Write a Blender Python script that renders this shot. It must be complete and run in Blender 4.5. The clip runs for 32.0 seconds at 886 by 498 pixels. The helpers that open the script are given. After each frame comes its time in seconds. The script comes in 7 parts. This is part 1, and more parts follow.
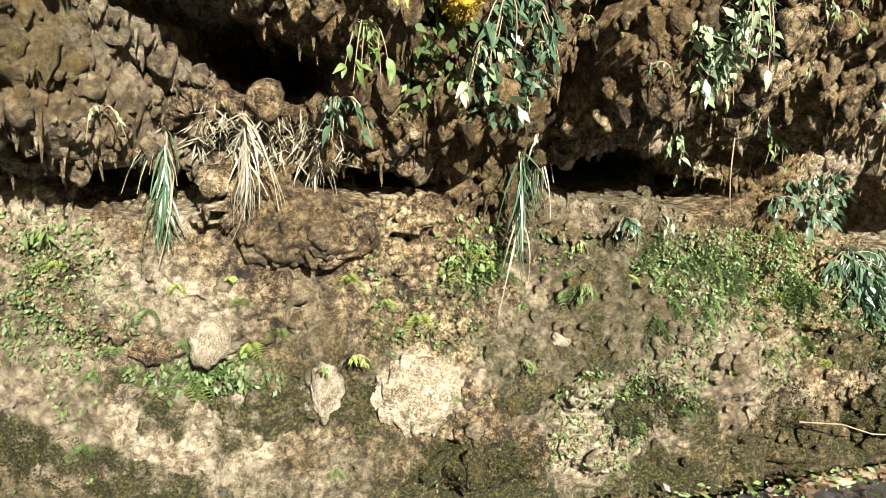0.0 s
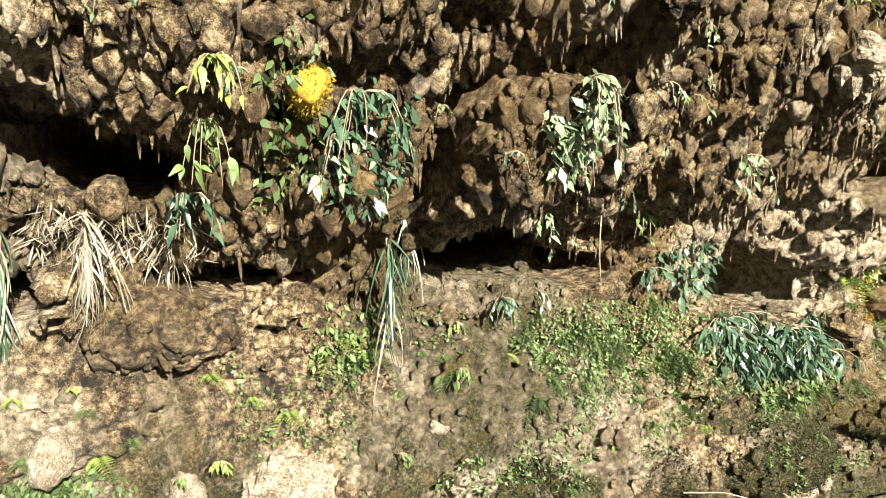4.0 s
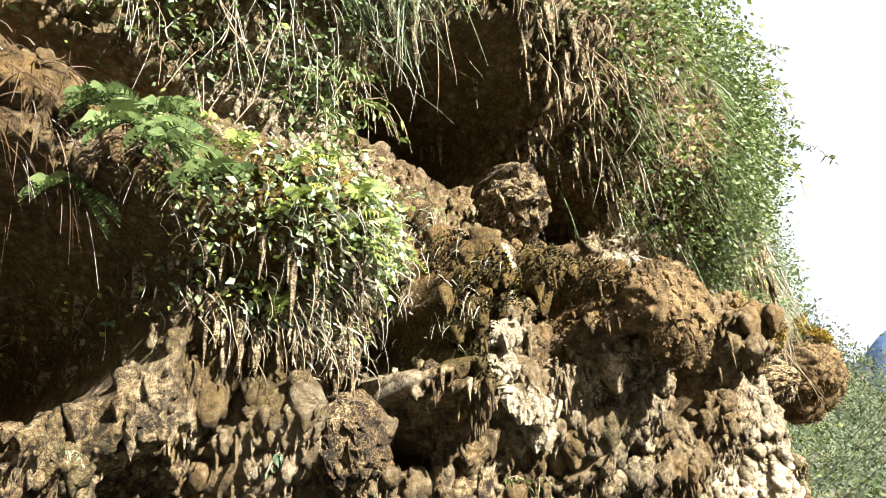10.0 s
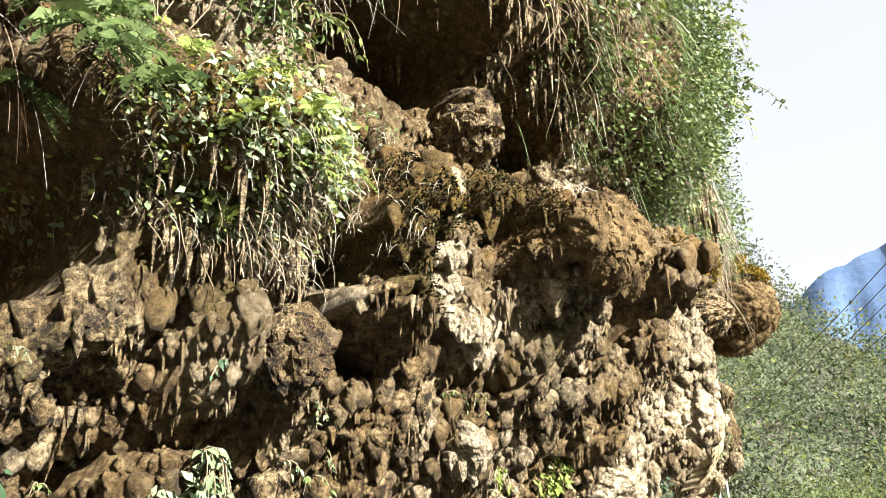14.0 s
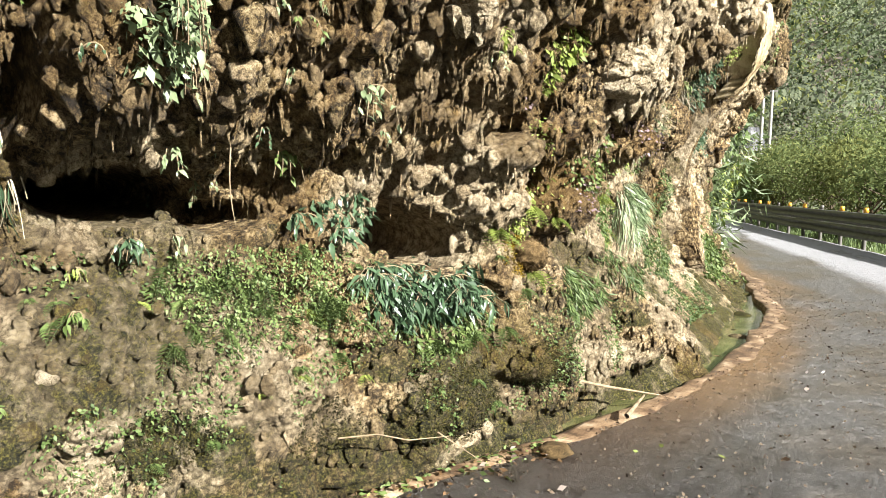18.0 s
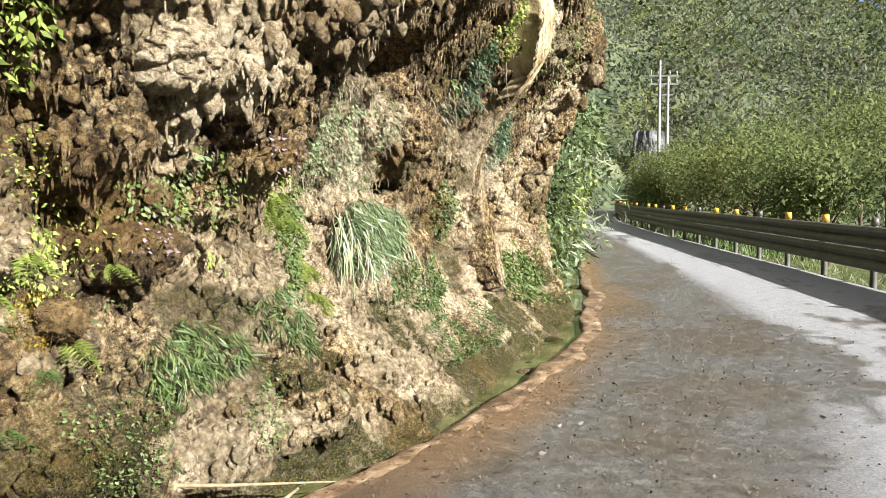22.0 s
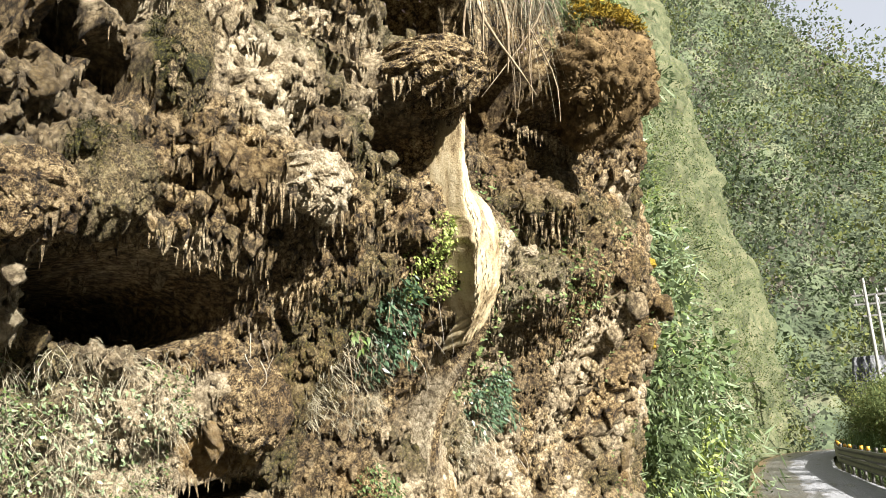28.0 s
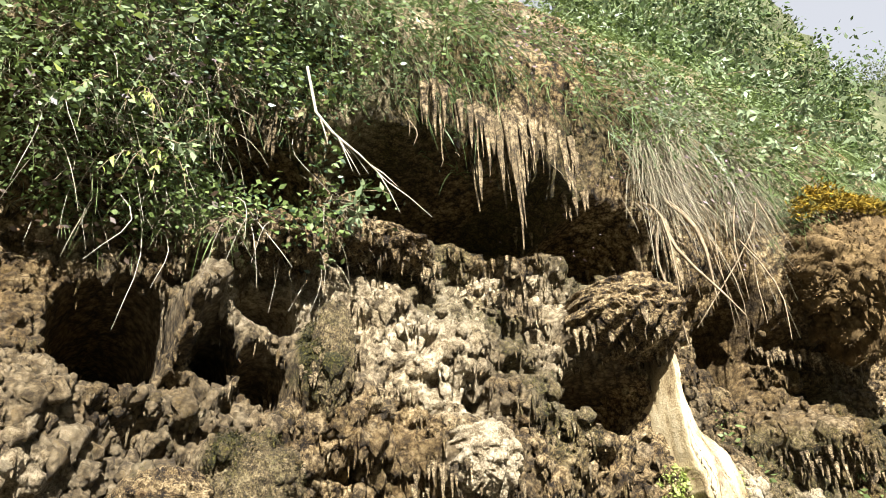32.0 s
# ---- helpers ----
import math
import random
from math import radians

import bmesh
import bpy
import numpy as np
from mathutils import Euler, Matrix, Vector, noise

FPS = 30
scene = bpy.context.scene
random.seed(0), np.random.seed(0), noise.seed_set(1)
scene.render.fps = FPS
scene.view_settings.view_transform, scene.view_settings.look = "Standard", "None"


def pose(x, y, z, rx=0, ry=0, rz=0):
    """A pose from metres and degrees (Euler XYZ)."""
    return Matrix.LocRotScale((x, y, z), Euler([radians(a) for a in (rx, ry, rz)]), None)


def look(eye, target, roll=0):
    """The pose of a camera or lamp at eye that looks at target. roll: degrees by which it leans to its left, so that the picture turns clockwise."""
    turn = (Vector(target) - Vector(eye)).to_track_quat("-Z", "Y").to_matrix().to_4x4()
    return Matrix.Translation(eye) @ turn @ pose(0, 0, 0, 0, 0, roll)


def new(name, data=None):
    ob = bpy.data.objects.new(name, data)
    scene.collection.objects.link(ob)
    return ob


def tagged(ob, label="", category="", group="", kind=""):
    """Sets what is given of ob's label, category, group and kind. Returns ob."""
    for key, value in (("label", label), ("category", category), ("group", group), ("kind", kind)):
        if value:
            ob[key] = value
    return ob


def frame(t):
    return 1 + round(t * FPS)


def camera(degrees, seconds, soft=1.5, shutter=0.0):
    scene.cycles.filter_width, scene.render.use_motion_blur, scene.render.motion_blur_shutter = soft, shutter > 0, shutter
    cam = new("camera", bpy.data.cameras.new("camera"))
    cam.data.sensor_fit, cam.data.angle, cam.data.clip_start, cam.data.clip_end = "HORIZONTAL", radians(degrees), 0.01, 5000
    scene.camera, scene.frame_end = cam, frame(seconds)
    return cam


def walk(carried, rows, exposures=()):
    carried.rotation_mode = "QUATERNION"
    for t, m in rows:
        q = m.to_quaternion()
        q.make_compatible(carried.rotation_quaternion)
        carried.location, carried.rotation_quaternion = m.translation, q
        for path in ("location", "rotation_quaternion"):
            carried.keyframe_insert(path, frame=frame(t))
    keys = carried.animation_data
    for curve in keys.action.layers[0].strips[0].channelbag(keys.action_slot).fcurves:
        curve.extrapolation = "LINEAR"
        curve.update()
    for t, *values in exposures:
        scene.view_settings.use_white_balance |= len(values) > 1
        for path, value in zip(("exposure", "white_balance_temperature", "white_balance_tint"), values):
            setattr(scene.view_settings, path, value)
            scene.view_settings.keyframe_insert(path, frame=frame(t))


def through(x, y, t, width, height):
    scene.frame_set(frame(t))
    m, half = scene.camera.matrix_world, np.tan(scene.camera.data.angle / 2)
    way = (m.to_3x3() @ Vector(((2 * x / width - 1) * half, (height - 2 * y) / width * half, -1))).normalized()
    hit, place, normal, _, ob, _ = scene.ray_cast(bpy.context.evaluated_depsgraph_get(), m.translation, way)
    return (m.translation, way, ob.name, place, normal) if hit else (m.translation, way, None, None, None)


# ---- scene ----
cam = camera(58.6, 32.0, 0.6)
PATH = [
    (0, (-0.098, 0.042, 1.609), (0.322, 1.95, 1.18), 2.8),
    (0.5, (-0.033, 0.057, 1.629), (0.264, 1.957, 1.081), 1.3),
    (1, (0.017, 0.039, 1.648), (0.171, 1.941, 1.049), 0.0),
    (1.5, (0.025, 0.018, 1.655), (0.037, 1.917, 1.028), 0.8),
    (2, (0.0, 0.0, 1.654), (0.0, 1.91, 1.062), -0.2),
    (2.5, (-0.022, 0.018, 1.65), (0.008, 1.94, 1.097), -0.9),
    (3, (0.007, 0.042, 1.699), (0.212, 1.978, 1.241), -0.6),
    (3.5, (0.037, 0.083, 1.718), (0.486, 1.998, 1.353), 0.5),
    (4, (0.081, 0.101, 1.733), (0.708, 1.977, 1.434), 1.7),
    (4.5, (0.131, 0.133, 1.752), (0.938, 1.951, 1.549), 2.5),
    (6.5, (0.302, 0.001, 1.494), (1.509, 1.548, 1.881), -2.4),
    (7, (0.302, -0.009, 1.503), (1.526, 1.505, 1.962), -2.4),
    (7.5, (0.304, -0.014, 1.509), (1.498, 1.48, 2.092), -3.1),
    (8, (0.303, -0.015, 1.523), (1.462, 1.466, 2.204), -2.5),
    (8.5, (0.306, -0.012, 1.526), (1.431, 1.465, 2.268), -2.8),
    (9, (0.296, -0.026, 1.544), (1.36, 1.439, 2.393), -2.9),
    (9.5, (0.284, -0.035, 1.575), (1.341, 1.418, 2.454), -2.7),
    (10, (0.281, -0.046, 1.582), (1.318, 1.381, 2.524), -3.0),
    (10.5, (0.27, -0.065, 1.59), (1.271, 1.343, 2.598), -2.9),
    (11, (0.261, -0.082, 1.602), (1.26, 1.311, 2.632), -3.1),
    (11.5, (0.258, -0.091, 1.612), (1.259, 1.292, 2.654), -3.0),
    (12, (0.258, -0.105, 1.611), (1.257, 1.261, 2.677), -3.1),
    (12.5, (0.244, -0.118, 1.601), (1.251, 1.246, 2.662), -3.0),
    (13, (0.238, -0.114, 1.581), (1.297, 1.267, 2.567), -2.2),
    (13.5, (0.256, -0.109, 1.572), (1.388, 1.295, 2.437), -1.5),
    (15.5, (0.273, -0.098, 1.456), (1.506, 1.386, 1.98), -1.1),
    (16, (0.279, -0.104, 1.447), (1.535, 1.395, 1.868), -0.9),
    (16.5, (0.308, -0.117, 1.413), (1.538, 1.431, 1.715), 0.1),
    (17, (0.353, -0.098, 1.367), (1.531, 1.509, 1.536), 0.9),
    (17.5, (0.403, -0.071, 1.372), (1.591, 1.537, 1.44), 0.9),
    (18, (0.513, -0.084, 1.327), (1.68, 1.533, 1.165), 1.7),
    (18.5, (0.649, -0.135, 1.297), (1.736, 1.519, 1.006), 0.1),
    (19, (0.855, -0.143, 1.322), (1.845, 1.564, 0.996), 6.3),
    (19.5, (1.107, -0.057, 1.317), (2.186, 1.605, 1.041), 3.2),
    (20, (1.352, -0.062, 1.339), (2.474, 1.569, 1.056), 1.3),
    (20.5, (1.633, -0.107, 1.378), (2.782, 1.512, 1.132), 2.8),
    (21, (1.919, -0.076, 1.394), (3.165, 1.475, 1.188), 3.2),
    (21.5, (2.198, -0.036, 1.414), (3.513, 1.463, 1.268), 1.4),
    (22, (2.431, -0.094, 1.424), (3.748, 1.405, 1.29), -0.2),
    (22.5, (2.721, -0.044, 1.474), (4.005, 1.48, 1.308), 3.6),
    (23, (2.98, -0.008, 1.506), (4.24, 1.54, 1.383), 2.3),
    (23.5, (3.222, -0.084, 1.561), (4.407, 1.523, 1.455), 2.4),
    (24, (3.482, 0.016, 1.623), (4.608, 1.666, 1.531), 4.8),
    (24.5, (3.707, 0.108, 1.686), (4.817, 1.772, 1.675), 3.0),
    (25, (3.905, 0.133, 1.716), (4.999, 1.806, 1.761), 2.4),
    (25.5, (4.141, 0.177, 1.733), (5.175, 1.886, 1.83), 5.3),
    (27.5, (4.948, 0.269, 1.719), (5.895, 1.993, 2.083), 0.8),
    (28, (5.132, 0.211, 1.644), (6.02, 1.934, 2.137), -2.9),
    (28.5, (5.36, 0.193, 1.629), (6.08, 1.965, 2.216), -2.9),
    (29, (5.503, 0.168, 1.677), (6.071, 1.989, 2.279), -2.4),
    (29.5, (5.646, 0.177, 1.666), (6.129, 2.003, 2.324), -2.0),
    (30, (5.796, 0.214, 1.655), (6.16, 2.034, 2.4), -4.1),
    (30.5, (5.986, 0.225, 1.648), (6.185, 2.038, 2.469), -2.9),
    (31, (6.019, 0.222, 1.657), (6.164, 2.001, 2.561), -2.8),
    (31.5, (6.037, 0.199, 1.685), (6.157, 1.909, 2.714), -2.7),
    (32, (6.045, 0.159, 1.716), (6.086, 1.821, 2.827), -2.5),
]
walk(cam, [(t, look(eye, target, roll)) for t, eye, target, roll in PATH], exposures=[(0, 2.2), (4.0, 2.4), (7.0, 2.8), (13.0, 2.65), (16.0, 2.45), (19.0, 2.25), (22.0, 2.1), (25.0, 2.08), (28.0, 2.15), (30.0, 2.3), (32.0, 2.3)])

# ---- sun, sky and exposure ----
SUN_AZ = Vector((0.14, -0.99, 0)).normalized()
SUN_EL = radians(27)
world = bpy.data.worlds.new("sky")
scene.world = world
world.use_nodes = True
wn = world.node_tree
sky = wn.nodes.new("ShaderNodeTexSky")
sky.sky_type = "NISHITA"
sky.sun_disc = False
sky.sun_elevation = SUN_EL
sky.sun_rotation = math.atan2(SUN_AZ.x, SUN_AZ.y)
sky.dust_density = 2.5
sky.air_density = 1.0
sky.ozone_density = 0.6
veil = wn.nodes.new("ShaderNodeMix")
veil.data_type, veil.blend_type = "RGBA", "ADD"
veil.inputs[0].default_value = 1.0
veil.inputs[7].default_value = (5.6, 5.4, 5.2, 1)
wn.links.new(sky.outputs[0], veil.inputs[6])
wn.links.new(veil.outputs[2], wn.nodes["Background"].inputs[0])
wn.nodes["Background"].inputs[1].default_value = 0.023
sun = new("sun", bpy.data.lights.new("sun", "SUN"))
sun.data.energy = 5.0
sun.data.angle = radians(0.6)
sun.data.color = (1.0, 0.98, 0.96)
sun_dir = Vector((SUN_AZ.x * math.cos(SUN_EL), SUN_AZ.y * math.cos(SUN_EL), math.sin(SUN_EL)))
sun.matrix_world = look(sun_dir * 60, (0, 0, 0))


# ---- noise on arrays ----
def hash2(ix, iy, seed):
    h = (ix.astype(np.int64) * 374761393 + iy.astype(np.int64) * 668265263 + seed * 974711) & 0xFFFFFFFF
    h = ((h ^ (h >> 13)) * 1274126177) & 0xFFFFFFFF
    h = ((h ^ (h >> 16)) * 2246822519) & 0xFFFFFFFF
    return ((h ^ (h >> 15)) & 0xFFFFFF) / float(0xFFFFFF)


def vnoise(x, y, seed=0):
    ix, iy = np.floor(x), np.floor(y)
    fx, fy = x - ix, y - iy
    fx, fy = fx * fx * (3 - 2 * fx), fy * fy * (3 - 2 * fy)
    a, b = hash2(ix, iy, seed), hash2(ix + 1, iy, seed)
    c, d = hash2(ix, iy + 1, seed), hash2(ix + 1, iy + 1, seed)
    return (a + (b - a) * fx) * (1 - fy) + (c + (d - c) * fx) * fy


def fbm(x, y, octaves=4, seed=0):
    total, amp, norm = 0.0, 1.0, 0.0
    for k in range(octaves):
        total = total + amp * vnoise(x * 2 ** k, y * 2 ** k, seed + 17 * k)
        norm += amp
        amp *= 0.5
    return total / norm


def drips(x, z, wide, tall, seed, under=0.3):
    """Rounded drops that swell downwards and end in an abrupt lower edge."""
    best = np.zeros_like(x)
    ix, iz = np.floor(x / wide), np.floor(z / tall)
    for dx in (-1, 0, 1):
        for dz in (-1, 0, 1):
            cx = (ix + dx + 0.15 + 0.7 * hash2(ix + dx, iz + dz, seed)) * wide
            cz = (iz + dz + 0.15 + 0.7 * hash2(ix + dx, iz + dz, seed + 5)) * tall
            size = 0.55 + 0.6 * hash2(ix + dx, iz + dz, seed + 9)
            a, b = (x - cx) / (0.62 * wide * size), (z - cz) / (0.8 * tall * size)
            b = np.where(b > 0, b * 0.8, b / under)
            best = np.maximum(best, size * np.sqrt(np.clip(1 - a * a - b * b, 0, 1)))
    return best


def smooth(a, b, x):
    t = np.clip((x - a) / (b - a), 0, 1)
    return t * t * (3 - 2 * t)


# ---- materials ----
def toned(stops, by=0.68):
    """The same colours, every channel scaled down by one factor."""
    return [(p_, tuple(by * v_ for v_ in c_)) for p_, c_ in stops]


def nodes_of(name):
    m = bpy.data.materials.new(name)
    m.use_nodes = True
    nt = m.node_tree
    return m, nt, nt.nodes["Principled BSDF"]


def add_noise(nt, scale, detail=6.0, rough=0.6, stretch=None):
    co = nt.nodes.new("ShaderNodeTexCoord")
    tex = nt.nodes.new("ShaderNodeTexNoise")
    tex.inputs["Scale"].default_value, tex.inputs["Detail"].default_value, tex.inputs["Roughness"].default_value = scale, detail, rough
    if stretch:
        mp = nt.nodes.new("ShaderNodeMapping")
        mp.inputs["Scale"].default_value = stretch
        nt.links.new(co.outputs["Object"], mp.inputs[0])
        nt.links.new(mp.outputs[0], tex.inputs["Vector"])
    else:
        nt.links.new(co.outputs["Object"], tex.inputs["Vector"])
    return tex.outputs["Fac"]


def add_ramp(nt, fac, stops):
    r = nt.nodes.new("ShaderNodeValToRGB")
    els = r.color_ramp.elements
    while len(els) < len(stops):
        els.new(0.5)
    for e, (p, c) in zip(els, stops):
        e.position, e.color = p, (*c, 1) if len(c) == 3 else c
    nt.links.new(fac, r.inputs[0])
    return r.outputs[0]


def add_mix(nt, fac, a, b, mode="MIX"):
    m = nt.nodes.new("ShaderNodeMix")
    m.data_type, m.blend_type = "RGBA", mode
    for sock, v in ((m.inputs[0], fac), (m.inputs[6], a), (m.inputs[7], b)):
        if isinstance(v, (int, float)):
            sock.default_value = v
        elif isinstance(v, tuple):
            sock.default_value = (*v, 1)
        else:
            nt.links.new(v, sock)
    return m.outputs[2]


def add_math(nt, op, a, b=0.0):
    m = nt.nodes.new("ShaderNodeMath")
    m.operation = op
    for sock, v in ((m.inputs[0], a), (m.inputs[1], b)):
        if isinstance(v, (int, float)):
            sock.default_value = v
        else:
            nt.links.new(v, sock)
    return m.outputs[0]


def add_attr(nt, name):
    a = nt.nodes.new("ShaderNodeAttribute")
    a.attribute_name = name
    return a.outputs["Fac"]


def add_bump(nt, bsdf, height, strength, distance):
    b = nt.nodes.new("ShaderNodeBump")
    b.inputs["Strength"].default_value, b.inputs["Distance"].default_value = strength, distance
    nt.links.new(height, b.inputs["Height"])
    nt.links.new(b.outputs[0], bsdf.inputs["Normal"])


def plain(name, stops, scale=8.0, rough=0.8, bump=0.4, dist=0.01, metal=0.0, detail=6.0, stretch=None, fine=60.0):
    m, nt, bsdf = nodes_of(name)
    n1, n2 = add_noise(nt, scale, detail, 0.6, stretch), add_noise(nt, fine, 4.0, 0.6)
    both = add_math(nt, "ADD", add_math(nt, "MULTIPLY", n1, 0.7), add_math(nt, "MULTIPLY", n2, 0.3))
    nt.links.new(add_ramp(nt, both, toned(stops)), bsdf.inputs["Base Color"])
    bsdf.inputs["Roughness"].default_value, bsdf.inputs["Metallic"].default_value = rough, metal
    if rough > 0.88:
        bsdf.inputs["Specular IOR Level"].default_value = 0.15
    add_bump(nt, bsdf, both, bump, dist)
    return m


def tufa_material(name, extra_moss=0.0, extra_pale=0.0):
    """Porous spring limestone: tan to cream, brown stained, with moss and rust where the attributes say."""
    m, nt, bsdf = nodes_of(name)
    big, mid, fine = add_noise(nt, 2.2, 5, 0.6), add_noise(nt, 14, 8, 0.75), add_noise(nt, 85, 6, 0.75)
    speckle = add_noise(nt, 240, 4, 0.7)
    grain = add_math(nt, "ADD", add_math(nt, "MULTIPLY", mid, 0.32), add_math(nt, "ADD", add_math(nt, "MULTIPLY", fine, 0.36), add_math(nt, "MULTIPLY", speckle, 0.32)))
    warp = nt.nodes.new("ShaderNodeTexNoise")
    warp.inputs["Scale"].default_value, warp.inputs["Detail"].default_value = 22, 4
    shove, spot = nt.nodes.new("ShaderNodeVectorMath"), nt.nodes.new("ShaderNodeVectorMath")
    shove.operation, spot.operation = "MULTIPLY", "ADD"
    shove.inputs[1].default_value = (0.09, 0.09, 0.09)
    nt.links.new(warp.outputs["Color"], shove.inputs[0])
    nt.links.new(shove.outputs[0], spot.inputs[0])
    nt.links.new(nt.nodes.new("ShaderNodeTexCoord").outputs["Object"], spot.inputs[1])
    gaps = []
    for size in (24, 55):
        pore = nt.nodes.new("ShaderNodeTexVoronoi")
        pore.inputs["Scale"].default_value = size
        nt.links.new(spot.outputs[0], pore.inputs["Vector"])
        gaps.append(pore.outputs["Distance"])
    # crumb gaps go near black in the colour: algae plus painted crevice shade
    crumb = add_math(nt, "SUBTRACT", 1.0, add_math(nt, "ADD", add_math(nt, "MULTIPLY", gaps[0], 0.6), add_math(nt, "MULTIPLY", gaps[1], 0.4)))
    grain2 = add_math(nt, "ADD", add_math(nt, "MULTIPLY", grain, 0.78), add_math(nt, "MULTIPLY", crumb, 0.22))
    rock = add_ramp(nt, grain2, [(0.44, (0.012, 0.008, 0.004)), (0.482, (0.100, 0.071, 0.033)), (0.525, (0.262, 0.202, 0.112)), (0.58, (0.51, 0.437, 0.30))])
    wash = add_ramp(nt, big, [(0.36, (0.62, 0.54, 0.42)), (0.5, (0.95, 0.90, 0.82)), (0.62, (1.15, 1.12, 1.05))])
    rock = add_mix(nt, 1.0, rock, wash, "MULTIPLY")
    chalk = add_ramp(nt, grain2, [(0.43, (0.17, 0.125, 0.068)), (0.485, (0.40, 0.325, 0.20)), (0.56, (0.64, 0.56, 0.41))])
    stain = add_noise(nt, 5.5, 9, 0.72)
    rock = add_mix(nt, 1.0, rock, add_ramp(nt, stain, [(0.36, (0.34, 0.27, 0.19)), (0.46, (0.82, 0.77, 0.68)), (0.58, (1.1, 1.07, 1.0))]), "MULTIPLY")
    pale = add_math(nt, "ADD", add_attr(nt, "pale"), extra_pale)
    rock = add_mix(nt, pale, rock, chalk)
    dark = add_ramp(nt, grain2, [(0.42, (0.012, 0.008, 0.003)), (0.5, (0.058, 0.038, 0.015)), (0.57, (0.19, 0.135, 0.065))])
    olive = add_ramp(nt, fine, [(0.40, (0.006, 0.006, 0.001)), (0.52, (0.032, 0.029, 0.005)), (0.62, (0.12, 0.105, 0.02))])
    rust = add_ramp(nt, grain, [(0.35, (0.08, 0.038, 0.007)), (0.65, (0.27, 0.155, 0.03))])
    speck = add_math(nt, "SUBTRACT", add_math(nt, "MULTIPLY", grain, 4.0), 1.5)
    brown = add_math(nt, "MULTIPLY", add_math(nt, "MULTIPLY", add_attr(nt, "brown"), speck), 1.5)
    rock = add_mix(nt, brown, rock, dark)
    patchy = add_math(nt, "SUBTRACT", add_math(nt, "MULTIPLY", mid, 6.0), 1.9)
    moss = add_math(nt, "MULTIPLY", add_math(nt, "ADD", add_attr(nt, "moss"), extra_moss), patchy)
    rock = add_mix(nt, moss, rock, olive)
    rock = add_mix(nt, add_math(nt, "MULTIPLY", add_attr(nt, "rust"), mid), rock, rust)
    nt.links.new(rock, bsdf.inputs["Base Color"])
    bsdf.inputs["Roughness"].default_value = 0.85
    bsdf.inputs["Specular IOR Level"].default_value = 0.25
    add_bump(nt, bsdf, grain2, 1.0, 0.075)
    return m


def leaf_material(name, low, high, shine=0.6, through=0.25):
    m, nt, bsdf = nodes_of(name)
    geo, info = nt.nodes.new("ShaderNodeNewGeometry"), nt.nodes.new("ShaderNodeObjectInfo")
    r = add_math(nt, "FRACT", add_math(nt, "ADD", add_math(nt, "MULTIPLY", geo.outputs["Random Per Island"], 0.99), 0.0))
    mixed = add_math(nt, "ADD", add_math(nt, "MULTIPLY", r, 0.55), add_math(nt, "MULTIPLY", info.outputs["Random"], 0.45))
    col = add_ramp(nt, mixed, toned([(0.1, low), (0.9, high)]))
    vein = add_noise(nt, 30, 4, 0.6)
    col = add_mix(nt, 1.0, col, add_ramp(nt, vein, [(0.3, (0.7, 0.7, 0.65)), (0.7, (1.15, 1.12, 1.05))]), "MULTIPLY")
    nt.links.new(col, bsdf.inputs["Base Color"])
    bsdf.inputs["Roughness"].default_value = shine
    tr = nt.nodes.new("ShaderNodeBsdfTranslucent")
    nt.links.new(col, tr.inputs["Color"])
    mx = nt.nodes.new("ShaderNodeMixShader")
    mx.inputs[0].default_value = through
    nt.links.new(bsdf.outputs[0], mx.inputs[1])
    nt.links.new(tr.outputs[0], mx.inputs[2])
    nt.links.new(mx.outputs[0], nt.nodes["Material Output"].inputs["Surface"])
    return m


def woods_material(name, low, high, scale):
    """Foliage whose tone changes from tree to tree and little from leaf to leaf."""
    m, nt, bsdf = nodes_of(name)
    geo = nt.nodes.new("ShaderNodeNewGeometry")
    tone = add_math(nt, "ADD", add_math(nt, "MULTIPLY", add_noise(nt, scale, 4, 0.6), 0.82), add_math(nt, "MULTIPLY", geo.outputs["Random Per Island"], 0.18))
    col = add_ramp(nt, tone, toned([(0.34, low), (0.66, high)]))
    nt.links.new(col, bsdf.inputs["Base Color"])
    bsdf.inputs["Roughness"].default_value, bsdf.inputs["Specular IOR Level"].default_value = 0.9, 0.1
    tr = nt.nodes.new("ShaderNodeBsdfTranslucent")
    nt.links.new(col, tr.inputs["Color"])
    mx = nt.nodes.new("ShaderNodeMixShader")
    mx.inputs[0].default_value = 0.5
    nt.links.new(bsdf.outputs[0], mx.inputs[1])
    nt.links.new(tr.outputs[0], mx.inputs[2])
    nt.links.new(mx.outputs[0], nt.nodes["Material Output"].inputs["Surface"])
    return m


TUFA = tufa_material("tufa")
CHALK = tufa_material("chalky tufa", 0.0, 0.75)
MOSSY = tufa_material("mossy tufa", 0.4, 0.1)
LEAF = leaf_material("green leaf", (0.05, 0.09, 0.018), (0.20, 0.28, 0.075))
BLUE_LEAF = leaf_material("blue-green leaf", (0.035, 0.075, 0.035), (0.11, 0.18, 0.10), 0.35, 0.15)
PALE_LEAF = leaf_material("pale sunlit leaf", (0.13, 0.19, 0.085), (0.38, 0.48, 0.28), 0.4, 0.2)
LIME_LEAF = leaf_material("yellow-green leaf", (0.14, 0.21, 0.03), (0.42, 0.50, 0.12))
DRY_LEAF = leaf_material("dry straw", (0.18, 0.155, 0.095), (0.52, 0.46, 0.33), 0.7, 0.1)
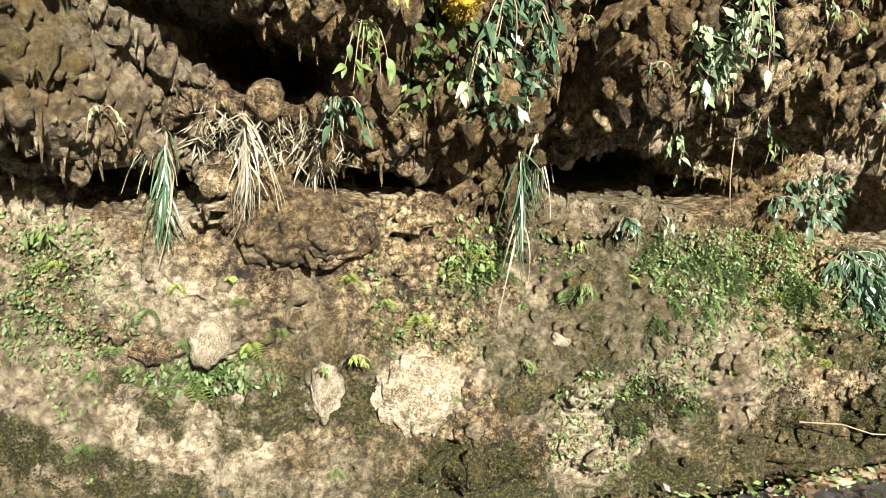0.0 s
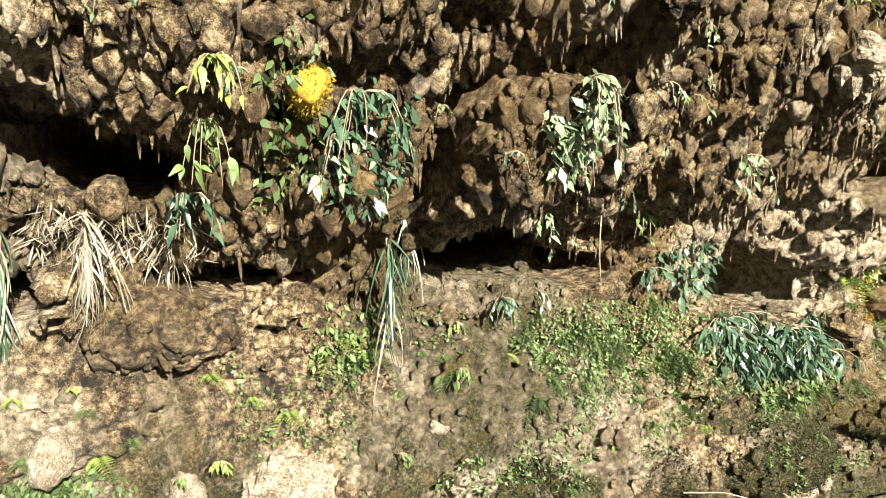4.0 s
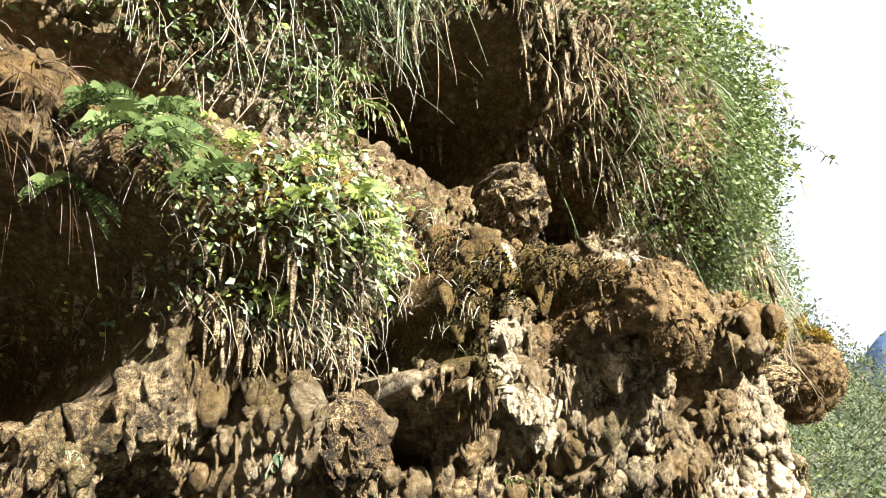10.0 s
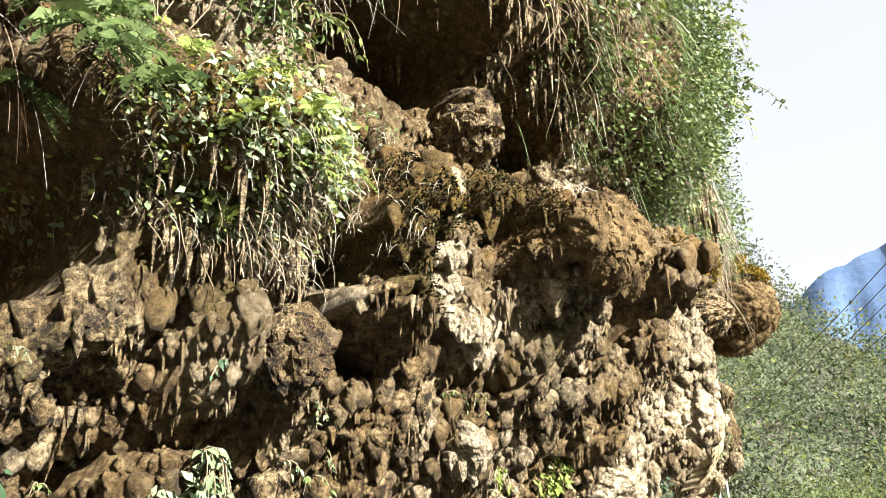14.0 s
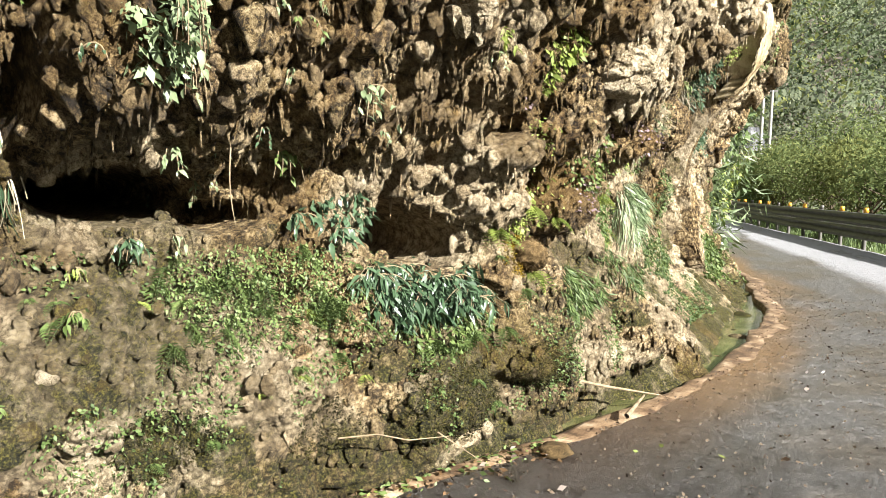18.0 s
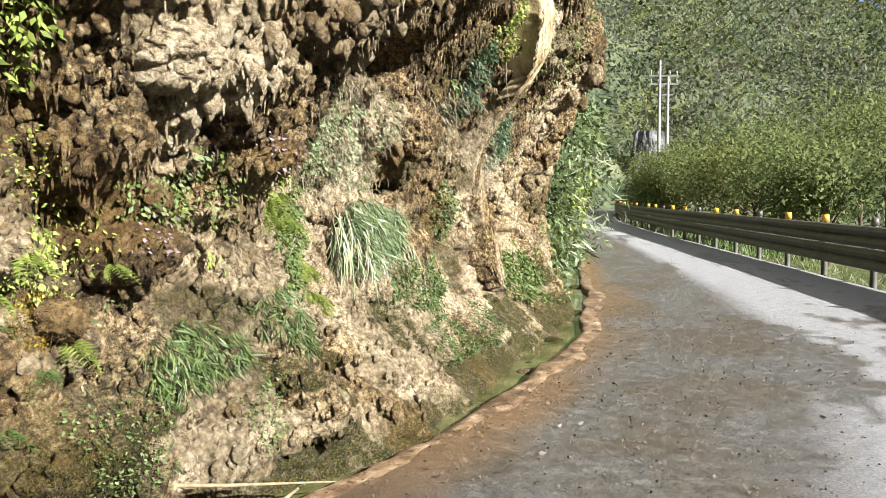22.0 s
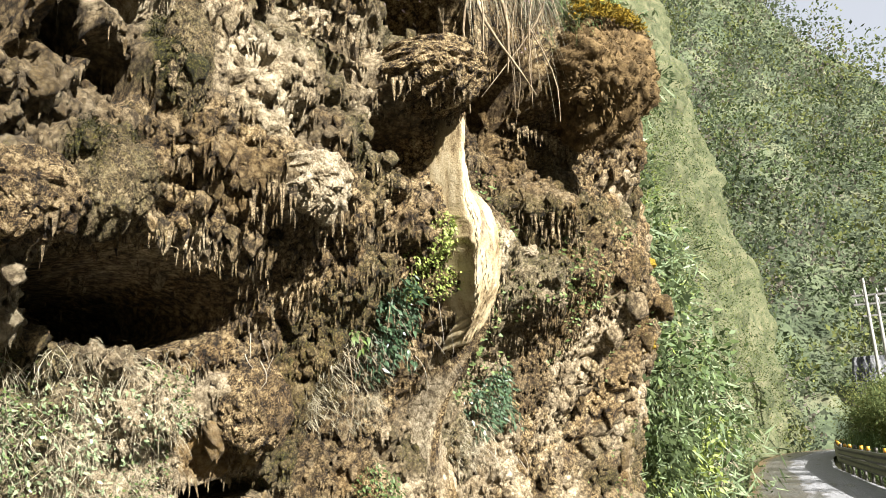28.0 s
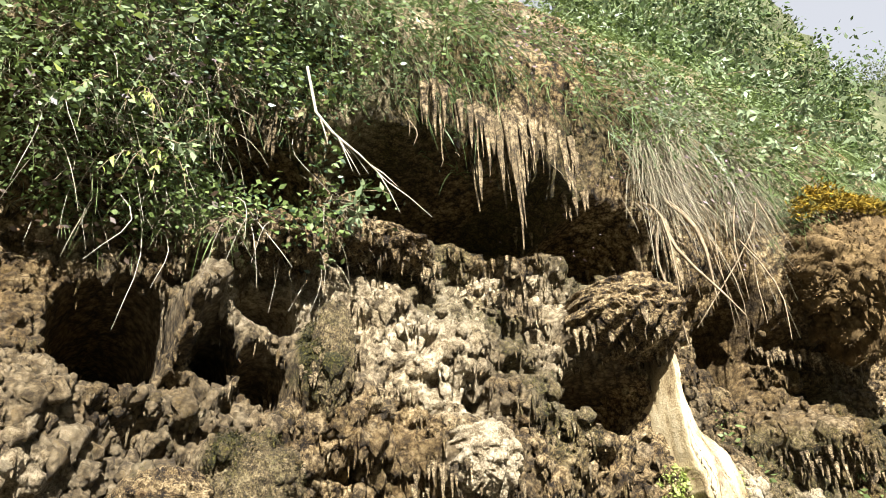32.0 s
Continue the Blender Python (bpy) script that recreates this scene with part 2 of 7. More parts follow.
FERN_LEAF = leaf_material("fern green", (0.06, 0.11, 0.025), (0.21, 0.29, 0.09))
WOODS_LEAF = woods_material("woodland leaf", (0.04, 0.062, 0.028), (0.14, 0.18, 0.075), 0.16)
# distance haze is mixed into this paler, greyer leaf colour
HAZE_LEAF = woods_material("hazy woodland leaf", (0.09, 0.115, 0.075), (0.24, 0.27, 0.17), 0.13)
OLIVE_LEAF = woods_material("dull yellow-green woodland leaf", (0.08, 0.10, 0.03), (0.30, 0.32, 0.11), 0.18)
BARE_LEAF = woods_material("bare brown woodland", (0.12, 0.105, 0.085), (0.31, 0.27, 0.22), 0.2)
TREE_LEAF = woods_material("roadside tree leaf", (0.07, 0.10, 0.035), (0.26, 0.31, 0.12), 0.5)
PURPLE_LEAF = leaf_material("mauve dry flower", (0.16, 0.10, 0.12), (0.36, 0.27, 0.30), 0.7, 0.1)
FALLEN_LEAF = leaf_material("fallen leaf", (0.035, 0.02, 0.010), (0.16, 0.09, 0.035), 0.5, 0.05)
ROOT = plain("root bark", [(0.35, (0.12, 0.08, 0.04)), (0.65, (0.38, 0.29, 0.17))], 20, 0.85, 0.5, 0.004)
DRYWOOD = plain("bleached dry wood", [(0.35, (0.24, 0.20, 0.14)), (0.65, (0.55, 0.49, 0.38))], 25, 0.8, 0.4, 0.003)
BARK = plain("bark", [(0.35, (0.05, 0.038, 0.025)), (0.65, (0.16, 0.12, 0.08))], 14, 0.9, 0.6, 0.01)
DRIP = tufa_material("dripstone", 0.0, 0.15)
GALV = plain("weathered galvanised steel", [(0.35, (0.07, 0.065, 0.055)), (0.65, (0.17, 0.16, 0.14))], 3, 0.55, 0.15, 0.003, 0.3)
REFLECTOR = plain("orange reflector", [(0.4, (0.7, 0.32, 0.03)), (0.6, (0.85, 0.45, 0.06))], 30, 0.35, 0.05, 0.001)
CONCRETE = plain("old concrete", [(0.35, (0.22, 0.21, 0.19)), (0.65, (0.42, 0.41, 0.37))], 6, 0.85, 0.3, 0.006)
RUSTSILT = plain("rusty travertine kerb", [(0.38, (0.04, 0.022, 0.010)), (0.46, (0.13, 0.076, 0.036)), (0.54, (0.27, 0.178, 0.096)), (0.64, (0.46, 0.37, 0.25))], 5, 0.6, 0.8, 0.012, fine=70)
PLASTER = plain("grey cliff rock", [(0.36, (0.04, 0.04, 0.04)), (0.5, (0.10, 0.10, 0.10)), (0.66, (0.24, 0.24, 0.235))], 1.6, 0.7, 0.8, 0.05, stretch=(1, 1, 0.35))


# ---- building helpers ----
def mesh_from(name, verts, faces, material, smooth_faces=True, attrs=None):
    me = bpy.data.meshes.new(name)
    verts, faces = np.asarray(verts, np.float32), np.asarray(faces, np.int32)
    k = faces.shape[1]
    me.vertices.add(len(verts))
    me.vertices.foreach_set("co", verts.ravel())
    me.loops.add(faces.size)
    me.loops.foreach_set("vertex_index", faces.ravel())
    me.polygons.add(len(faces))
    me.polygons.foreach_set("loop_start", np.arange(0, faces.size, k, dtype=np.int32))
    me.polygons.foreach_set("use_smooth", np.full(len(faces), smooth_faces))
    for key, values in (attrs or {}).items():
        at = me.attributes.new(key, "FLOAT", "POINT")
        at.data.foreach_set("value", np.asarray(values, np.float32).ravel())
    me.update(calc_edges=True)
    me.validate()
    me.materials.append(material)
    return me


def grid_faces(rows, cols):
    i = np.arange(rows * cols).reshape(rows, cols)
    return np.stack([i[:-1, :-1], i[:-1, 1:], i[1:, 1:], i[1:, :-1]], -1).reshape(-1, 4)


def bm_mesh(name, bm, material, smooth_faces=True):
    me = bpy.data.meshes.new(name)
    bm.to_mesh(me)
    bm.free()
    for p in me.polygons:
        p.use_smooth = smooth_faces
    me.materials.append(material)
    return me


def part(name, data, parent, label="", m=None):
    ob = new(name, data)
    ob.parent = parent
    if m is not None:
        ob.matrix_basis = m
    return tagged(ob, label)


def tube(points, radii, sides=6, flat=1.0):
    """A bent tapering tube as (verts, faces) of quads."""
    points = [Vector(p) for p in points]
    verts, faces = [], []
    for i, p in enumerate(points):
        d = (points[min(i + 1, len(points) - 1)] - points[max(i - 1, 0)]).normalized()
        u = d.cross(Vector((0.31, 0.95, 0.05)))
        u = (u if u.length > 0.05 else d.cross(Vector((1, 0, 0)))).normalized()
        v = d.cross(u)
        for k in range(sides):
            a = 2 * math.pi * k / sides
            verts.append(p + radii[i] * (math.cos(a) * u + flat * math.sin(a) * v))
    for i in range(len(points) - 1):
        for k in range(sides):
            a, b = i * sides + k, i * sides + (k + 1) % sides
            faces.append((a, b, b + sides, a + sides))
    return [tuple(v) for v in verts], faces


def join_quads(pieces):
    verts, faces, n = [], [], 0
    for v, f in pieces:
        verts += list(v)
        faces += [tuple(i + n for i in q) for q in f]
        n += len(v)
    return verts, faces


# ---- plan of the cliff: foot line, heading and overhang by height ----
PLAN_X = [-7.5, -4.4, -2.25, -1.75, -0.8, 0.2, 1.2, 2.4, 3.4, 4.4, 5.4, 6.6, 8.0, 9.5, 11.0, 12.2, 13.0, 14.6]
PLAN_Y = [9.5, 7.6, 5.6, 3.6, 2.9, 2.85, 3.05, 3.15, 3.25, 3.75, 4.2, 4.95, 5.72, 6.52, 7.65, 8.9, 10.4, 13.6]


def plan_y(x):
    return np.interp(x, PLAN_X, PLAN_Y)


def plan_smooth(x):
    return sum(plan_y(x + d) for d in (-0.45, -0.3, -0.15, 0, 0.15, 0.3, 0.45)) / 7


def plan_normal(x):
    slope = (plan_smooth(x + 0.4) - plan_smooth(x - 0.4)) / 0.8
    n = np.stack([slope, -np.ones_like(slope)], -1)
    return n / np.linalg.norm(n, axis=-1, keepdims=True)


HEIGHTS = [-0.4, 0.0, 0.25, 0.6, 1.0, 1.28, 1.5, 1.8, 2.1, 2.4, 2.7, 3.0, 3.35, 3.7, 4.1, 4.6, 5.4, 6.5, 8.5, 11.0]
OUT_A = [0.16, 0.17, 0.22, 0.22, 0.07, 0.02, 0.20, 0.45, 0.69, 0.86, 0.97, 0.95, 0.58, 0.46, 0.95, 1.25, 1.1, 0.7, -0.6, -2.8]
OUT_B = [0.66, 0.50, 0.30, 0.0, -0.18, -0.22, -0.20, -0.12, 0.0, 0.10, 0.38, 0.60, 0.62, 0.60, 0.45, 0.85, 1.1, 0.8, -0.4, -2.4]
OUT_C = [0.25, 0.20, 0.15, 0.08, 0.02, 0.0, 0.05, 0.1, 0.15, 0.22, 0.3, 0.36, 0.4, 0.42, 0.45, 0.5, 0.4, 0.1, -1.0, -3.0]

CAVES = []
SWELLS = []
PATCHES = {"pale": [], "moss": [], "rust": [], "brown": []}


def cave(x, z, wide, tall, deep, tilt=0.0):
    """A hollow in the cliff, at its place along the foot line and its height."""
    CAVES.append((x, z, wide, tall, deep, tilt))


def swell(x, z, wide, tall, out, tilt=0.0, sharp=2.0):
    """A bulge of the cliff with a rounded top and an undercut lower edge."""
    SWELLS.append((x, z, wide, tall, out, tilt, sharp))


def patch(kind, x, z, wide, tall, amount=1.0):
    PATCHES[kind].append((x, z, wide, tall, amount))

# hollows, bulges, stains and painted dark patches of the cliff, from its left end to its right: (place along the foot,
# height, width, height, depth)
swell(-1.08, 1.52, 0.46, 0.36, 0.34, 0, 3)
cave(-1.28, 1.24, 0.55, 0.24, 0.40)
swell(-0.72, 1.50, 0.60, 0.62, 0.22)
cave(-0.50, 1.16, 0.60, 0.10, 0.18)
cave(-0.14, 1.62, 0.44, 0.26, 0.6, -0.4)
cave(-0.32, 1.76, 0.30, 0.16, 0.36, -0.4)
swell(-0.28, 1.20, 0.22, 0.24, 0.22)
swell(0.02, 1.12, 0.50, 0.36, 0.20)
cave(0.07, 0.98, 0.06, 0.06, 0.16)
cave(0.22, 1.25, 0.60, 0.11, 0.24)
swell(0.45, 1.50, 0.46, 0.40, 0.16)
cave(0.78, 1.52, 0.10, 0.56, 0.26)
swell(1.00, 1.62, 0.42, 0.54, 0.30, 0, 4)
cave(1.28, 1.25, 0.62, 0.24, 0.46)
cave(1.62, 1.18, 0.40, 0.16, 0.30)
swell(1.45, 1.62, 0.42, 0.50, 0.20)
swell(1.90, 1.60, 0.40, 0.55, 0.18)
cave(2.44, 1.28, 0.16, 0.34, 0.40)
cave(2.62, 1.04, 0.50, 0.30, 0.7)
cave(2.86, 0.80, 0.26, 0.16, 0.5)
swell(2.95, 1.32, 0.50, 0.52, 0.30)
swell(3.30, 1.55, 0.40, 0.40, 0.16)
swell(1.00, 2.12, 0.34, 0.44, 0.20)
swell(1.30, 2.20, 0.26, 0.30, 0.18)
cave(1.33, 2.36, 0.16, 0.14, 0.34)
swell(1.60, 2.36, 0.50, 0.15, 0.24, 0, 3)
cave(1.58, 2.22, 0.34, 0.14, 0.26)
swell(1.60, 2.62, 0.42, 0.56, 0.24, -0.15)
swell(2.06, 2.46, 0.34, 0.24, 0.14)
swell(2.42, 2.78, 0.52, 0.56, 0.30)
cave(3.06, 2.72, 0.28, 0.44, 0.8)
cave(1.40, 2.54, 0.20, 0.22, 0.40)
swell(3.30, 3.04, 0.46, 0.66, 0.32)
swell(4.10, 2.60, 0.56, 1.10, 0.06)
cave(0.26, 2.46, 0.86, 0.66, 0.85)
swell(0.98, 2.74, 0.80, 0.48, 0.22)
cave(1.95, 3.86, 0.82, 0.62, 1.35)
cave(2.86, 3.76, 0.50, 0.36, 1.1)
cave(0.45, 3.40, 1.30, 0.50, 0.9)
swell(2.45, 3.35, 0.16, 0.45, 0.10)
patch("pale", 0.36, 0.52, 0.34, 0.24)
patch("pale", 0.06, 0.54, 0.12, 0.2)
patch("pale", 1.0, 2.12, 0.22, 0.34)
patch("pale", 2.08, 2.44, 0.46, 0.26)
patch("pale", 1.88, 2.66, 0.18, 0.6)
patch("pale", -1.1, 1.55, 0.36, 0.26)
patch("moss", 1.26, 0.36, 0.3, 0.24)
patch("moss", 0.56, 0.24, 0.5, 0.22)
patch("moss", -0.9, 0.3, 0.45, 0.2)
patch("moss", -0.45, 0.22, 0.4, 0.16)
patch("moss", 1.58, 2.6, 0.32, 0.5)
patch("rust", 3.34, 3.1, 0.4, 0.4)
patch("brown", 1.0, 1.62, 0.4, 0.5, 0.7)
patch("brown", -0.6, 1.5, 0.9, 0.6, 0.6)
swell(3.52, 1.26, 0.46, 0.50, 0.30)
swell(4.08, 2.24, 0.90, 0.50, 0.20)
swell(3.60, 1.92, 0.52, 0.40, 0.10)
patch("pale", 3.60, 1.92, 0.44, 0.32, 0.9)
patch("pale", 3.95, 2.30, 0.50, 0.26, 0.8)
swell(4.76, 2.32, 0.26, 0.46, 0.34)
cave(4.22, 2.02, 0.56, 0.20, 0.6)
cave(4.36, 1.74, 0.28, 0.34, 0.7)
swell(4.06, 1.62, 0.40, 0.34, 0.20)
swell(4.40, 0.48, 0.40, 1.00, 0.26, -0.4)
swell(5.05, 0.30, 0.50, 0.90, 0.22, -0.3)
cave(5.34, 2.36, 1.15, 0.40, 1.4)
swell(6.02, 1.90, 0.46, 0.50, 0.26)
swell(5.55, 1.92, 0.40, 0.40, 0.16)
cave(6.10, 1.48, 0.66, 0.15, 0.5)
swell(7.48, 2.55, 0.70, 1.60, 0.30, -0.1)
swell(7.72, 1.10, 0.42, 1.60, 0.26, -0.25)
swell(8.70, 1.10, 0.40, 1.70, 0.20, -0.2)
cave(8.30, 1.20, 0.24, 1.00, 0.20)
swell(5.84, 2.96, 0.50, 0.50, 0.16)
swell(6.75, 3.90, 0.66, 0.46, 0.36)
cave(6.74, 3.50, 0.66, 0.44, 1.0)
swell(4.92, 3.84, 0.56, 0.22, 0.26, 0, 3)
swell(5.42, 4.06, 0.56, 0.18, 0.20, 0, 3)
cave(5.00, 3.56, 0.30, 0.26, 0.8)
cave(5.02, 3.22, 0.26, 0.26, 0.40)
cave(5.86, 4.52, 1.50, 0.56, 1.6)
cave(6.78, 4.50, 0.70, 0.50, 1.4)
cave(4.88, 4.30, 0.60, 0.46, 1.3)
swell(5.22, 3.30, 0.20, 0.56, 0.14)
swell(8.42, 4.50, 1.10, 1.00, 0.48)
swell(8.20, 3.46, 0.80, 0.48, 0.22)
swell(8.26, 2.80, 0.62, 0.52, 0.22)
cave(8.45, 3.86, 0.90, 0.18, 0.40)
cave(9.05, 3.50, 0.30, 0.80, 0.8)
cave(7.80, 4.05, 0.50, 0.90, 0.9)
swell(4.70, 2.56, 0.42, 0.34, 0.24)
swell(4.98, 2.74, 0.44, 0.44, 0.24)
swell(4.60, 2.30, 0.34, 0.40, 0.16)
cave(4.40, 3.30, 0.50, 0.70, 0.9)
cave(4.80, 3.28, 0.22, 0.36, 0.7)
swell(4.68, 3.40, 0.22, 0.60, 0.34, 0.25)
swell(9.60, 2.60, 0.50, 2.20, 0.25)
swell(10.40, 2.20, 0.40, 2.40, 0.25)
swell(9.40, 0.50, 0.50, 1.00, 0.22)
patch("pale", 3.85, 0.28, 0.7, 0.3)
patch("pale", 5.3, 0.35, 0.7, 0.5, 0.7)
patch("pale", 4.86, 2.22, 0.16, 0.3)
patch("pale", 5.84, 2.94, 0.34, 0.3)
patch("pale", 7.40, 2.60, 0.20, 1.2)
patch("pale", 7.72, 1.10, 0.34, 1.6, 0.75)
patch("pale", 8.66, 1.2, 0.3, 1.6, 0.5)
patch("rust", 7.9, 1.0, 0.5, 1.6, 0.5)
patch("pale", 4.15, 2.34, 0.5, 0.3, 0.5)
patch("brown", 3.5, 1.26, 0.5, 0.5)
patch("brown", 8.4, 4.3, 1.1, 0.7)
patch("moss", 4.98, 2.78, 0.4, 0.4, 0.7)
patch("moss", 5.2, 3.35, 0.16, 0.5)
patch("rust", 6.0, 1.7, 0.6, 0.3)
patch("rust", 8.4, 4.95, 0.9, 0.3)
patch("brown", 6.75, 3.8, 0.7, 0.4, 0.7)
patch("moss", 2.6, 0.3, 0.7, 0.35)
patch("moss", 3.2, 0.4, 0.5, 0.3)
patch("moss", 3.9, 0.9, 0.6, 0.3, 0.5)
swell(2.62, 0.30, 0.70, 0.36, 0.10)
swell(3.26, 0.40, 0.50, 0.30, 0.08)
swell(0.62, 0.20, 0.56, 0.24, 0.08)
cave(1.22, 1.27, 0.75, 0.20, 0.6)
cave(2.50, 1.12, 0.44, 0.30, 0.40)
cave(-0.55, 1.22, 0.70, 0.10, 0.24)
patch("rust", 1.1, 2.75, 1.2, 0.6, 0.5)
patch("rust", 2.3, 2.95, 1.6, 0.6, 0.45)
patch("pale", 2.7, 2.45, 1.0, 0.5, 0.4)
patch("pale", 5.3, 3.6, 1.6, 0.8, 0.35)


# brown rock on ledge, hollows and bulges, their shade deepened in the colour
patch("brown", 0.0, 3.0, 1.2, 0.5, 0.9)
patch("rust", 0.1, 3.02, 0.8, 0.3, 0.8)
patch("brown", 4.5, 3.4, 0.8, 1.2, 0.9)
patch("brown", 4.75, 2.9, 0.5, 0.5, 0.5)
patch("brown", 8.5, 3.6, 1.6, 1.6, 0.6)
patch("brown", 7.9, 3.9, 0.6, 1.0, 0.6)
patch("pale", 5.86, 3.30, 0.60, 0.34, 0.5)
patch("brown", 2.5, 2.3, 1.2, 0.5, 0.5)
patch("moss", 2.11, 2.90, 0.40, 0.24)
swell(2.11, 2.90, 0.40, 0.26, 0.14)


# ---- the cliff ----
def pits(x, z, cell, seed, share):
    """Holes scattered over part of the cells."""
    best = np.zeros_like(x)
    ix, iz = np.floor(x / cell), np.floor(z / cell)
    for dx in (-1, 0, 1):
        for dz in (-1, 0, 1):
            cx = (ix + dx + hash2(ix + dx, iz + dz, seed)) * cell
            cz = (iz + dz + hash2(ix + dx, iz + dz, seed + 5)) * cell
            r = cell * (0.22 + 0.28 * hash2(ix + dx, iz + dz, seed + 9))
            d = np.sqrt((x - cx) ** 2 + ((z - cz) * 1.3) ** 2) / r
            best = np.maximum(best, (1 - smooth(0.55, 1.0, d)) * (hash2(ix + dx, iz + dz, seed + 11) < share))
    return best


def cliff_out(x, z):
    """How far the face stands out from the foot line, and what grows on it."""
    xw = x + 0.09 * (fbm(x * 2.9, z * 2.9, 3, 3) - 0.5) + 0.014 * (vnoise(x * 11, z * 11, 4) - 0.5)
    zw = z + 0.09 * (fbm(x * 2.7, z * 2.7, 3, 8) - 0.5) + 0.014 * (vnoise(x * 11, z * 11, 9) - 0.5)
    wb, wc = smooth(4.0, 5.0, x), smooth(9.8, 11.2, x)
    zi = z + 0.5 * (fbm(x * 1.7, x * 0 + 1.0, 3, 23) - 0.5) * np.exp(-((z - 1.2) / 0.5) ** 2)
    out = (1 - wb) * np.interp(zi, HEIGHTS, OUT_A) + wb * (1 - wc) * np.interp(z, HEIGHTS, OUT_B) + wb * wc * np.interp(z, HEIGHTS, OUT_C)
    upper = 0.25 + 0.75 * smooth(0.95, 1.4, z + 0.8 * (fbm(x * 1.9, z * 1.2 + 2.0, 3, 21) - 0.5))
    high = smooth(4.2, 4.8, z)
    out = out + (fbm(x * 0.8, z * 0.9, 3, 31) - 0.5) * 0.24 * (0.4 + 0.6 * upper)
    for cx, cz, w, h, amount, tilt, sharp in SWELLS:
        a = (xw - cx - tilt * (zw - cz)) / (w / 2)
        b = (zw - cz) / (h / 2)
        b = np.where(b > 0, b, b * 1.25)
        f = np.clip(1 - np.abs(a) ** sharp - np.abs(b) ** sharp, 0, 1)
        out = out + amount * f ** 0.7
    for cx, cz, w, h, deep, tilt in CAVES:
        a = (xw - cx - tilt * (zw - cz)) / (w / 2)
        b = (zw - cz) / (h / 2)
        out = out - 1.3 * deep * smooth(0.0, 0.6, 1 - a * a - b * b)
    tex = upper * (1 - 0.6 * high)
    zone = smooth(0.35, 0.6, fbm(x * 1.3, z * 1.3, 3, 55))
    out = out + tex * (0.11 * drips(xw, zw, 0.42, 0.40, 41, 0.6) + 0.055 * drips(xw, zw, 0.18, 0.17, 43, 0.6))
    out = out + tex * (0.65 + 0.5 * zone) * (0.036 * drips(xw, zw, 0.08, 0.08, 45, 0.55) + 0.020 * drips(xw, zw, 0.036, 0.045, 46, 0.5))
    out = out - tex * (0.11 * pits(xw, zw, 0.24, 48, 0.34) + 0.05 * pits(xw, zw, 0.10, 49, 0.4))
    low = 1 - upper
    out = out + low * (0.14 * drips(xw, zw, 0.42, 0.30, 61, 0.5) + 0.05 * drips(xw, zw, 0.15, 0.13, 63, 0.6) + 0.018 * drips(xw, zw, 0.05, 0.05, 64, 0.6) + 0.05 * (fbm(x * 9, z * 9, 4, 65) - 0.5))
    out = out - low * 0.035 * pits(xw, zw, 0.10, 68, 0.35)
    out = out + 0.045 * (fbm(x * 24, z * 20, 3, 67) - 0.5)
    return out, xw, zw


def cliff_paint(x, z, xw, zw):
    n1, n2 = fbm(x * 1.7, z * 1.7, 4, 71), fbm(x * 3.1, z * 2.4, 4, 73)
    lower = 1 - smooth(0.9, 1.35, z)
    kinds = {
        "pale": 0.5 * smooth(0.5, 0.62, n1) + smooth(0.2, 0.35, z) * (1 - smooth(0.8, 1.1, z)) * (0.06 + 0.5 * smooth(0.48, 0.54, n2)),
        "moss": 0.9 * lower * smooth(0.55, 0.59, fbm(x * 2.6, z * 3.4, 4, 75)) * smooth(0.95, 0.35, z) + 0.7 * smooth(0.26, 0.08, z + 0.6 * (n1 - 0.5)) + 0.5 * smooth(0.62, 0.74, fbm(x * 1.4, z * 1.2, 3, 79)),
        "rust": 0.42 * smooth(4.6, 3.4, x) * smooth(0.9, 1.4, z) * smooth(0.38, 0.55, n2) + 0.3 * smooth(0.6, 0.72, fbm(x * 2.0, z * 1.4, 3, 77)),
        "brown": smooth(0.42, 0.64, n2) * (0.80 + 0.05 * smooth(1.0, 1.5, z)) + 0.20 * smooth(0.55, 0.75, z) * (1 - smooth(1.0, 1.2, z)) * smooth(0.4, 0.55, n1),
    }
    for kind, patches in PATCHES.items():
        for cx, cz, w, h, amount in patches:
            f = smooth(0.0, 0.5, 1 - ((xw - cx) / (w / 2)) ** 2 - ((zw - cz) / (h / 2)) ** 2)
            kinds[kind] = kinds[kind] + f * (amount - kinds[kind] if amount <= 0 else amount)
    return {k: np.clip(v, 0, 1) for k, v in kinds.items()}


GX = np.concatenate([np.arange(-7.4, -2.0, 0.05), np.arange(-2.0, -1.6, 0.014), np.arange(-1.6, 6.4, 0.014), np.arange(6.4, 9.4, 0.016), np.arange(9.4, 12.2, 0.022), np.arange(12.2, 14.6, 0.05)])
GZ = np.concatenate([np.arange(-0.4, 0.0, 0.03), np.arange(0.0, 1.2, 0.0095), np.arange(1.2, 4.1, 0.015), np.arange(4.1, 4.7, 0.014), np.arange(4.7, 11.0, 0.07)])
CX, CZ = np.meshgrid(GX, GZ)
out, xw, zw = cliff_out(CX, CZ)
base_y, normal = plan_smooth(GX), plan_normal(GX)
cliff_pts = np.stack([CX + out * normal[None, :, 0], base_y[None, :] + out * normal[None, :, 1], CZ], -1)
paint = cliff_paint(CX, CZ, xw, zw)
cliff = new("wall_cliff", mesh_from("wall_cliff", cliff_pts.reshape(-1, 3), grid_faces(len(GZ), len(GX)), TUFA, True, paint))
tagged(cliff, "tan dripping spring-limestone cliff with mossy hollows beside the road", "cliff", "", "structure")


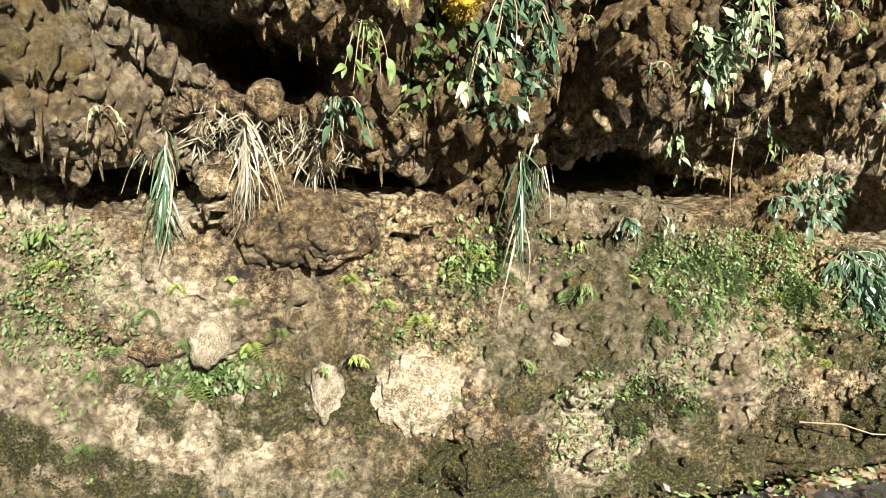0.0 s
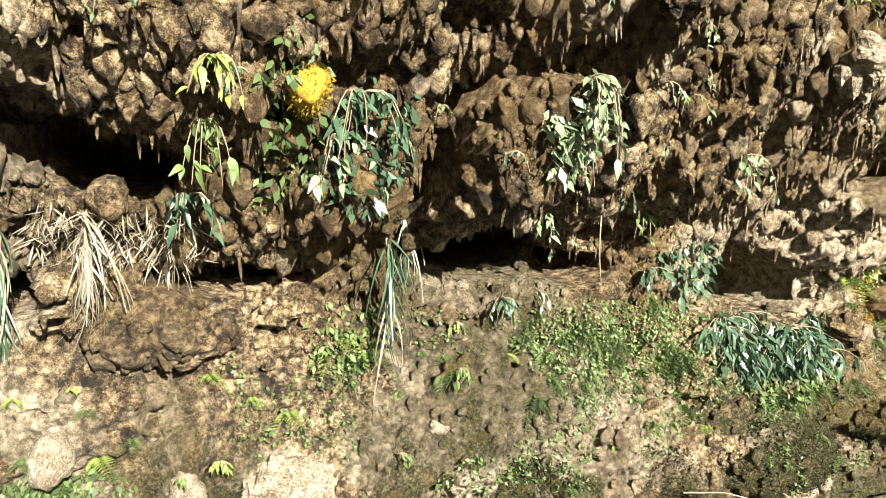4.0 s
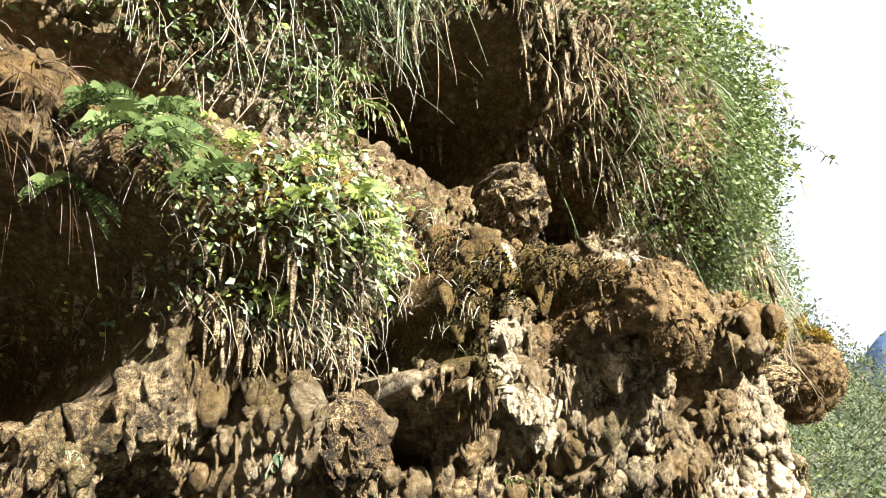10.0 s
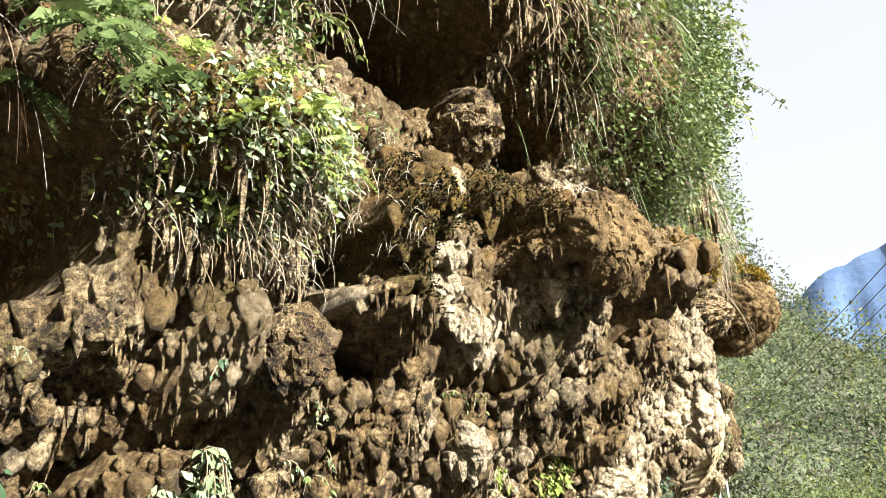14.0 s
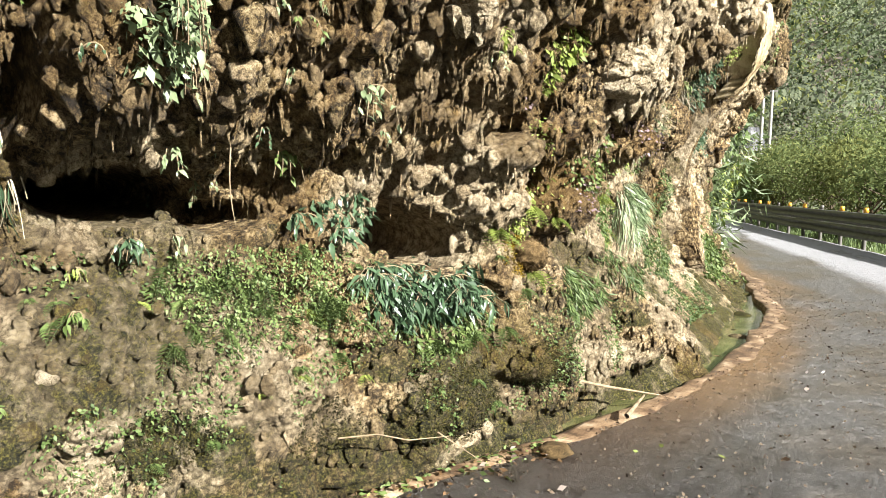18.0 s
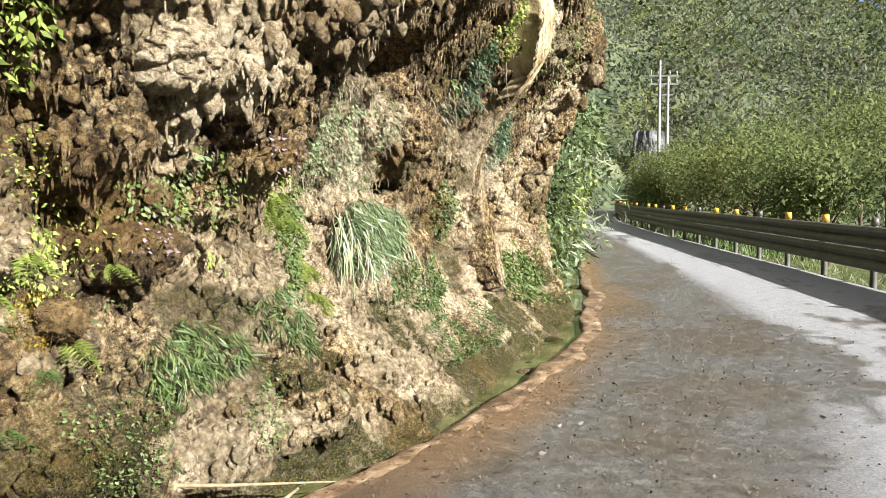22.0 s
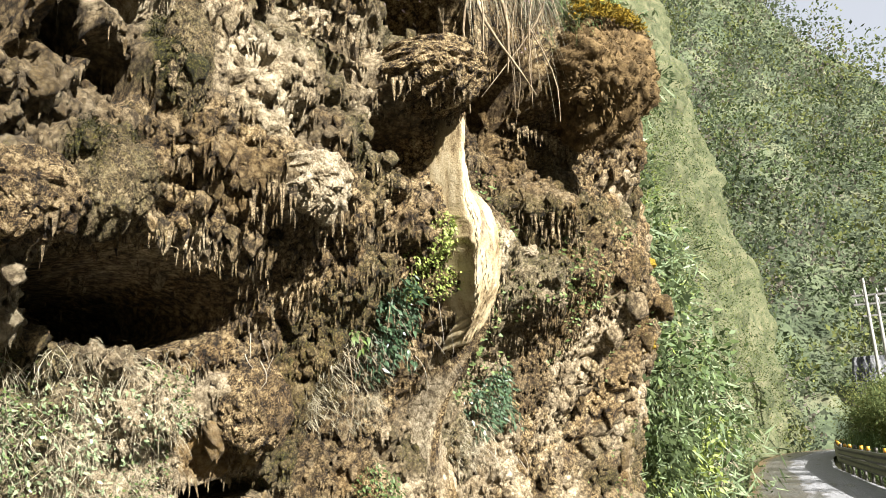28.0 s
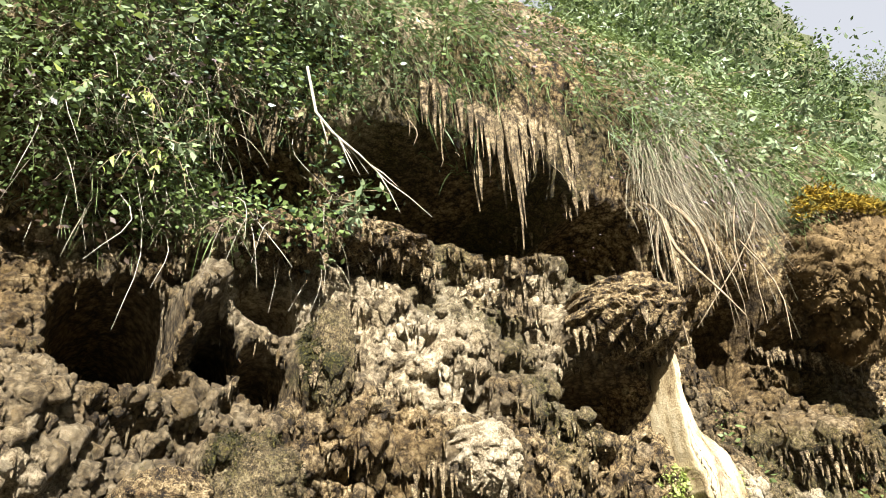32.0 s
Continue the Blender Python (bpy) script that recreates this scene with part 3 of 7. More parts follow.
def on_cliff(x, z, out=0.0):
    """The place on the finished face at a stretch of the foot line and a height, and the way out of it."""
    i, j = int(np.clip(np.searchsorted(GX, x), 0, len(GX) - 1)), int(np.clip(np.searchsorted(GZ, z), 0, len(GZ) - 1))
    n = Vector((normal[i, 0], normal[i, 1], 0))
    return Vector(cliff_pts[j, i]) + out * n, n


def crumbs(c, r, t_, n_, sides, rings_, rng, hang, flat, seed):
    """Lobed drops of stone at the places c, of radius r; returns verts and quads."""
    k = len(r)
    a, b = np.meshgrid(np.linspace(0, 2 * math.pi, sides, endpoint=False), np.linspace(-math.pi / 2, math.pi / 2, rings_))
    dx, dy, dz = (np.cos(b) * np.cos(a)).ravel(), (np.cos(b) * np.sin(a)).ravel(), np.sin(b).ravel()
    seeds = rng.uniform(0, 900, k)[:, None]
    lobes = 0.50 + 1.0 * fbm(dx[None] * 1.9 + seeds, dz[None] * 1.9 + 1.2 * dy[None] + seeds * 0.37, 3, seed) + 0.5 * (vnoise(dx[None] * 4.6 + seeds, dz[None] * 4.6 + 2.7 * dy[None], seed + 1) - 0.5)
    drop = np.where(rng.uniform(0, 1, k) < hang, rng.uniform(1.35, 1.9, k), rng.uniform(0.9, 1.2, k))[:, None]
    low = np.clip(-dz[None], 0, 1)
    side_ = lobes * r[:, None] * (1 - 0.55 * low ** 1.4 * (drop > 1.4))
    up_ = lobes * r[:, None] * np.where(dz < 0, dz[None] * drop, dz[None])
    px = c[:, :1] + side_ * dx[None] * t_[:, :1] + flat * side_ * dy[None] * n_[:, :1]
    py = c[:, 1:2] + side_ * dx[None] * t_[:, 1:] + flat * side_ * dy[None] * n_[:, 1:]
    ring = np.arange(sides)
    quad = np.concatenate([np.stack([q * sides + ring, q * sides + (ring + 1) % sides, (q + 1) * sides + (ring + 1) % sides, (q + 1) * sides + ring], 1) for q in range(rings_ - 1)])
    faces = (quad[None] + sides * rings_ * np.arange(k)[:, None, None]).reshape(-1, 4)
    return np.stack([px, py, c[:, 2:] + up_], -1).reshape(-1, 3), faces


def nodules(name, count, x0, x1, z0, z1, small, large, sides, rings_, seed, label, keep=None, flat=0.9, hang=0.35):
    """Lobed crumbs of spring limestone that hang close together on the face, each with the stains and dark patches of
    the place where it grows.
    """
    rng = np.random.default_rng(seed)
    x, z = rng.uniform(x0, x1, count), rng.uniform(z0, z1, count)
    i, j = np.clip(np.searchsorted(GX, x), 0, len(GX) - 1), np.clip(np.searchsorted(GZ, z), 0, len(GZ) - 1)
    if keep is not None:
        ok = keep(x, z, rng)
        x, z, i, j = x[ok], z[ok], i[ok], j[ok]
    k = len(x)
    r = small * (large / small) ** (rng.uniform(0, 1, k) ** 1.7)
    t_ = np.stack([-normal[i, 1], normal[i, 0]], -1)
    c = cliff_pts[j, i] - np.concatenate([normal[i], 0 * normal[i, :1]], 1) * (r * rng.uniform(0.1, 0.6, k))[:, None]
    verts, faces = crumbs(c, r, t_, normal[i], sides, rings_, rng, hang, flat, seed)
    m = sides * rings_
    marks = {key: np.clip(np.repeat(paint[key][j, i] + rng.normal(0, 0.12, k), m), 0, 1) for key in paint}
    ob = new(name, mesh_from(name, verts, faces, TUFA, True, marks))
    return tagged(ob, label, "tufa", "", "stuff")


def not_in_cave(x, z, rng):
    inside = np.zeros(len(x))
    for cx, cz, w, h, deep, tilt in CAVES:
        inside = np.maximum(inside, (deep > 0.3) * (1 - ((x - cx) / (w * 0.5)) ** 2 - ((z - cz) / (h * 0.5)) ** 2))
    return (inside < 0.15) | (rng.uniform(0, 1, len(x)) < 0.2)


for k, (x0, x1) in enumerate(((-1.8, 0.5), (0.5, 2.2), (2.2, 4.0), (4.0, 5.6), (5.6, 7.4), (7.4, 9.6))):
    wide_ = (x1 - x0) / 1.8
    nodules("tufa_nodules", int(26 * wide_), x0, x1, 1.25, 4.3, 0.05, 0.085, 18, 12, 120 + k, "large crumbly limestone nodules crowding the overhang", not_in_cave)
    nodules("tufa_nodules", int(1000 * wide_), x0, x1, 1.15, 4.3, 0.022, 0.05, 9, 7, 130 + k, "crumbly tan limestone nodules on the overhang", not_in_cave, hang=0.6)
    nodules("tufa_crumbs", int(3000 * wide_), x0, x1, 1.1, 4.2, 0.009, 0.022, 5, 5, 140 + k, "small limestone crumbs and drips on the overhang", not_in_cave, hang=0.8)
nodules("tufa_nodules", 700, -1.8, 2.4, 1.25, 2.3, 0.02, 0.06, 9, 7, 154, "crumbly nodules on the wall over the first slope", None, 0.9, 0.4)
nodules("tufa_crumbs", 3000, -1.8, 2.4, 1.2, 2.3, 0.009, 0.026, 5, 5, 155, "small crumbs on the wall over the first slope", None, 0.9, 0.5)
nodules("tufa_nodules", 900, 2.3, 4.7, 1.9, 3.3, 0.02, 0.06, 11, 8, 152, "crumbly nodules thick on the jutting corner", not_in_cave)
nodules("tufa_crumbs", 3000, 2.3, 4.7, 1.7, 3.3, 0.010, 0.028, 6, 5, 153, "small drips thick on the jutting corner", not_in_cave, hang=0.7)
nodules("tufa_crumbs", 5200, -1.7, 6.0, 0.1, 1.15, 0.012, 0.045, 9, 6, 150, "chalky crumbs on the lower slope", None, 0.5, 0.1)
nodules("tufa_nodules", 900, 9.4, 12.0, 0.3, 4.6, 0.04, 0.12, 10, 7, 151, "crumbly limestone nodules on the far rock")


def drip_fingers(count, x0, x1, z0, z1, seed, label):
    """Thin stone drips that hang wherever the face overhangs."""
    rng = np.random.default_rng(seed)
    i = np.clip(np.searchsorted(GX, rng.uniform(x0, x1, count * 6)), 0, len(GX) - 1)
    j = np.clip(np.searchsorted(GZ, rng.uniform(z0, z1, count * 6)), 4, len(GZ) - 1)
    lip = out[j, i] - out[j - 4, i] > 0.045
    i, j = i[lip][:count], j[lip][:count]
    k = len(i)
    r, l = rng.uniform(0.004, 0.010, k), 0.018 + 0.075 * rng.uniform(0, 1, k) ** 2.2
    n3 = np.concatenate([normal[i], np.zeros((k, 1))], 1)
    t3 = np.stack([-normal[i, 1], normal[i, 0], np.zeros(k)], -1)
    top_ = cliff_pts[j, i] - n3 * 0.006
    sway = rng.normal(0, 0.08, (k, 2)) * l[:, None]
    verts = []
    for f, w in ((-0.25, 1.5), (0.15, 1.15), (0.5, 0.85), (0.8, 0.55), (1.0, 0.12)):
        mid = top_ + (t3 * sway[:, :1] + n3 * sway[:, 1:]) * f
        mid[:, 2] -= l * f
        for a in np.linspace(0, 2 * math.pi, 5, endpoint=False):
            verts.append(mid + (t3 * math.cos(a) + n3 * math.sin(a)) * (r * w * rng.uniform(0.8, 1.2, k))[:, None])
    verts = np.stack(verts, 1).reshape(-1, 3)
    ring = np.arange(5)
    quad = np.concatenate([np.stack([q * 5 + ring, q * 5 + (ring + 1) % 5, q * 5 + 5 + (ring + 1) % 5, q * 5 + 5 + ring], 1) for q in range(4)])
    faces = (quad[None] + 25 * np.arange(k)[:, None, None]).reshape(-1, 4)
    marks = {key: np.repeat(np.clip(paint[key][j, i] * 0.8 + rng.normal(0.05, 0.15, k), 0, 1), 25) for key in paint}
    return tagged(new("drip_fingers", mesh_from("drip_fingers", verts, faces, TUFA, True, marks)), label, "stalactites", "", "stuff")


for k, (x0, x1) in enumerate(((-1.8, 1.0), (1.0, 3.0), (3.0, 5.0), (5.0, 7.0), (7.0, 9.4))):
    drip_fingers(1500 if x0 < 4 else 2400, x0, x1, 1.15, 4.4, 160 + k, "small stone drips hanging under every bulge")


# ---- road, ditch, kerb, ground ----
LEFT = [(-30, 14), (-14, 5.6), (-6, 3.3), (-1.6, 2.8), (-0.4, 2.68), (1.3, 2.6), (3.1, 2.8), (4.9, 3.15), (6.4, 3.7), (8.7, 4.86), (11.5, 7.0), (14.1, 9.2), (17.7, 12.3), (24, 18), (35, 28), (48, 39), (60, 47.5), (72, 52), (84, 52)]
RIGHT = [(-30, 6), (-14, -1.6), (-6, -2.6), (-1.6, -2.7), (-0.4, -2.65), (2.0, -2.5), (4.6, -2.1), (7.4, -1.2), (9.6, 0.0), (12.3, 1.8), (15.4, 4.7), (18.0, 7.2), (21.2, 10.2), (27.4, 16.2), (38, 25.8), (51, 36), (62.5, 43.2), (73, 47), (84, 47)]


def along(line, n):
    """n even steps along a smoothed line."""
    p = np.array(line, float)
    d = np.r_[0, np.cumsum(np.linalg.norm(np.diff(p, axis=0), axis=1))]
    fine = np.linspace(0, d[-1], 4000)
    q = np.stack([np.interp(fine, d, p[:, k]) for k in range(2)], -1)
    k = 41
    pad = np.pad(q, ((k // 2, k // 2), (0, 0)), mode="edge")
    q = np.stack([np.convolve(pad[:, c], np.ones(k) / k, mode="valid") for c in range(2)], -1)
    return q[np.linspace(0, 3999, n).astype(int)]


def station(line, n):
    """Points on both road edges that lie opposite each other."""
    t = np.linspace(0, len(line) - 1, n)
    p = np.array(line, float)
    q = np.stack([np.interp(t, np.arange(len(line)), p[:, k]) for k in range(2)], -1)
    k = max(3, n // 38) | 1
    pad = np.pad(q, ((k // 2, k // 2), (0, 0)), mode="edge")
    return np.stack([np.convolve(pad[:, c], np.ones(k) / k, mode="valid") for c in range(2)], -1)


def road_material():
    m, nt, bsdf = nodes_of("worn concrete road, half wet")
    big, mid, fine = add_noise(nt, 0.9, 5, 0.6), add_noise(nt, 9, 9, 0.75), add_noise(nt, 75, 6, 0.8)
    mud = add_math(nt, "ADD", add_math(nt, "MULTIPLY", mid, 0.35), add_math(nt, "MULTIPLY", fine, 0.65))
    wetc = add_ramp(nt, mud, [(0.40, (0.012, 0.011, 0.009)), (0.47, (0.06, 0.056, 0.05)), (0.53, (0.125, 0.118, 0.107)), (0.62, (0.25, 0.24, 0.225))])
    tan = add_ramp(nt, mud, [(0.40, (0.016, 0.012, 0.008)), (0.5, (0.075, 0.062, 0.044)), (0.6, (0.17, 0.145, 0.11))])
    wetc = add_mix(nt, add_ramp(nt, big, [(0.45, (0, 0, 0)), (0.6, (1, 1, 1))]), wetc, tan)
    rusty = add_ramp(nt, mud, [(0.40, (0.035, 0.018, 0.007)), (0.5, (0.15, 0.088, 0.038)), (0.6, (0.28, 0.19, 0.105))])
    wetc = add_mix(nt, add_attr(nt, "rusty"), wetc, rusty)
    dryc = add_ramp(nt, mud, [(0.36, (0.13, 0.13, 0.132)), (0.5, (0.22, 0.22, 0.222)), (0.6, (0.29, 0.29, 0.29))])
    dry = add_attr(nt, "dry")
    soaked = add_ramp(nt, mud, [(0.4, (0.004, 0.0035, 0.003)), (0.52, (0.014, 0.012, 0.010)), (0.62, (0.05, 0.045, 0.038))])
    wetc = add_mix(nt, add_attr(nt, "soaked"), wetc, soaked)
    nt.links.new(add_mix(nt, dry, wetc, dryc), bsdf.inputs["Base Color"])
    rough = add_ramp(nt, add_math(nt, "ADD", dry, add_math(nt, "MULTIPLY", mid, 0.5)), [(0.2, (0.3, 0.3, 0.3)), (0.4, (0.62, 0.62, 0.62)), (0.9, (0.9, 0.9, 0.9))])
    nt.links.new(rough, bsdf.inputs["Roughness"])
    add_bump(nt, bsdf, mud, 1.0, 0.03)
    return m


NA, NB = 900, 46
left, right = station(LEFT, NA), station(RIGHT, NA)
v = np.linspace(0, 1, NB)
rx = left[:, None, 0] * (1 - v) + right[:, None, 0] * v
ry = left[:, None, 1] * (1 - v) + right[:, None, 1] * v
run = np.cumsum(np.r_[0, np.linalg.norm(np.diff((left + right) / 2, axis=0), axis=1)])[:, None] + 0 * rx
rz = 0.014 * (fbm(rx * 1.5, ry * 1.5, 4, 91) - 0.5) + 0.02 * (fbm(rx * 0.4, ry * 0.4, 2, 92) - 0.5)
streak = 0.68 * fbm(run * 0.22 + 3, v[None] * 5 + 0 * rx, 4, 93) + 0.32 * fbm(run * 2.2, v[None] * 26 + 0 * rx, 4, 90)
dry = smooth(0.03, 0.065, streak - 0.53 + 0.16 * smooth(0.3, 0.6, v[None] + 0 * rx) + 0.1 * smooth(26, 36, run)) * smooth(0.38, 0.5, v[None] + 0 * rx)
road = new("road", mesh_from("road", np.stack([rx, ry, rz], -1).reshape(-1, 3), grid_faces(NA, NB), road_material(), True, {"dry": dry, "rusty": smooth(0.16, 0.02, v[None] + 0.25 * (streak - 0.5)) * smooth(2.0, 3.4, rx), "soaked": 0.85 * smooth(6.0, 3.0, rx + 0.8 * (streak - 0.5)) * smooth(-0.1, 0.06, fbm(rx * 0.9, ry * 0.9, 3, 94) - 0.3)}))
tagged(road, "narrow wet grey concrete mountain road with dry pale patches", "road", "", "structure")

# the ground under and around the road, out to the horizon
rings = np.concatenate([[0.0], np.geomspace(1.5, 4000, 70)])
turns = np.linspace(0, 2 * math.pi, 121)
RR, TT = np.meshgrid(rings, turns, indexing="ij")
gx, gy = 8 + RR * np.cos(TT), 2 + RR * np.sin(TT)
gz = -0.24 - 2.6 * smooth(1.0, 14.0, -(gy + 3.4) + np.interp(gx, [-30, 6, 12, 30, 70], [0, 0.6, 4.5, 21, 48])) + 0.0 * gx
EARTH = plain("earth and grass", [(0.35, (0.03, 0.03, 0.012)), (0.5, (0.07, 0.075, 0.025)), (0.65, (0.14, 0.13, 0.06))], 1.2, 0.95, 0.6, 0.05)
ground = new("ground", mesh_from("ground", np.stack([gx, gy, gz], -1).reshape(-1, 3), grid_faces(len(rings), len(turns)), EARTH))
tagged(ground, "earth and rough grass falling away below the road", "ground", "", "structure")


def ditch_water():
    m, nt, bsdf = nodes_of("shallow ditch water")
    n = add_noise(nt, 3, 5, 0.6)
    nt.links.new(add_ramp(nt, n, [(0.35, (0.035, 0.04, 0.012)), (0.65, (0.12, 0.115, 0.05))]), bsdf.inputs["Base Color"])
    bsdf.inputs["Roughness"].default_value = 0.08
    add_bump(nt, bsdf, add_noise(nt, 40, 3, 0.5), 0.12, 0.004)
    return m


k0, k1 = np.searchsorted(left[:, 0], 2.2), np.searchsorted(left[:, 0], 15.0)
strip = left[k0:k1]
back = strip + np.array([-0.25, 1.25]) * np.interp(strip[:, 0], [2.2, 4.5, 7, 12, 15], [0.15, 0.5, 1.0, 1.2, 1.0])[:, None]
wv = np.linspace(0, 1, 12)[None, :, None]
wp = strip[:, None] * (1 - wv) + back[:, None] * wv
water = new("ditch_water", mesh_from("ditch_water", np.concatenate([wp, np.full(wp.shape[:2] + (1,), -0.055)], -1).reshape(-1, 3), grid_faces(len(strip), 12), ditch_water()))
tagged(water, "shallow greenish water standing in the roadside ditch", "water", "", "structure")

# rusty lime rim between ditch and road
kn = 420
kline = along(LEFT, 4000)
kline = kline[(kline[:, 0] > 2.0) & (kline[:, 0] < 16.0)]
kline = kline[np.linspace(0, len(kline) - 1, kn).astype(int)]
kd = np.gradient(kline, axis=0)
kd = np.stack([np.convolve(np.pad(kd[:, c_], 15, mode="edge"), np.ones(31) / 31, mode="valid") for c_ in range(2)], -1)
kd /= np.linalg.norm(kd, axis=1, keepdims=True)
kside = np.stack([kd[:, 1], -kd[:, 0]], -1)
prof = np.linspace(-1, 1, 15)
kw = 0.62 * (0.06 + 0.16 * fbm(kline[:, 0] * 1.3, kline[:, 1] * 0 + 1, 3, 95))[:, None] * np.interp(kline[:, 0], [2, 4, 6, 16], [0.6, 0.9, 1.25, 1.1])[:, None]
off = prof[None] * kw * np.where(prof > 0, 1.6, 0.7)[None] + 0.16 * (fbm(kline[:, :1] * 2.2, kline[:, :1] * 0, 3, 96) - 0.5)
kz = 0.012 * (fbm(kline[:, :1] * 2.2 + 1.2 * prof[None], kline[:, 1:] * 2.2 - 1.2 * prof[None], 3, 98) - 0.5) + 0.020 * (1 - np.abs(prof[None]) ** 2.2) - 0.012 - 0.16 * (prof[None] < -0.93)
kp = np.stack([kline[:, :1] + off * kside[:, :1], kline[:, 1:] + off * kside[:, 1:], kz], -1)
kerb = new("kerb", mesh_from("kerb", kp.reshape(-1, 3), grid_faces(kn, 15), RUSTSILT))
tagged(kerb, "low uneven orange-stained limestone rim along the ditch", "kerb", "", "structure")

# ---- guardrail ----
rail_line = along([(x - 0.0, y) for x, y in RIGHT], 3000)
rd = np.gradient(rail_line, axis=0)
rd /= np.linalg.norm(rd, axis=1, keepdims=True)
rail_line = rail_line + 0.25 * np.stack([rd[:, 1], -rd[:, 0]], -1)
rs = np.r_[0, np.cumsum(np.linalg.norm(np.diff(rail_line, axis=0), axis=1))]
guardrail = tagged(new("guardrail"), "weathered double-beam steel guardrail with orange reflectors", "guardrail")


def rail_at(s):
    p = np.array([np.interp(s, rs, rail_line[:, 0]), np.interp(s, rs, rail_line[:, 1])])
    q = np.array([np.interp(s + 0.05, rs, rail_line[:, 0]), np.interp(s + 0.05, rs, rail_line[:, 1])])
    d = (q - p) / np.linalg.norm(q - p)
    return p, d


WAVE = [(0.0, 0.175), (0.045, 0.16), (0.075, 0.095), (0.035, 0.035), (0.0, 0.0), (0.035, -0.035), (0.075, -0.095), (0.045, -0.16), (0.0, -0.175)]
for level in (0.74, 0.38):
    s = 14.0
    while s < rs[-1] - 9:
        verts, cols = [], 9
        for k in range(9):
            p, d = rail_at(s + 4.04 * k / 8)
            n = np.array([-d[1], d[0]])
            for o, h in WAVE:
                verts.append((p[0] + n[0] * (o + 0.02), p[1] + n[1] * (o + 0.02), level + h))
        me = mesh_from("beam", verts, grid_faces(9, cols), GALV, False)
        ob = part("beam", me, guardrail)
        s += 4.0
post_v, post_f = tube([(0, 0, -0.5), (0, 0, 0.94)], [0.057, 0.057], 10)
post_mesh = mesh_from("post", post_v, post_f, GALV)
cap_bm = bmesh.new()
bmesh.ops.create_cone(cap_bm, cap_ends=True, segments=12, radius1=0.07, radius2=0.06, depth=0.13)
cap_mesh = bm_mesh("reflector_cap", cap_bm, REFLECTOR)
grey_bm = bmesh.new()
bmesh.ops.create_cone(grey_bm, cap_ends=True, segments=12, radius1=0.065, radius2=0.055, depth=0.12)
grey_mesh = bm_mesh("post_cap", grey_bm, GALV)
for i in range(int((rs[-1] - 20) / 2)):
    p, d = rail_at(14 + 2.0 * i)
    n = np.array([-d[1], d[0]])
    post = part("post", post_mesh, guardrail, "", pose(p[0] - 0.07 * n[0], p[1] - 0.07 * n[1], 0))
    part("reflector_cap" if i % 3 else "post_cap", cap_mesh if i % 3 else grey_mesh, post, "orange reflector cap" if i % 3 else "", pose(0, 0, 0.99))

# ---- far hills ----
AZ = np.radians(np.linspace(12, 66, 340))
VV = np.linspace(0, 1, 130)
RIDGE_AZ, RIDGE_EL = [12, 20, 25, 28, 31, 35, 39, 45, 66], [9, 11.5, 14.5, 17.5, 21, 25, 29.5, 36, 42]
az, vv = np.meshgrid(AZ, VV)
top = np.interp(np.degrees(az), RIDGE_AZ, RIDGE_EL) + 1.4 * (fbm(np.degrees(az) * 0.35, az * 0, 4, 101) - 0.5)
rr = 78 + 150 * vv + 14 * (fbm(np.degrees(az) * 0.3, vv * 6, 4, 103) - 0.5)
rr = rr - 1.6 * (fbm(120 * az / 5, 110 * vv / 5, 3, 104) - 0.5)
hz = -3 + vv ** 0.9 * (rr * np.tan(np.radians(top)) + 5)
HILLSIDE = plain("wooded hillside", [(0.36, (0.03, 0.04, 0.022)), (0.46, (0.075, 0.095, 0.05)), (0.54, (0.11, 0.13, 0.07)), (0.64, (0.17, 0.17, 0.10))], 0.12, 0.95, 0.5, 0.6, detail=9, fine=1.1)
hill = new("wooded_hillside", mesh_from("wooded_hillside", np.stack([rr * np.cos(az), rr * np.sin(az), hz], -1).reshape(-1, 3), grid_faces(130, 340), HILLSIDE))
tagged(hill, "steep green and brown wooded hillside across the valley", "hillside", "", "structure")
# unseen slope behind the camera, added to keep low sky light out of hollows
vaz, vvv = np.meshgrid(np.radians(np.linspace(150, 338, 120)), np.linspace(0, 1, 24))
vr = 420 + 260 * vvv
vz = -40 + vvv * (vr * np.tan(np.radians(13 + 3 * (fbm(np.degrees(vaz) * 0.08, vaz * 0, 3, 109) - 0.5))) + 40)
valley = new("unseen_valley_side", mesh_from("unseen_valley_side", np.stack([vr * np.cos(vaz), vr * np.sin(vaz), vz], -1).reshape(-1, 3), grid_faces(24, 120), HILLSIDE))
tagged(valley, "unseen wooded slope added behind the camera to block low sky light", "hillside", "", "structure")
maz, mv = np.meshgrid(np.radians(np.linspace(-30, 42, 110)), np.linspace(0, 1, 30))
mtop = np.interp(np.degrees(maz), [-30, -5, 8, 14, 20, 26, 32, 42], [14, 22, 24, 21.5, 19.3, 16.6, 13, 10]) + 1.3 * (fbm(np.degrees(maz) * 0.5, maz * 0, 4, 105) - 0.5)
mr = 1500 + 900 * mv + 300 * (fbm(np.degrees(maz) * 0.4, mv * 5, 4, 107) - 0.5) * (1 - mv)
mz = mv * mr * np.tan(np.radians(mtop))
# the blue of distance haze is put into the mountain's base colour
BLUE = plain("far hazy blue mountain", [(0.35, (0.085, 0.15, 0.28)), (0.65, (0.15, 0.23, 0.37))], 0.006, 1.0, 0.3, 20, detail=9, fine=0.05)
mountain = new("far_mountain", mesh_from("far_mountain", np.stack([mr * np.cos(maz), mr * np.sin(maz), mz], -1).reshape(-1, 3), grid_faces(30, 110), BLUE))
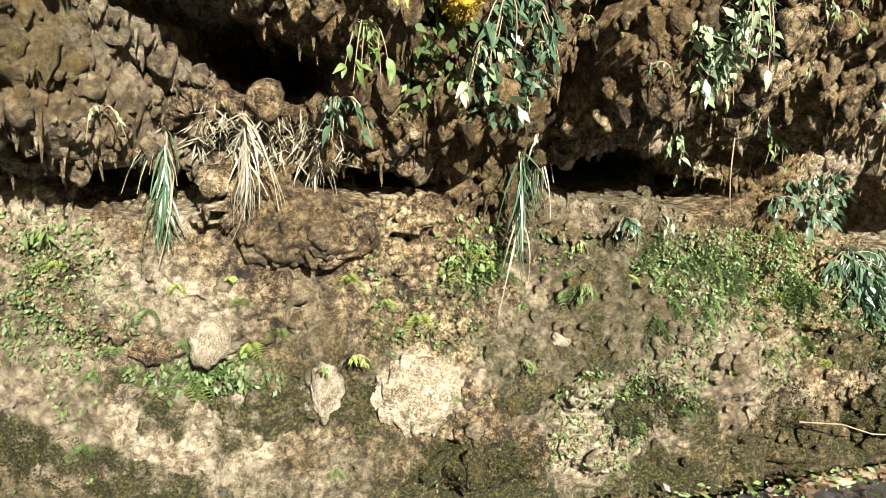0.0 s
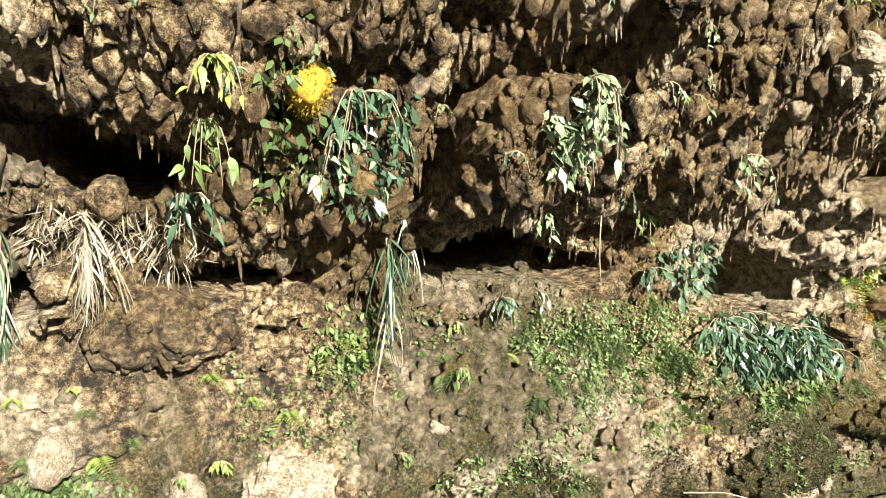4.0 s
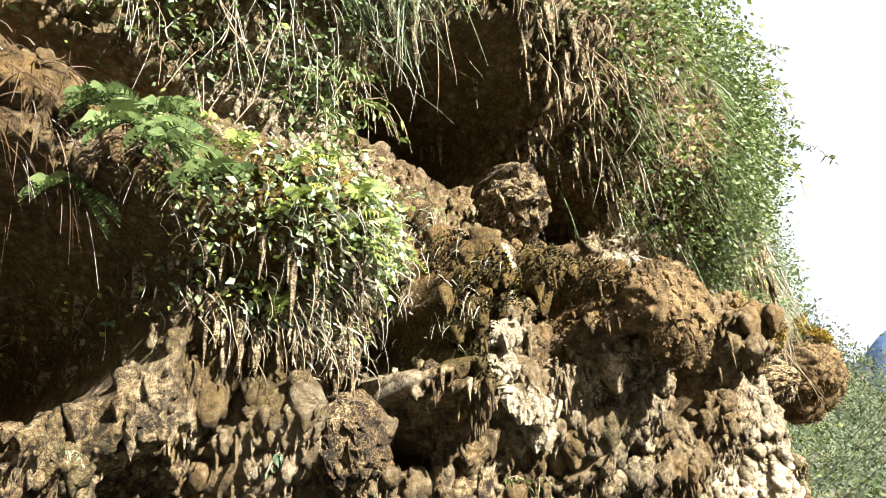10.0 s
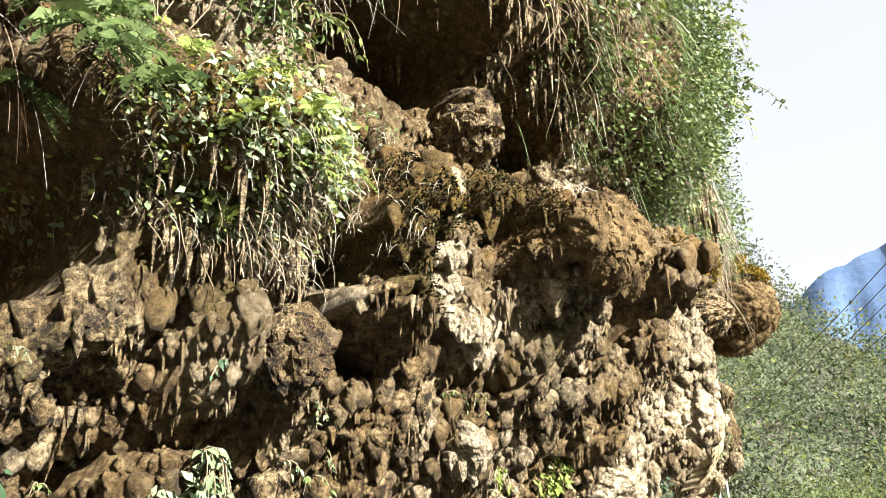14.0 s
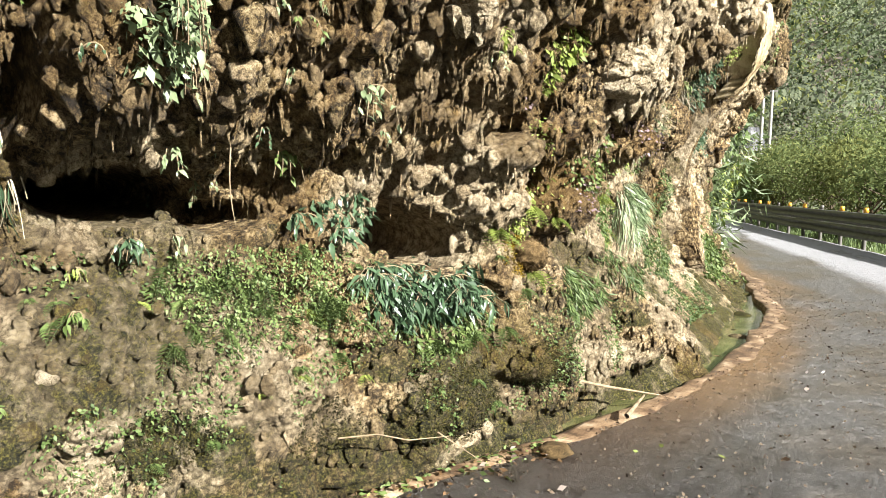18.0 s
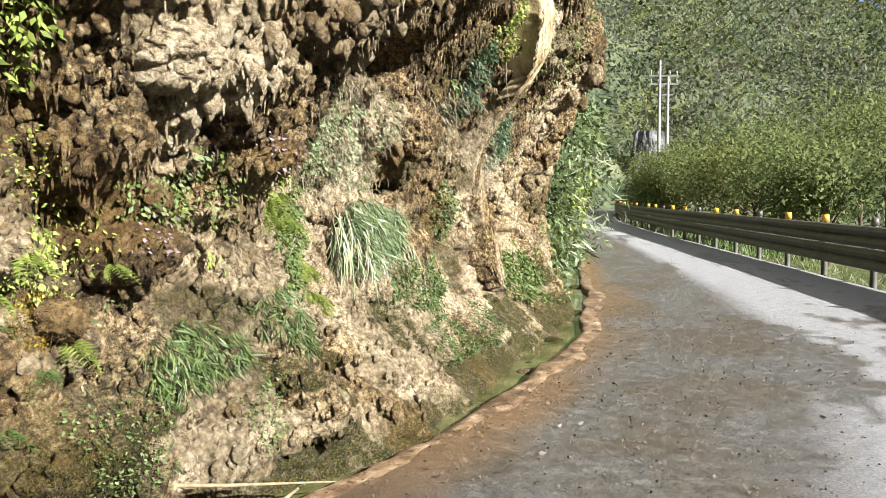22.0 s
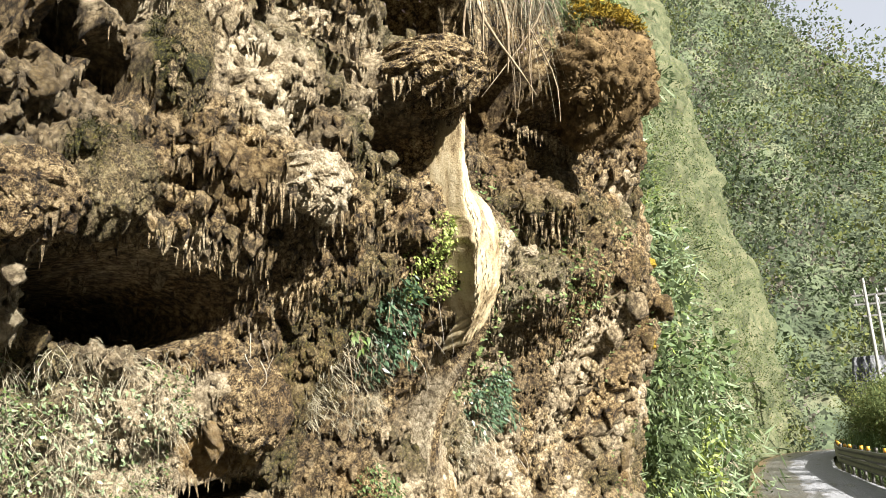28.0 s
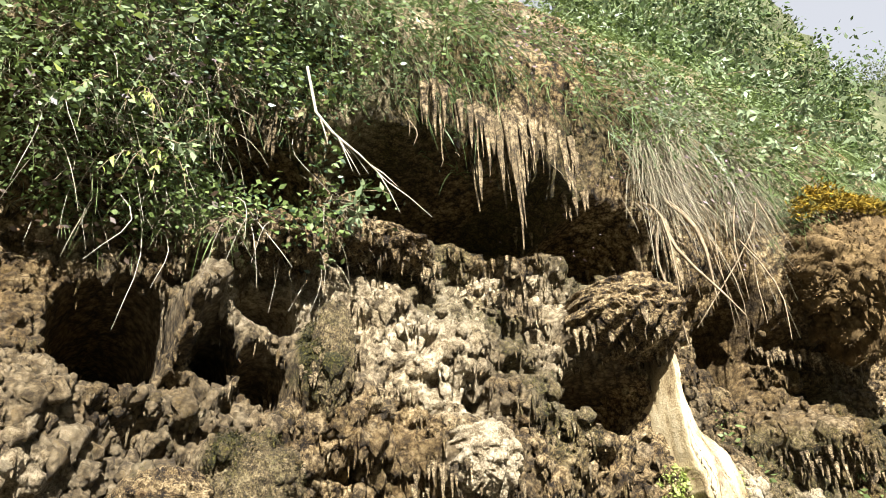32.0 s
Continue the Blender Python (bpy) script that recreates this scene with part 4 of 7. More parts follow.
tagged(mountain, "hazy blue forested mountain far beyond the valley", "mountain", "", "structure")

# ---- overgrown slope that goes on beyond the cliff ----
SLX = [12.0, 13.4, 16, 20, 26, 36, 48, 60, 70]
SLY = [8.6, 9.6, 11.6, 15.0, 20.6, 29.6, 39.8, 48.2, 52.6]
ss, sv = np.meshgrid(np.linspace(0, 1, 260), np.linspace(0, 1, 80))
sx = np.interp(ss ** 1.5, np.linspace(0, 1, 9), SLX)
sy = np.interp(sx, SLX, SLY)
lean = (fbm(sx * 0.25, sv * 5, 4, 111) - 0.5) * 1.2 + (fbm(sx * 0.9, sv * 22, 3, 113) - 0.5) * 0.9
sh = sv * (20 + 0.5 * sx)
lean = lean + 0.9 - 0.5 * fbm(sx * 0.8, sh * 0.8, 3, 115) + 2.6 * (fbm(sx * 0.5, sh * 0.4, 3, 117) - 0.5)
slope = np.stack([sx - 0.70 * (sh * 0.16 + lean), sy + 0.72 * (sh * 0.16 + lean), sh - 0.2], -1)
SLOPE = plain("overgrown slope", [(0.34, (0.035, 0.042, 0.02)), (0.48, (0.085, 0.095, 0.045)), (0.58, (0.14, 0.14, 0.075)), (0.68, (0.21, 0.185, 0.11))], 0.9, 0.95, 1.0, 0.2, detail=9, fine=7)
overgrown = new("overgrown_slope", mesh_from("overgrown_slope", slope.reshape(-1, 3), grid_faces(80, 260), SLOPE))
tagged(overgrown, "steep slope overgrown with grass and shrubs beyond the cliff", "slope", "", "structure")


# ---- growing things: shared leaf, blade and frond meshes ----
def leaf_mesh(name, length, width, bend, material, tip=1.0):
    """A pointed leaf along +x, folded at the midrib and drooping."""
    verts, faces, n = [], [], 5
    for i in range(n + 1):
        t = i / n
        w = width * math.sin(math.pi * t ** (0.75 * tip)) ** 0.9 * 0.5 if 0 < i < n else 0.002
        x, z = length * t, -bend * length * t * t
        verts += [(x, -w, z + 0.25 * w), (x, 0, z), (x, w, z + 0.25 * w)]
    for i in range(n):
        a = 3 * i
        faces += [(a, a + 1, a + 4, a + 3), (a + 1, a + 2, a + 5, a + 4)]
    return mesh_from(name, verts, faces, material)


def frond_mesh(name, length, material, pairs=9):
    """A fern frond along +x: a thin midrib with paired leaflets that shorten towards the tip."""
    pieces = []
    for i in range(pairs * 2):
        t = (i // 2 + 0.6) / (pairs + 0.4)
        side = 1 if i % 2 else -1
        w = length * 0.30 * math.sin(math.pi * min(1.0, 0.25 + 0.8 * t)) ** 0.8
        x, z = length * t, -0.45 * length * t * t
        r = length * 0.045
        pieces.append(([(x - r, 0, z), (x + 0.2 * w, side * 0.55 * w, z - 0.02 * w), (x + 0.35 * w, side * w, z - 0.12 * w), (x + r + 0.1 * w, side * 0.45 * w, z + 0.01)], [(0, 1, 2, 3)]))
    pieces.append(tube([(0, 0, 0), (length * 0.5, 0, -0.11 * length), (length, 0, -0.45 * length)], [0.002, 0.0015, 0.0006], 3))
    return mesh_from(name, *join_quads(pieces), material)


LEAVES = {}
for key, mat_, l, w in (("green", LEAF, 0.075, 0.034), ("blue", BLUE_LEAF, 0.085, 0.034), ("pale", PALE_LEAF, 0.075, 0.034), ("lime", LIME_LEAF, 0.07, 0.026), ("long", BLUE_LEAF, 0.13, 0.026)):
    LEAVES[key] = [leaf_mesh("leaf", l * s, w * s, b, mat_) for s, b in ((0.8, 0.25), (1.0, 0.45), (1.2, 0.7))]
BLADES = {key: [leaf_mesh("blade", l, 0.0085, b, mat_, 0.7) for l, b in ((0.14, 0.35), (0.19, 0.5), (0.25, 0.8))] for key, mat_ in (("green", BLUE_LEAF), ("dry", DRY_LEAF), ("grass", PALE_LEAF))}
FRONDS = {key: [frond_mesh("frond", l, mat_) for l in (0.09, 0.13, 0.18)] for key, mat_ in (("green", FERN_LEAF), ("lime", LIME_LEAF))}


def turned(place, way, roll=0.0, scale=1.0):
    """A pose whose +x runs along way."""
    q = Vector(way).normalized().to_track_quat("X", "Z")
    return Matrix.LocRotScale(place, q @ Euler((roll, 0, 0)).to_quaternion(), (scale,) * 3)


def rand(a, b):
    return random.uniform(a, b)


def leafy_plant(x, z, size, kind, label, count=16, hang=0.8, wide=0.6, name="leafy_plant", group="", out=0.02, scale=1.0):
    """A few stems that grow from a crack, bow out and hang, with leaves along them."""
    scale = 0.82 * scale * min(1.0, 0.3 + size / 0.32)
    base, n = on_cliff(x, z, -0.03)
    side = Vector((-n.y, n.x, 0))
    plant = tagged(new(name), label, "plant", group)
    plant.location = base
    stems, count = [], int(count * 2.5)
    for s in range(max(2, count // 6)):
        a = rand(-wide, wide)
        reach = rand(0.5, 1.0) * size
        pts = []
        for k in range(6):
            t = k / 5
            pts.append(n * (0.05 + out + 0.45 * reach * math.sin(1.7 * t)) + side * (a * reach * t) + Vector((0, 0, reach * (0.28 * math.sin(2.2 * t) - hang * t * t))))
        stems.append(tube(pts, [0.0035, 0.003, 0.0026, 0.002, 0.0016, 0.001], 4))
        for k in range(max(3, count // max(2, count // 6))):
            t = rand(0.2, 1.0)
            i = min(4, int(t * 5))
            p = pts[i].lerp(pts[i + 1], t * 5 - i)
            way = n * rand(0.1, 1.0) + side * rand(-1, 1) + Vector((0, 0, rand(-1.1, 0.15)))
            part("leaf", random.choice(LEAVES[kind]), plant, "", turned(p, way, rand(-0.7, 0.7), scale * rand(0.42, 0.8)))
    part("stem", mesh_from("stem", *join_quads(stems), ROOT), plant)
    return plant


def grass_clump(x, z, length, label, count=26, kind="green", dry=0.2, spread=0.5, name="grass_clump", out=0.02):
    """A tuft whose blades bow out of the cliff and hang down in a sheaf."""
    base, n = on_cliff(x, z, out)
    side = Vector((-n.y, n.x, 0))
    clump = tagged(new(name), label, "grass", "grass clumps on the cliff")
    clump.location = base
    core = [tube([(0, 0, 0.0), n * 0.03 + Vector((0, 0, -0.3 * length)), n * 0.05 + Vector((0, 0, -0.75 * length))], [0.006, 0.005, 0.002], 4)]
    part("stem", mesh_from("stem", *join_quads(core), ROOT), clump)
    for k in range(int(count * 1.8)):
        t = rand(0, 0.7)
        p = n * (0.02 + 0.05 * t) + Vector((0, 0, -t * length))
        way = n * rand(0.1, 0.6) + side * rand(-spread, spread) * 1.2 + Vector((0, 0, rand(-2.0, -0.4 + 0.6 * (t < 0.12))))
        use = BLADES["dry" if random.random() < dry else kind]
        part("blade", random.choice(use), clump, "", turned(p, way, rand(-0.5, 0.5), length / 0.36 * rand(0.7, 1.15)))
    return clump


def fern(x, z, size, label, count=7, kind="green", droop=0.3, out=0.01):
    base, n = on_cliff(x, z, out)
    side = Vector((-n.y, n.x, 0))
    f = tagged(new("fern"), label, "fern", "ferns on the cliff")
    f.location = base
    for k in range(count):
        a = math.pi * (k + rand(0.2, 0.8)) / count
        way = n * rand(0.4, 1.0) + side * math.cos(a) * 1.1 + Vector((0, 0, 0.7 * math.sin(a) - droop * 1.6))
        part("frond", random.choice(FRONDS[kind]), f, "", turned((0, 0, 0), way, rand(-0.4, 0.4), size / 0.14 * rand(0.7, 1.15)))
    return f


# ---- joined growth that nobody could count ----
def cliff_spots(rng, x0, x1, z0, z1, count, keep=None):
    x, z = rng.uniform(x0, x1, count), rng.uniform(z0, z1, count)
    if keep is not None:
        ok = keep(x, z)
        x, z = x[ok], z[ok]
    i = np.clip(np.searchsorted(GX, x), 0, len(GX) - 1)
    j = np.clip(np.searchsorted(GZ, z), 0, len(GZ) - 1)
    n = np.concatenate([normal[i], np.zeros((len(i), 1))], 1)
    return cliff_pts[j, i], n


def tangle(n):
    return np.stack([-n[:, 1], n[:, 0], 0 * n[:, 0]], 1)


def blade_strips(p, way, length, width, droop, rng, segs=4):
    """Tapering blades that start at p along way and fall with their weight; returns verts and quads."""
    k = len(p)
    way = way / np.linalg.norm(way, axis=1, keepdims=True)
    across = np.cross(way, rng.normal(size=(k, 3)))
    across /= np.linalg.norm(across, axis=1, keepdims=True)
    rows = []
    for s in range(segs + 1):
        t = s / segs
        c = p + way * (length * t)[:, None]
        c[:, 2] -= droop * length * t * t
        w = (width * (1 - t) ** 0.7 * 0.5 + 0.0004)[:, None]
        rows += [c - across * w, c + across * w]
    verts = np.stack(rows, 1).reshape(-1, 3)
    m = 2 * (segs + 1)
    q = np.concatenate([np.array([[2 * s, 2 * s + 1, 2 * s + 3, 2 * s + 2]]) for s in range(segs)])
    return verts, (q[None] + m * np.arange(k)[:, None, None]).reshape(-1, 4)


def leaf_bits(p, way, length, width, rng, fold=0.25):
    """One folded pointed leaf of four corners for each place."""
    k = len(p)
    way = way / np.linalg.norm(way, axis=1, keepdims=True)
    across = np.cross(way, rng.normal(size=(k, 3)))
    across /= np.linalg.norm(across, axis=1, keepdims=True)
    up = np.cross(across, way)
    l, w = length[:, None], width[:, None] / 2
    verts = np.stack([p, p + way * l * 0.42 + across * w + up * w * fold, p + way * l, p + way * l * 0.42 - across * w + up * w * fold], 1).reshape(-1, 3)
    return verts, np.arange(4 * k).reshape(-1, 4)


def stuff(name, verts, faces, material, label, category):
    ob = new(name, mesh_from(name, verts, faces, material))
    return tagged(ob, label, category, "", "stuff")


def noise_keep(scale, cut, seed):
    return lambda x, z: fbm(x * scale, z * scale, 3, seed) > cut


def creeping(x0, x1, z0, z1, count, leaf, material, label, seed, cut=0.5, scale=3.0, name="creeping_plants", out=0.02):
    rng = np.random.default_rng(seed)
    p, n = cliff_spots(rng, x0, x1, z0, z1, count, noise_keep(scale, cut, seed))
    p = p + n * rng.uniform(0, out * 2, (len(p), 1)) + rng.normal(0, 0.006, p.shape)
    way = n * rng.uniform(0.2, 1, (len(p), 1)) + tangle(n) * rng.normal(0, 0.8, (len(p), 1))
    way[:, 2] += rng.uniform(-1.0, 0.3, len(p))
    size = leaf * rng.uniform(0.6, 1.4, len(p))
    return stuff(name, *leaf_bits(p, way, size, size * 0.55, rng), material, label, "plants")


def fall_of_grass(x0, x1, z0, z1, count, length, width, material, label, seed, droop=1.1, name="hanging_grass", outward=0.7, cut=0.35, out=0.0, rise=0.3):
    """Tufts of blades that spring from many roots and fall each its own way."""
    rng = np.random.default_rng(seed)
    tufts = max(8, count // 6)
    tp, tn_ = cliff_spots(rng, x0, x1, z0, z1, tufts, noise_keep(1.6, cut, seed))
    pick = rng.integers(0, len(tp), count)
    lean = rng.normal(0, 0.8, (len(tp), 2))[pick]
    size = rng.uniform(0.45, 1.3, len(tp))[pick]
    p, n = tp[pick] + rng.normal(0, 0.018, (count, 3)), tn_[pick]
    p = p + n * out
    way = n * (rng.uniform(0.0, 1.0, (count, 1)) * outward) + tangle(n) * (0.7 * lean[:, :1] + rng.normal(0, 0.6, (count, 1)))
    way[:, 2] += 0.35 * lean[:, 1] + rng.uniform(-0.8, rise + 0.4, count)
    drop = droop * rng.uniform(0.2, 1.3, count)
    l = length * size * rng.uniform(0.5, 1.2, count)
    return stuff(name, *blade_strips(p, way, l, width * rng.uniform(0.6, 1.4, count), drop, rng, 5), material, label, "grass")


def moss_cover(x, z, wide, tall, count, material, label, seed, length=0.016, tilt=0.0, name="moss_patch", out=0.0):
    """Short bristles of moss over an uneven patch of the face."""
    rng = np.random.default_rng(seed)
    u, v = rng.uniform(-1, 1, count), rng.uniform(-1, 1, count)
    r2 = u * u + v * v + 0.9 * (fbm(u * 2.2 + seed, v * 2.2, 4, seed) - 0.5)
    u, v = u[r2 < 0.9], v[r2 < 0.9]
    xx, zz = x + u * wide / 2 + tilt * v * tall / 2, z + v * tall / 2
    i, j = np.clip(np.searchsorted(GX, xx), 0, len(GX) - 1), np.clip(np.searchsorted(GZ, zz), 0, len(GZ) - 1)
    n = np.concatenate([normal[i], np.zeros((len(i), 1))], 1)
    p = cliff_pts[j, i] + rng.normal(0, 0.008, n.shape) + n * (out + rng.uniform(-0.005, 0.012 + 0.5 * out, (len(i), 1)))
    way = n * 0.8 + rng.normal(0, 0.7, n.shape)
    way[:, 2] += 0.1
    l = length * rng.uniform(0.5, 1.5, len(p))
    return stuff(name, *leaf_bits(p, way, l, l * 0.4, rng), material, label, "moss")


def hanging_mass(x, z, wide, tall, count, leaf, material, label, seed, depth=0.10, tilt=0.0, slim=0.5, name="hanging_plants", droop=0.9):
    """A thick uneven mat of small leaves that hangs on the face."""
    rng = np.random.default_rng(seed)
    u, v = rng.uniform(-1, 1, count), rng.uniform(-1, 1, count)
    r2 = u * u + v * v + 1.3 * (fbm(u * 2.6 + seed, v * 1.6, 4, seed) - 0.5)
    u, v, r2 = u[r2 < 0.85], v[r2 < 0.85], r2[r2 < 0.85]
    xx, zz = x + u * wide / 2 + tilt * v * tall / 2, z + v * tall / 2
    i, j = np.clip(np.searchsorted(GX, xx), 0, len(GX) - 1), np.clip(np.searchsorted(GZ, zz), 0, len(GZ) - 1)
    n = np.concatenate([normal[i], np.zeros((len(i), 1))], 1)
    p = cliff_pts[j, i] + rng.normal(0, 0.012, n.shape) + n * (depth * rng.uniform(0, 1, (len(i), 1)) * np.clip(1 - r2, 0.1, 1)[:, None])
    way = n * rng.uniform(0, 0.9, (len(p), 1)) + tangle(n) * rng.normal(0, 0.6, (len(p), 1))
    way[:, 2] -= droop * rng.uniform(0.1, 1.3, len(p))
    l = leaf * rng.uniform(0.5, 1.5, len(p))
    return stuff(name, *leaf_bits(p, way, l, l * slim, rng), material, label, "plants")


def drip_fringe(x0, x1, z, count, length, radius, seed, out=-0.02, rise=0.0, label="fringe of small tan stalactites under a mossy ledge", material=None, jitter=0.05):
    """Small stone drips in a row under a ledge."""
    rng = np.random.default_rng(seed)
    pieces = []
    for k in range(count):
        t = rng.uniform(0, 1)
        p, n = on_cliff(x0 + (x1 - x0) * t, z + rise * t + rng.uniform(-jitter, jitter), out + rng.uniform(-0.03, 0.03))
        l = length * rng.uniform(0.3, 1.2) * (1.6 if rng.uniform() < 0.12 else 1)
        r = radius * rng.uniform(0.5, 1.3)
        pts = [p + Vector((rng.normal(0, 0.15 * r), rng.normal(0, 0.15 * r), 0.03 - l * s)) for s in (0, 0.25, 0.5, 0.75, 1.0)]
        pieces.append(tube(pts, [r * 1.5, r * rng.uniform(0.8, 1.2), r * rng.uniform(0.6, 1.0), r * rng.uniform(0.35, 0.7), r * 0.12], 6))
    return stuff("dripstone_fringe", *join_quads(pieces), material or DRIP, label, "stalactites")


def lump(name, x, z, wide, tall, out, material, label, category="rock", rough=0.12, seed=1, sink=0.35, drip=0.5):
    """A boulder or knob grown onto the cliff: a lobed ball with drips along its lower side."""
    base, n = on_cliff(x, z)
    side = Vector((-n.y, n.x, 0))
    nu, nv = (120, 80) if max(wide, tall) > 0.25 else (72, 50)
    a, b = np.meshgrid(np.linspace(0, 2 * math.pi, nu), np.linspace(-math.pi / 2, math.pi / 2, nv))
    a, b = a[:, :], b[:, :]
    dx, dy, dz = np.cos(b) * np.cos(a), np.cos(b) * np.sin(a), np.sin(b)
    su, sv = dx * wide * 0.5 + seed * 3.7, dz * tall * 0.5 + seed * 1.3
    big = max(wide, tall) / 2
    r = 1 + rough * 2.6 * (fbm(dx * 1.4 + seed, dz * 1.4 + 0.6 * dy, 4, seed) - 0.5) + rough * 1.2 * (fbm(dx * 5 + seed, dz * 5 + 2 * dy, 3, seed + 2) - 0.5)
    r = r + drip * (0.024 / big) * drips(su, sv, 0.085, 0.085, seed + 3) + drip * (0.016 / big) * drips(su, sv, 0.038, 0.042, seed + 4)
    r = r + 0.028 / big * (fbm(su * 34, sv * 30, 3, seed + 5) - 0.5) - drip * 0.016 / big * pits(su, sv, 0.08, seed + 6, 0.35)
    dz = np.where(dz < 0, dz * (0.8 + 0.4 * drips(su, su * 0, 0.06, 0.4, seed + 7)), dz)
    c = base - n * (out * sink)
    pts = np.array(c)[None, None] + np.array(side)[None, None] * (r * dx * wide / 2)[..., None] + np.array(n)[None, None] * (r * dy * out)[..., None] + np.array((0, 0, 1.0))[None, None] * (r * dz * tall / 2)[..., None]
    zero = np.zeros(pts.shape[:2])
    ob = new(name, mesh_from(name, pts.reshape(-1, 3), grid_faces(nv, nu), material, rough < 0.08 or "moss" in name, {"pale": zero, "moss": zero, "brown": zero, "rust": zero}))
    if "moss" in name:
        rng = np.random.default_rng(seed + 900)
        flat_pts = pts.reshape(-1, 3)
        pick = rng.integers(0, len(flat_pts), int(5000 * min(3.0, wide * tall / 0.12) + 600))
        way = flat_pts[pick] - np.array(c)[None]
        way = way / (np.linalg.norm(way, axis=1, keepdims=True) + 1e-6) + rng.normal(0, 0.5, way.shape)
        tuft = rng.uniform(0.006, 0.016, len(pick)) * (1 + (wide > 0.7))
        part("moss_coat", mesh_from("moss_coat", *leaf_bits(flat_pts[pick] + rng.normal(0, 0.004, way.shape), way, tuft, tuft * 0.35, rng), material), ob)
    if material in (TUFA, CHALK, MOSSY) and drip >= 0.6 or name in ("mossy_hood", "moss_crowned_bulge"):
        rng = np.random.default_rng(seed + 950)
        k = int(100 + 2600 * wide * tall)
        d = rng.normal(size=(k, 3))
        d[:, 1] = np.abs(d[:, 1]) * 1.2 - 0.1
        d /= np.linalg.norm(d, axis=1, keepdims=True)
        cc = np.array(c)[None] + d[:, :1] * np.array(side) * wide * 0.47 + d[:, 1:2] * np.array(n) * out * 0.95 + d[:, 2:] * np.array((0, 0, tall * 0.47))
        rad = 0.009 + 0.030 * rng.uniform(0, 1, k) ** 2.2
        cv, cf = crumbs(cc, rad, np.tile((side.x, side.y), (k, 1)), np.tile((n.x, n.y), (k, 1)), 7, 6, rng, 0.45, 0.9, seed + 960)
        zero = np.zeros(len(cv))
        grey_ = np.repeat(np.clip(rng.normal(0.35, 0.3, k), 0, 1), 42)
        part("crumb_crust", mesh_from("crumb_crust", cv, cf, material, False, {"pale": zero, "moss": zero, "brown": grey_ if material is TUFA else zero, "rust": zero}), ob)
    return tagged(ob, label, category)


ORANGE_MOSS = plain("orange-green cushion moss", [(0.34, (0.06, 0.048, 0.007)), (0.48, (0.21, 0.15, 0.018)), (0.6, (0.42, 0.26, 0.025)), (0.7, (0.52, 0.36, 0.05))], 9, 0.95, 1.0, 0.015, fine=140)
DARK_MOSS = plain("dark olive moss", [(0.34, (0.008, 0.008, 0.002)), (0.5, (0.026, 0.024, 0.005)), (0.66, (0.075, 0.065, 0.015))], 10, 0.95, 1.0, 0.012, fine=150)
BROWN_MOSS = plain("brown dead moss", [(0.34, (0.025, 0.017, 0.007)), (0.5, (0.11, 0.072, 0.030)), (0.66, (0.27, 0.185, 0.085))], 14, 0.95, 1.0, 0.02, fine=150)

# rocks, knobs and mounds on the cliff
lump("round_stone", -0.28, 0.74, 0.13, 0.16, 0.10, CHALK, "smooth round cream stone bulging from the cliff", rough=0.03, seed=2, drip=0.1, sink=-0.25)
lump("boulder", -0.45, 0.68, 0.18, 0.13, 0.09, TUFA, "rounded brown boulder beside the cream stone", rough=0.06, seed=3, drip=0.2, sink=0.0)
lump("chalky_mound", 0.37, 0.50, 0.32, 0.24, 0.09, CHALK, "sunlit chalky white mound low on the cliff", seed=4, drip=0.6, sink=0.05)
lump("chalky_lump", 0.06, 0.54, 0.11, 0.20, 0.06, CHALK, "pale chalky lump low on the cliff", seed=5, sink=0.0)
lump("orange_moss_stone", 0.33, 1.82, 0.12, 0.14, 0.09, ORANGE_MOSS, "stone capped with orange-green moss", "moss", 0.06, 10, drip=0.1, sink=-0.2)
lump("brown_moss_cushion", 3.20, 0.97, 0.18, 0.16, 0.11, BROWN_MOSS, "orange-brown moss cushion over a dark hollow", "moss", 0.08, 11, drip=0.1, sink=-0.1)
lump("limestone_boss", 2.30, 2.00, 0.16, 0.20, 0.13, CHALK, "pale dripping limestone knob", seed=12, drip=1.0)
lump("limestone_boss", 3.42, 1.92, 0.30, 0.26, 0.16, CHALK, "large glaring white limestone knob with drips", seed=13, drip=1.0)
lump("limestone_boss", 3.56, 1.68, 0.20, 0.16, 0.13, CHALK, "cream limestone knob below the white one", seed=14, drip=0.8)
lump("mossy_hood", 2.50, 2.77, 0.46, 0.36, 0.12, BROWN_MOSS, "big brown moss-covered boulder with dry twigs on top", "boulder", 0.12, 15, drip=0.8)
lump("brown_boulder", 1.28, 2.20, 0.20, 0.26, 0.12, TUFA, "brown pitted limestone boulder", "boulder", 0.08, 18, drip=0.7)
lump("limestone_pillar", 2.34, 3.48, 0.22, 0.40, 0.22, TUFA, "stout tan limestone pillar in front of the dark cave", "rock", 0.14, 19, sink=-0.4, drip=1.2)
lump("white_dripstone", 6.06, 4.02, 0.26, 0.18, 0.20, CHALK, "glaring white dripstone lip under the cave", "rock", 0.14, 20, drip=1.4)
lump("rock_hood", 6.76, 3.92, 0.66, 0.40, 0.34, TUFA, "brown limestone hood jutting over a hollow", "rock", 0.10, 21, drip=1.4)
lump("limestone_boss", 5.86, 2.94, 0.32, 0.30, 0.14, CHALK, "sunlit cream limestone knob hung with drips", "rock", 0.12, 22, drip=1.4)
lump("mossy_boulder", 4.98, 2.72, 0.40, 0.36, 0.14, MOSSY, "green-stained mossy limestone boulder", "boulder", 0.12, 23, drip=1.0)
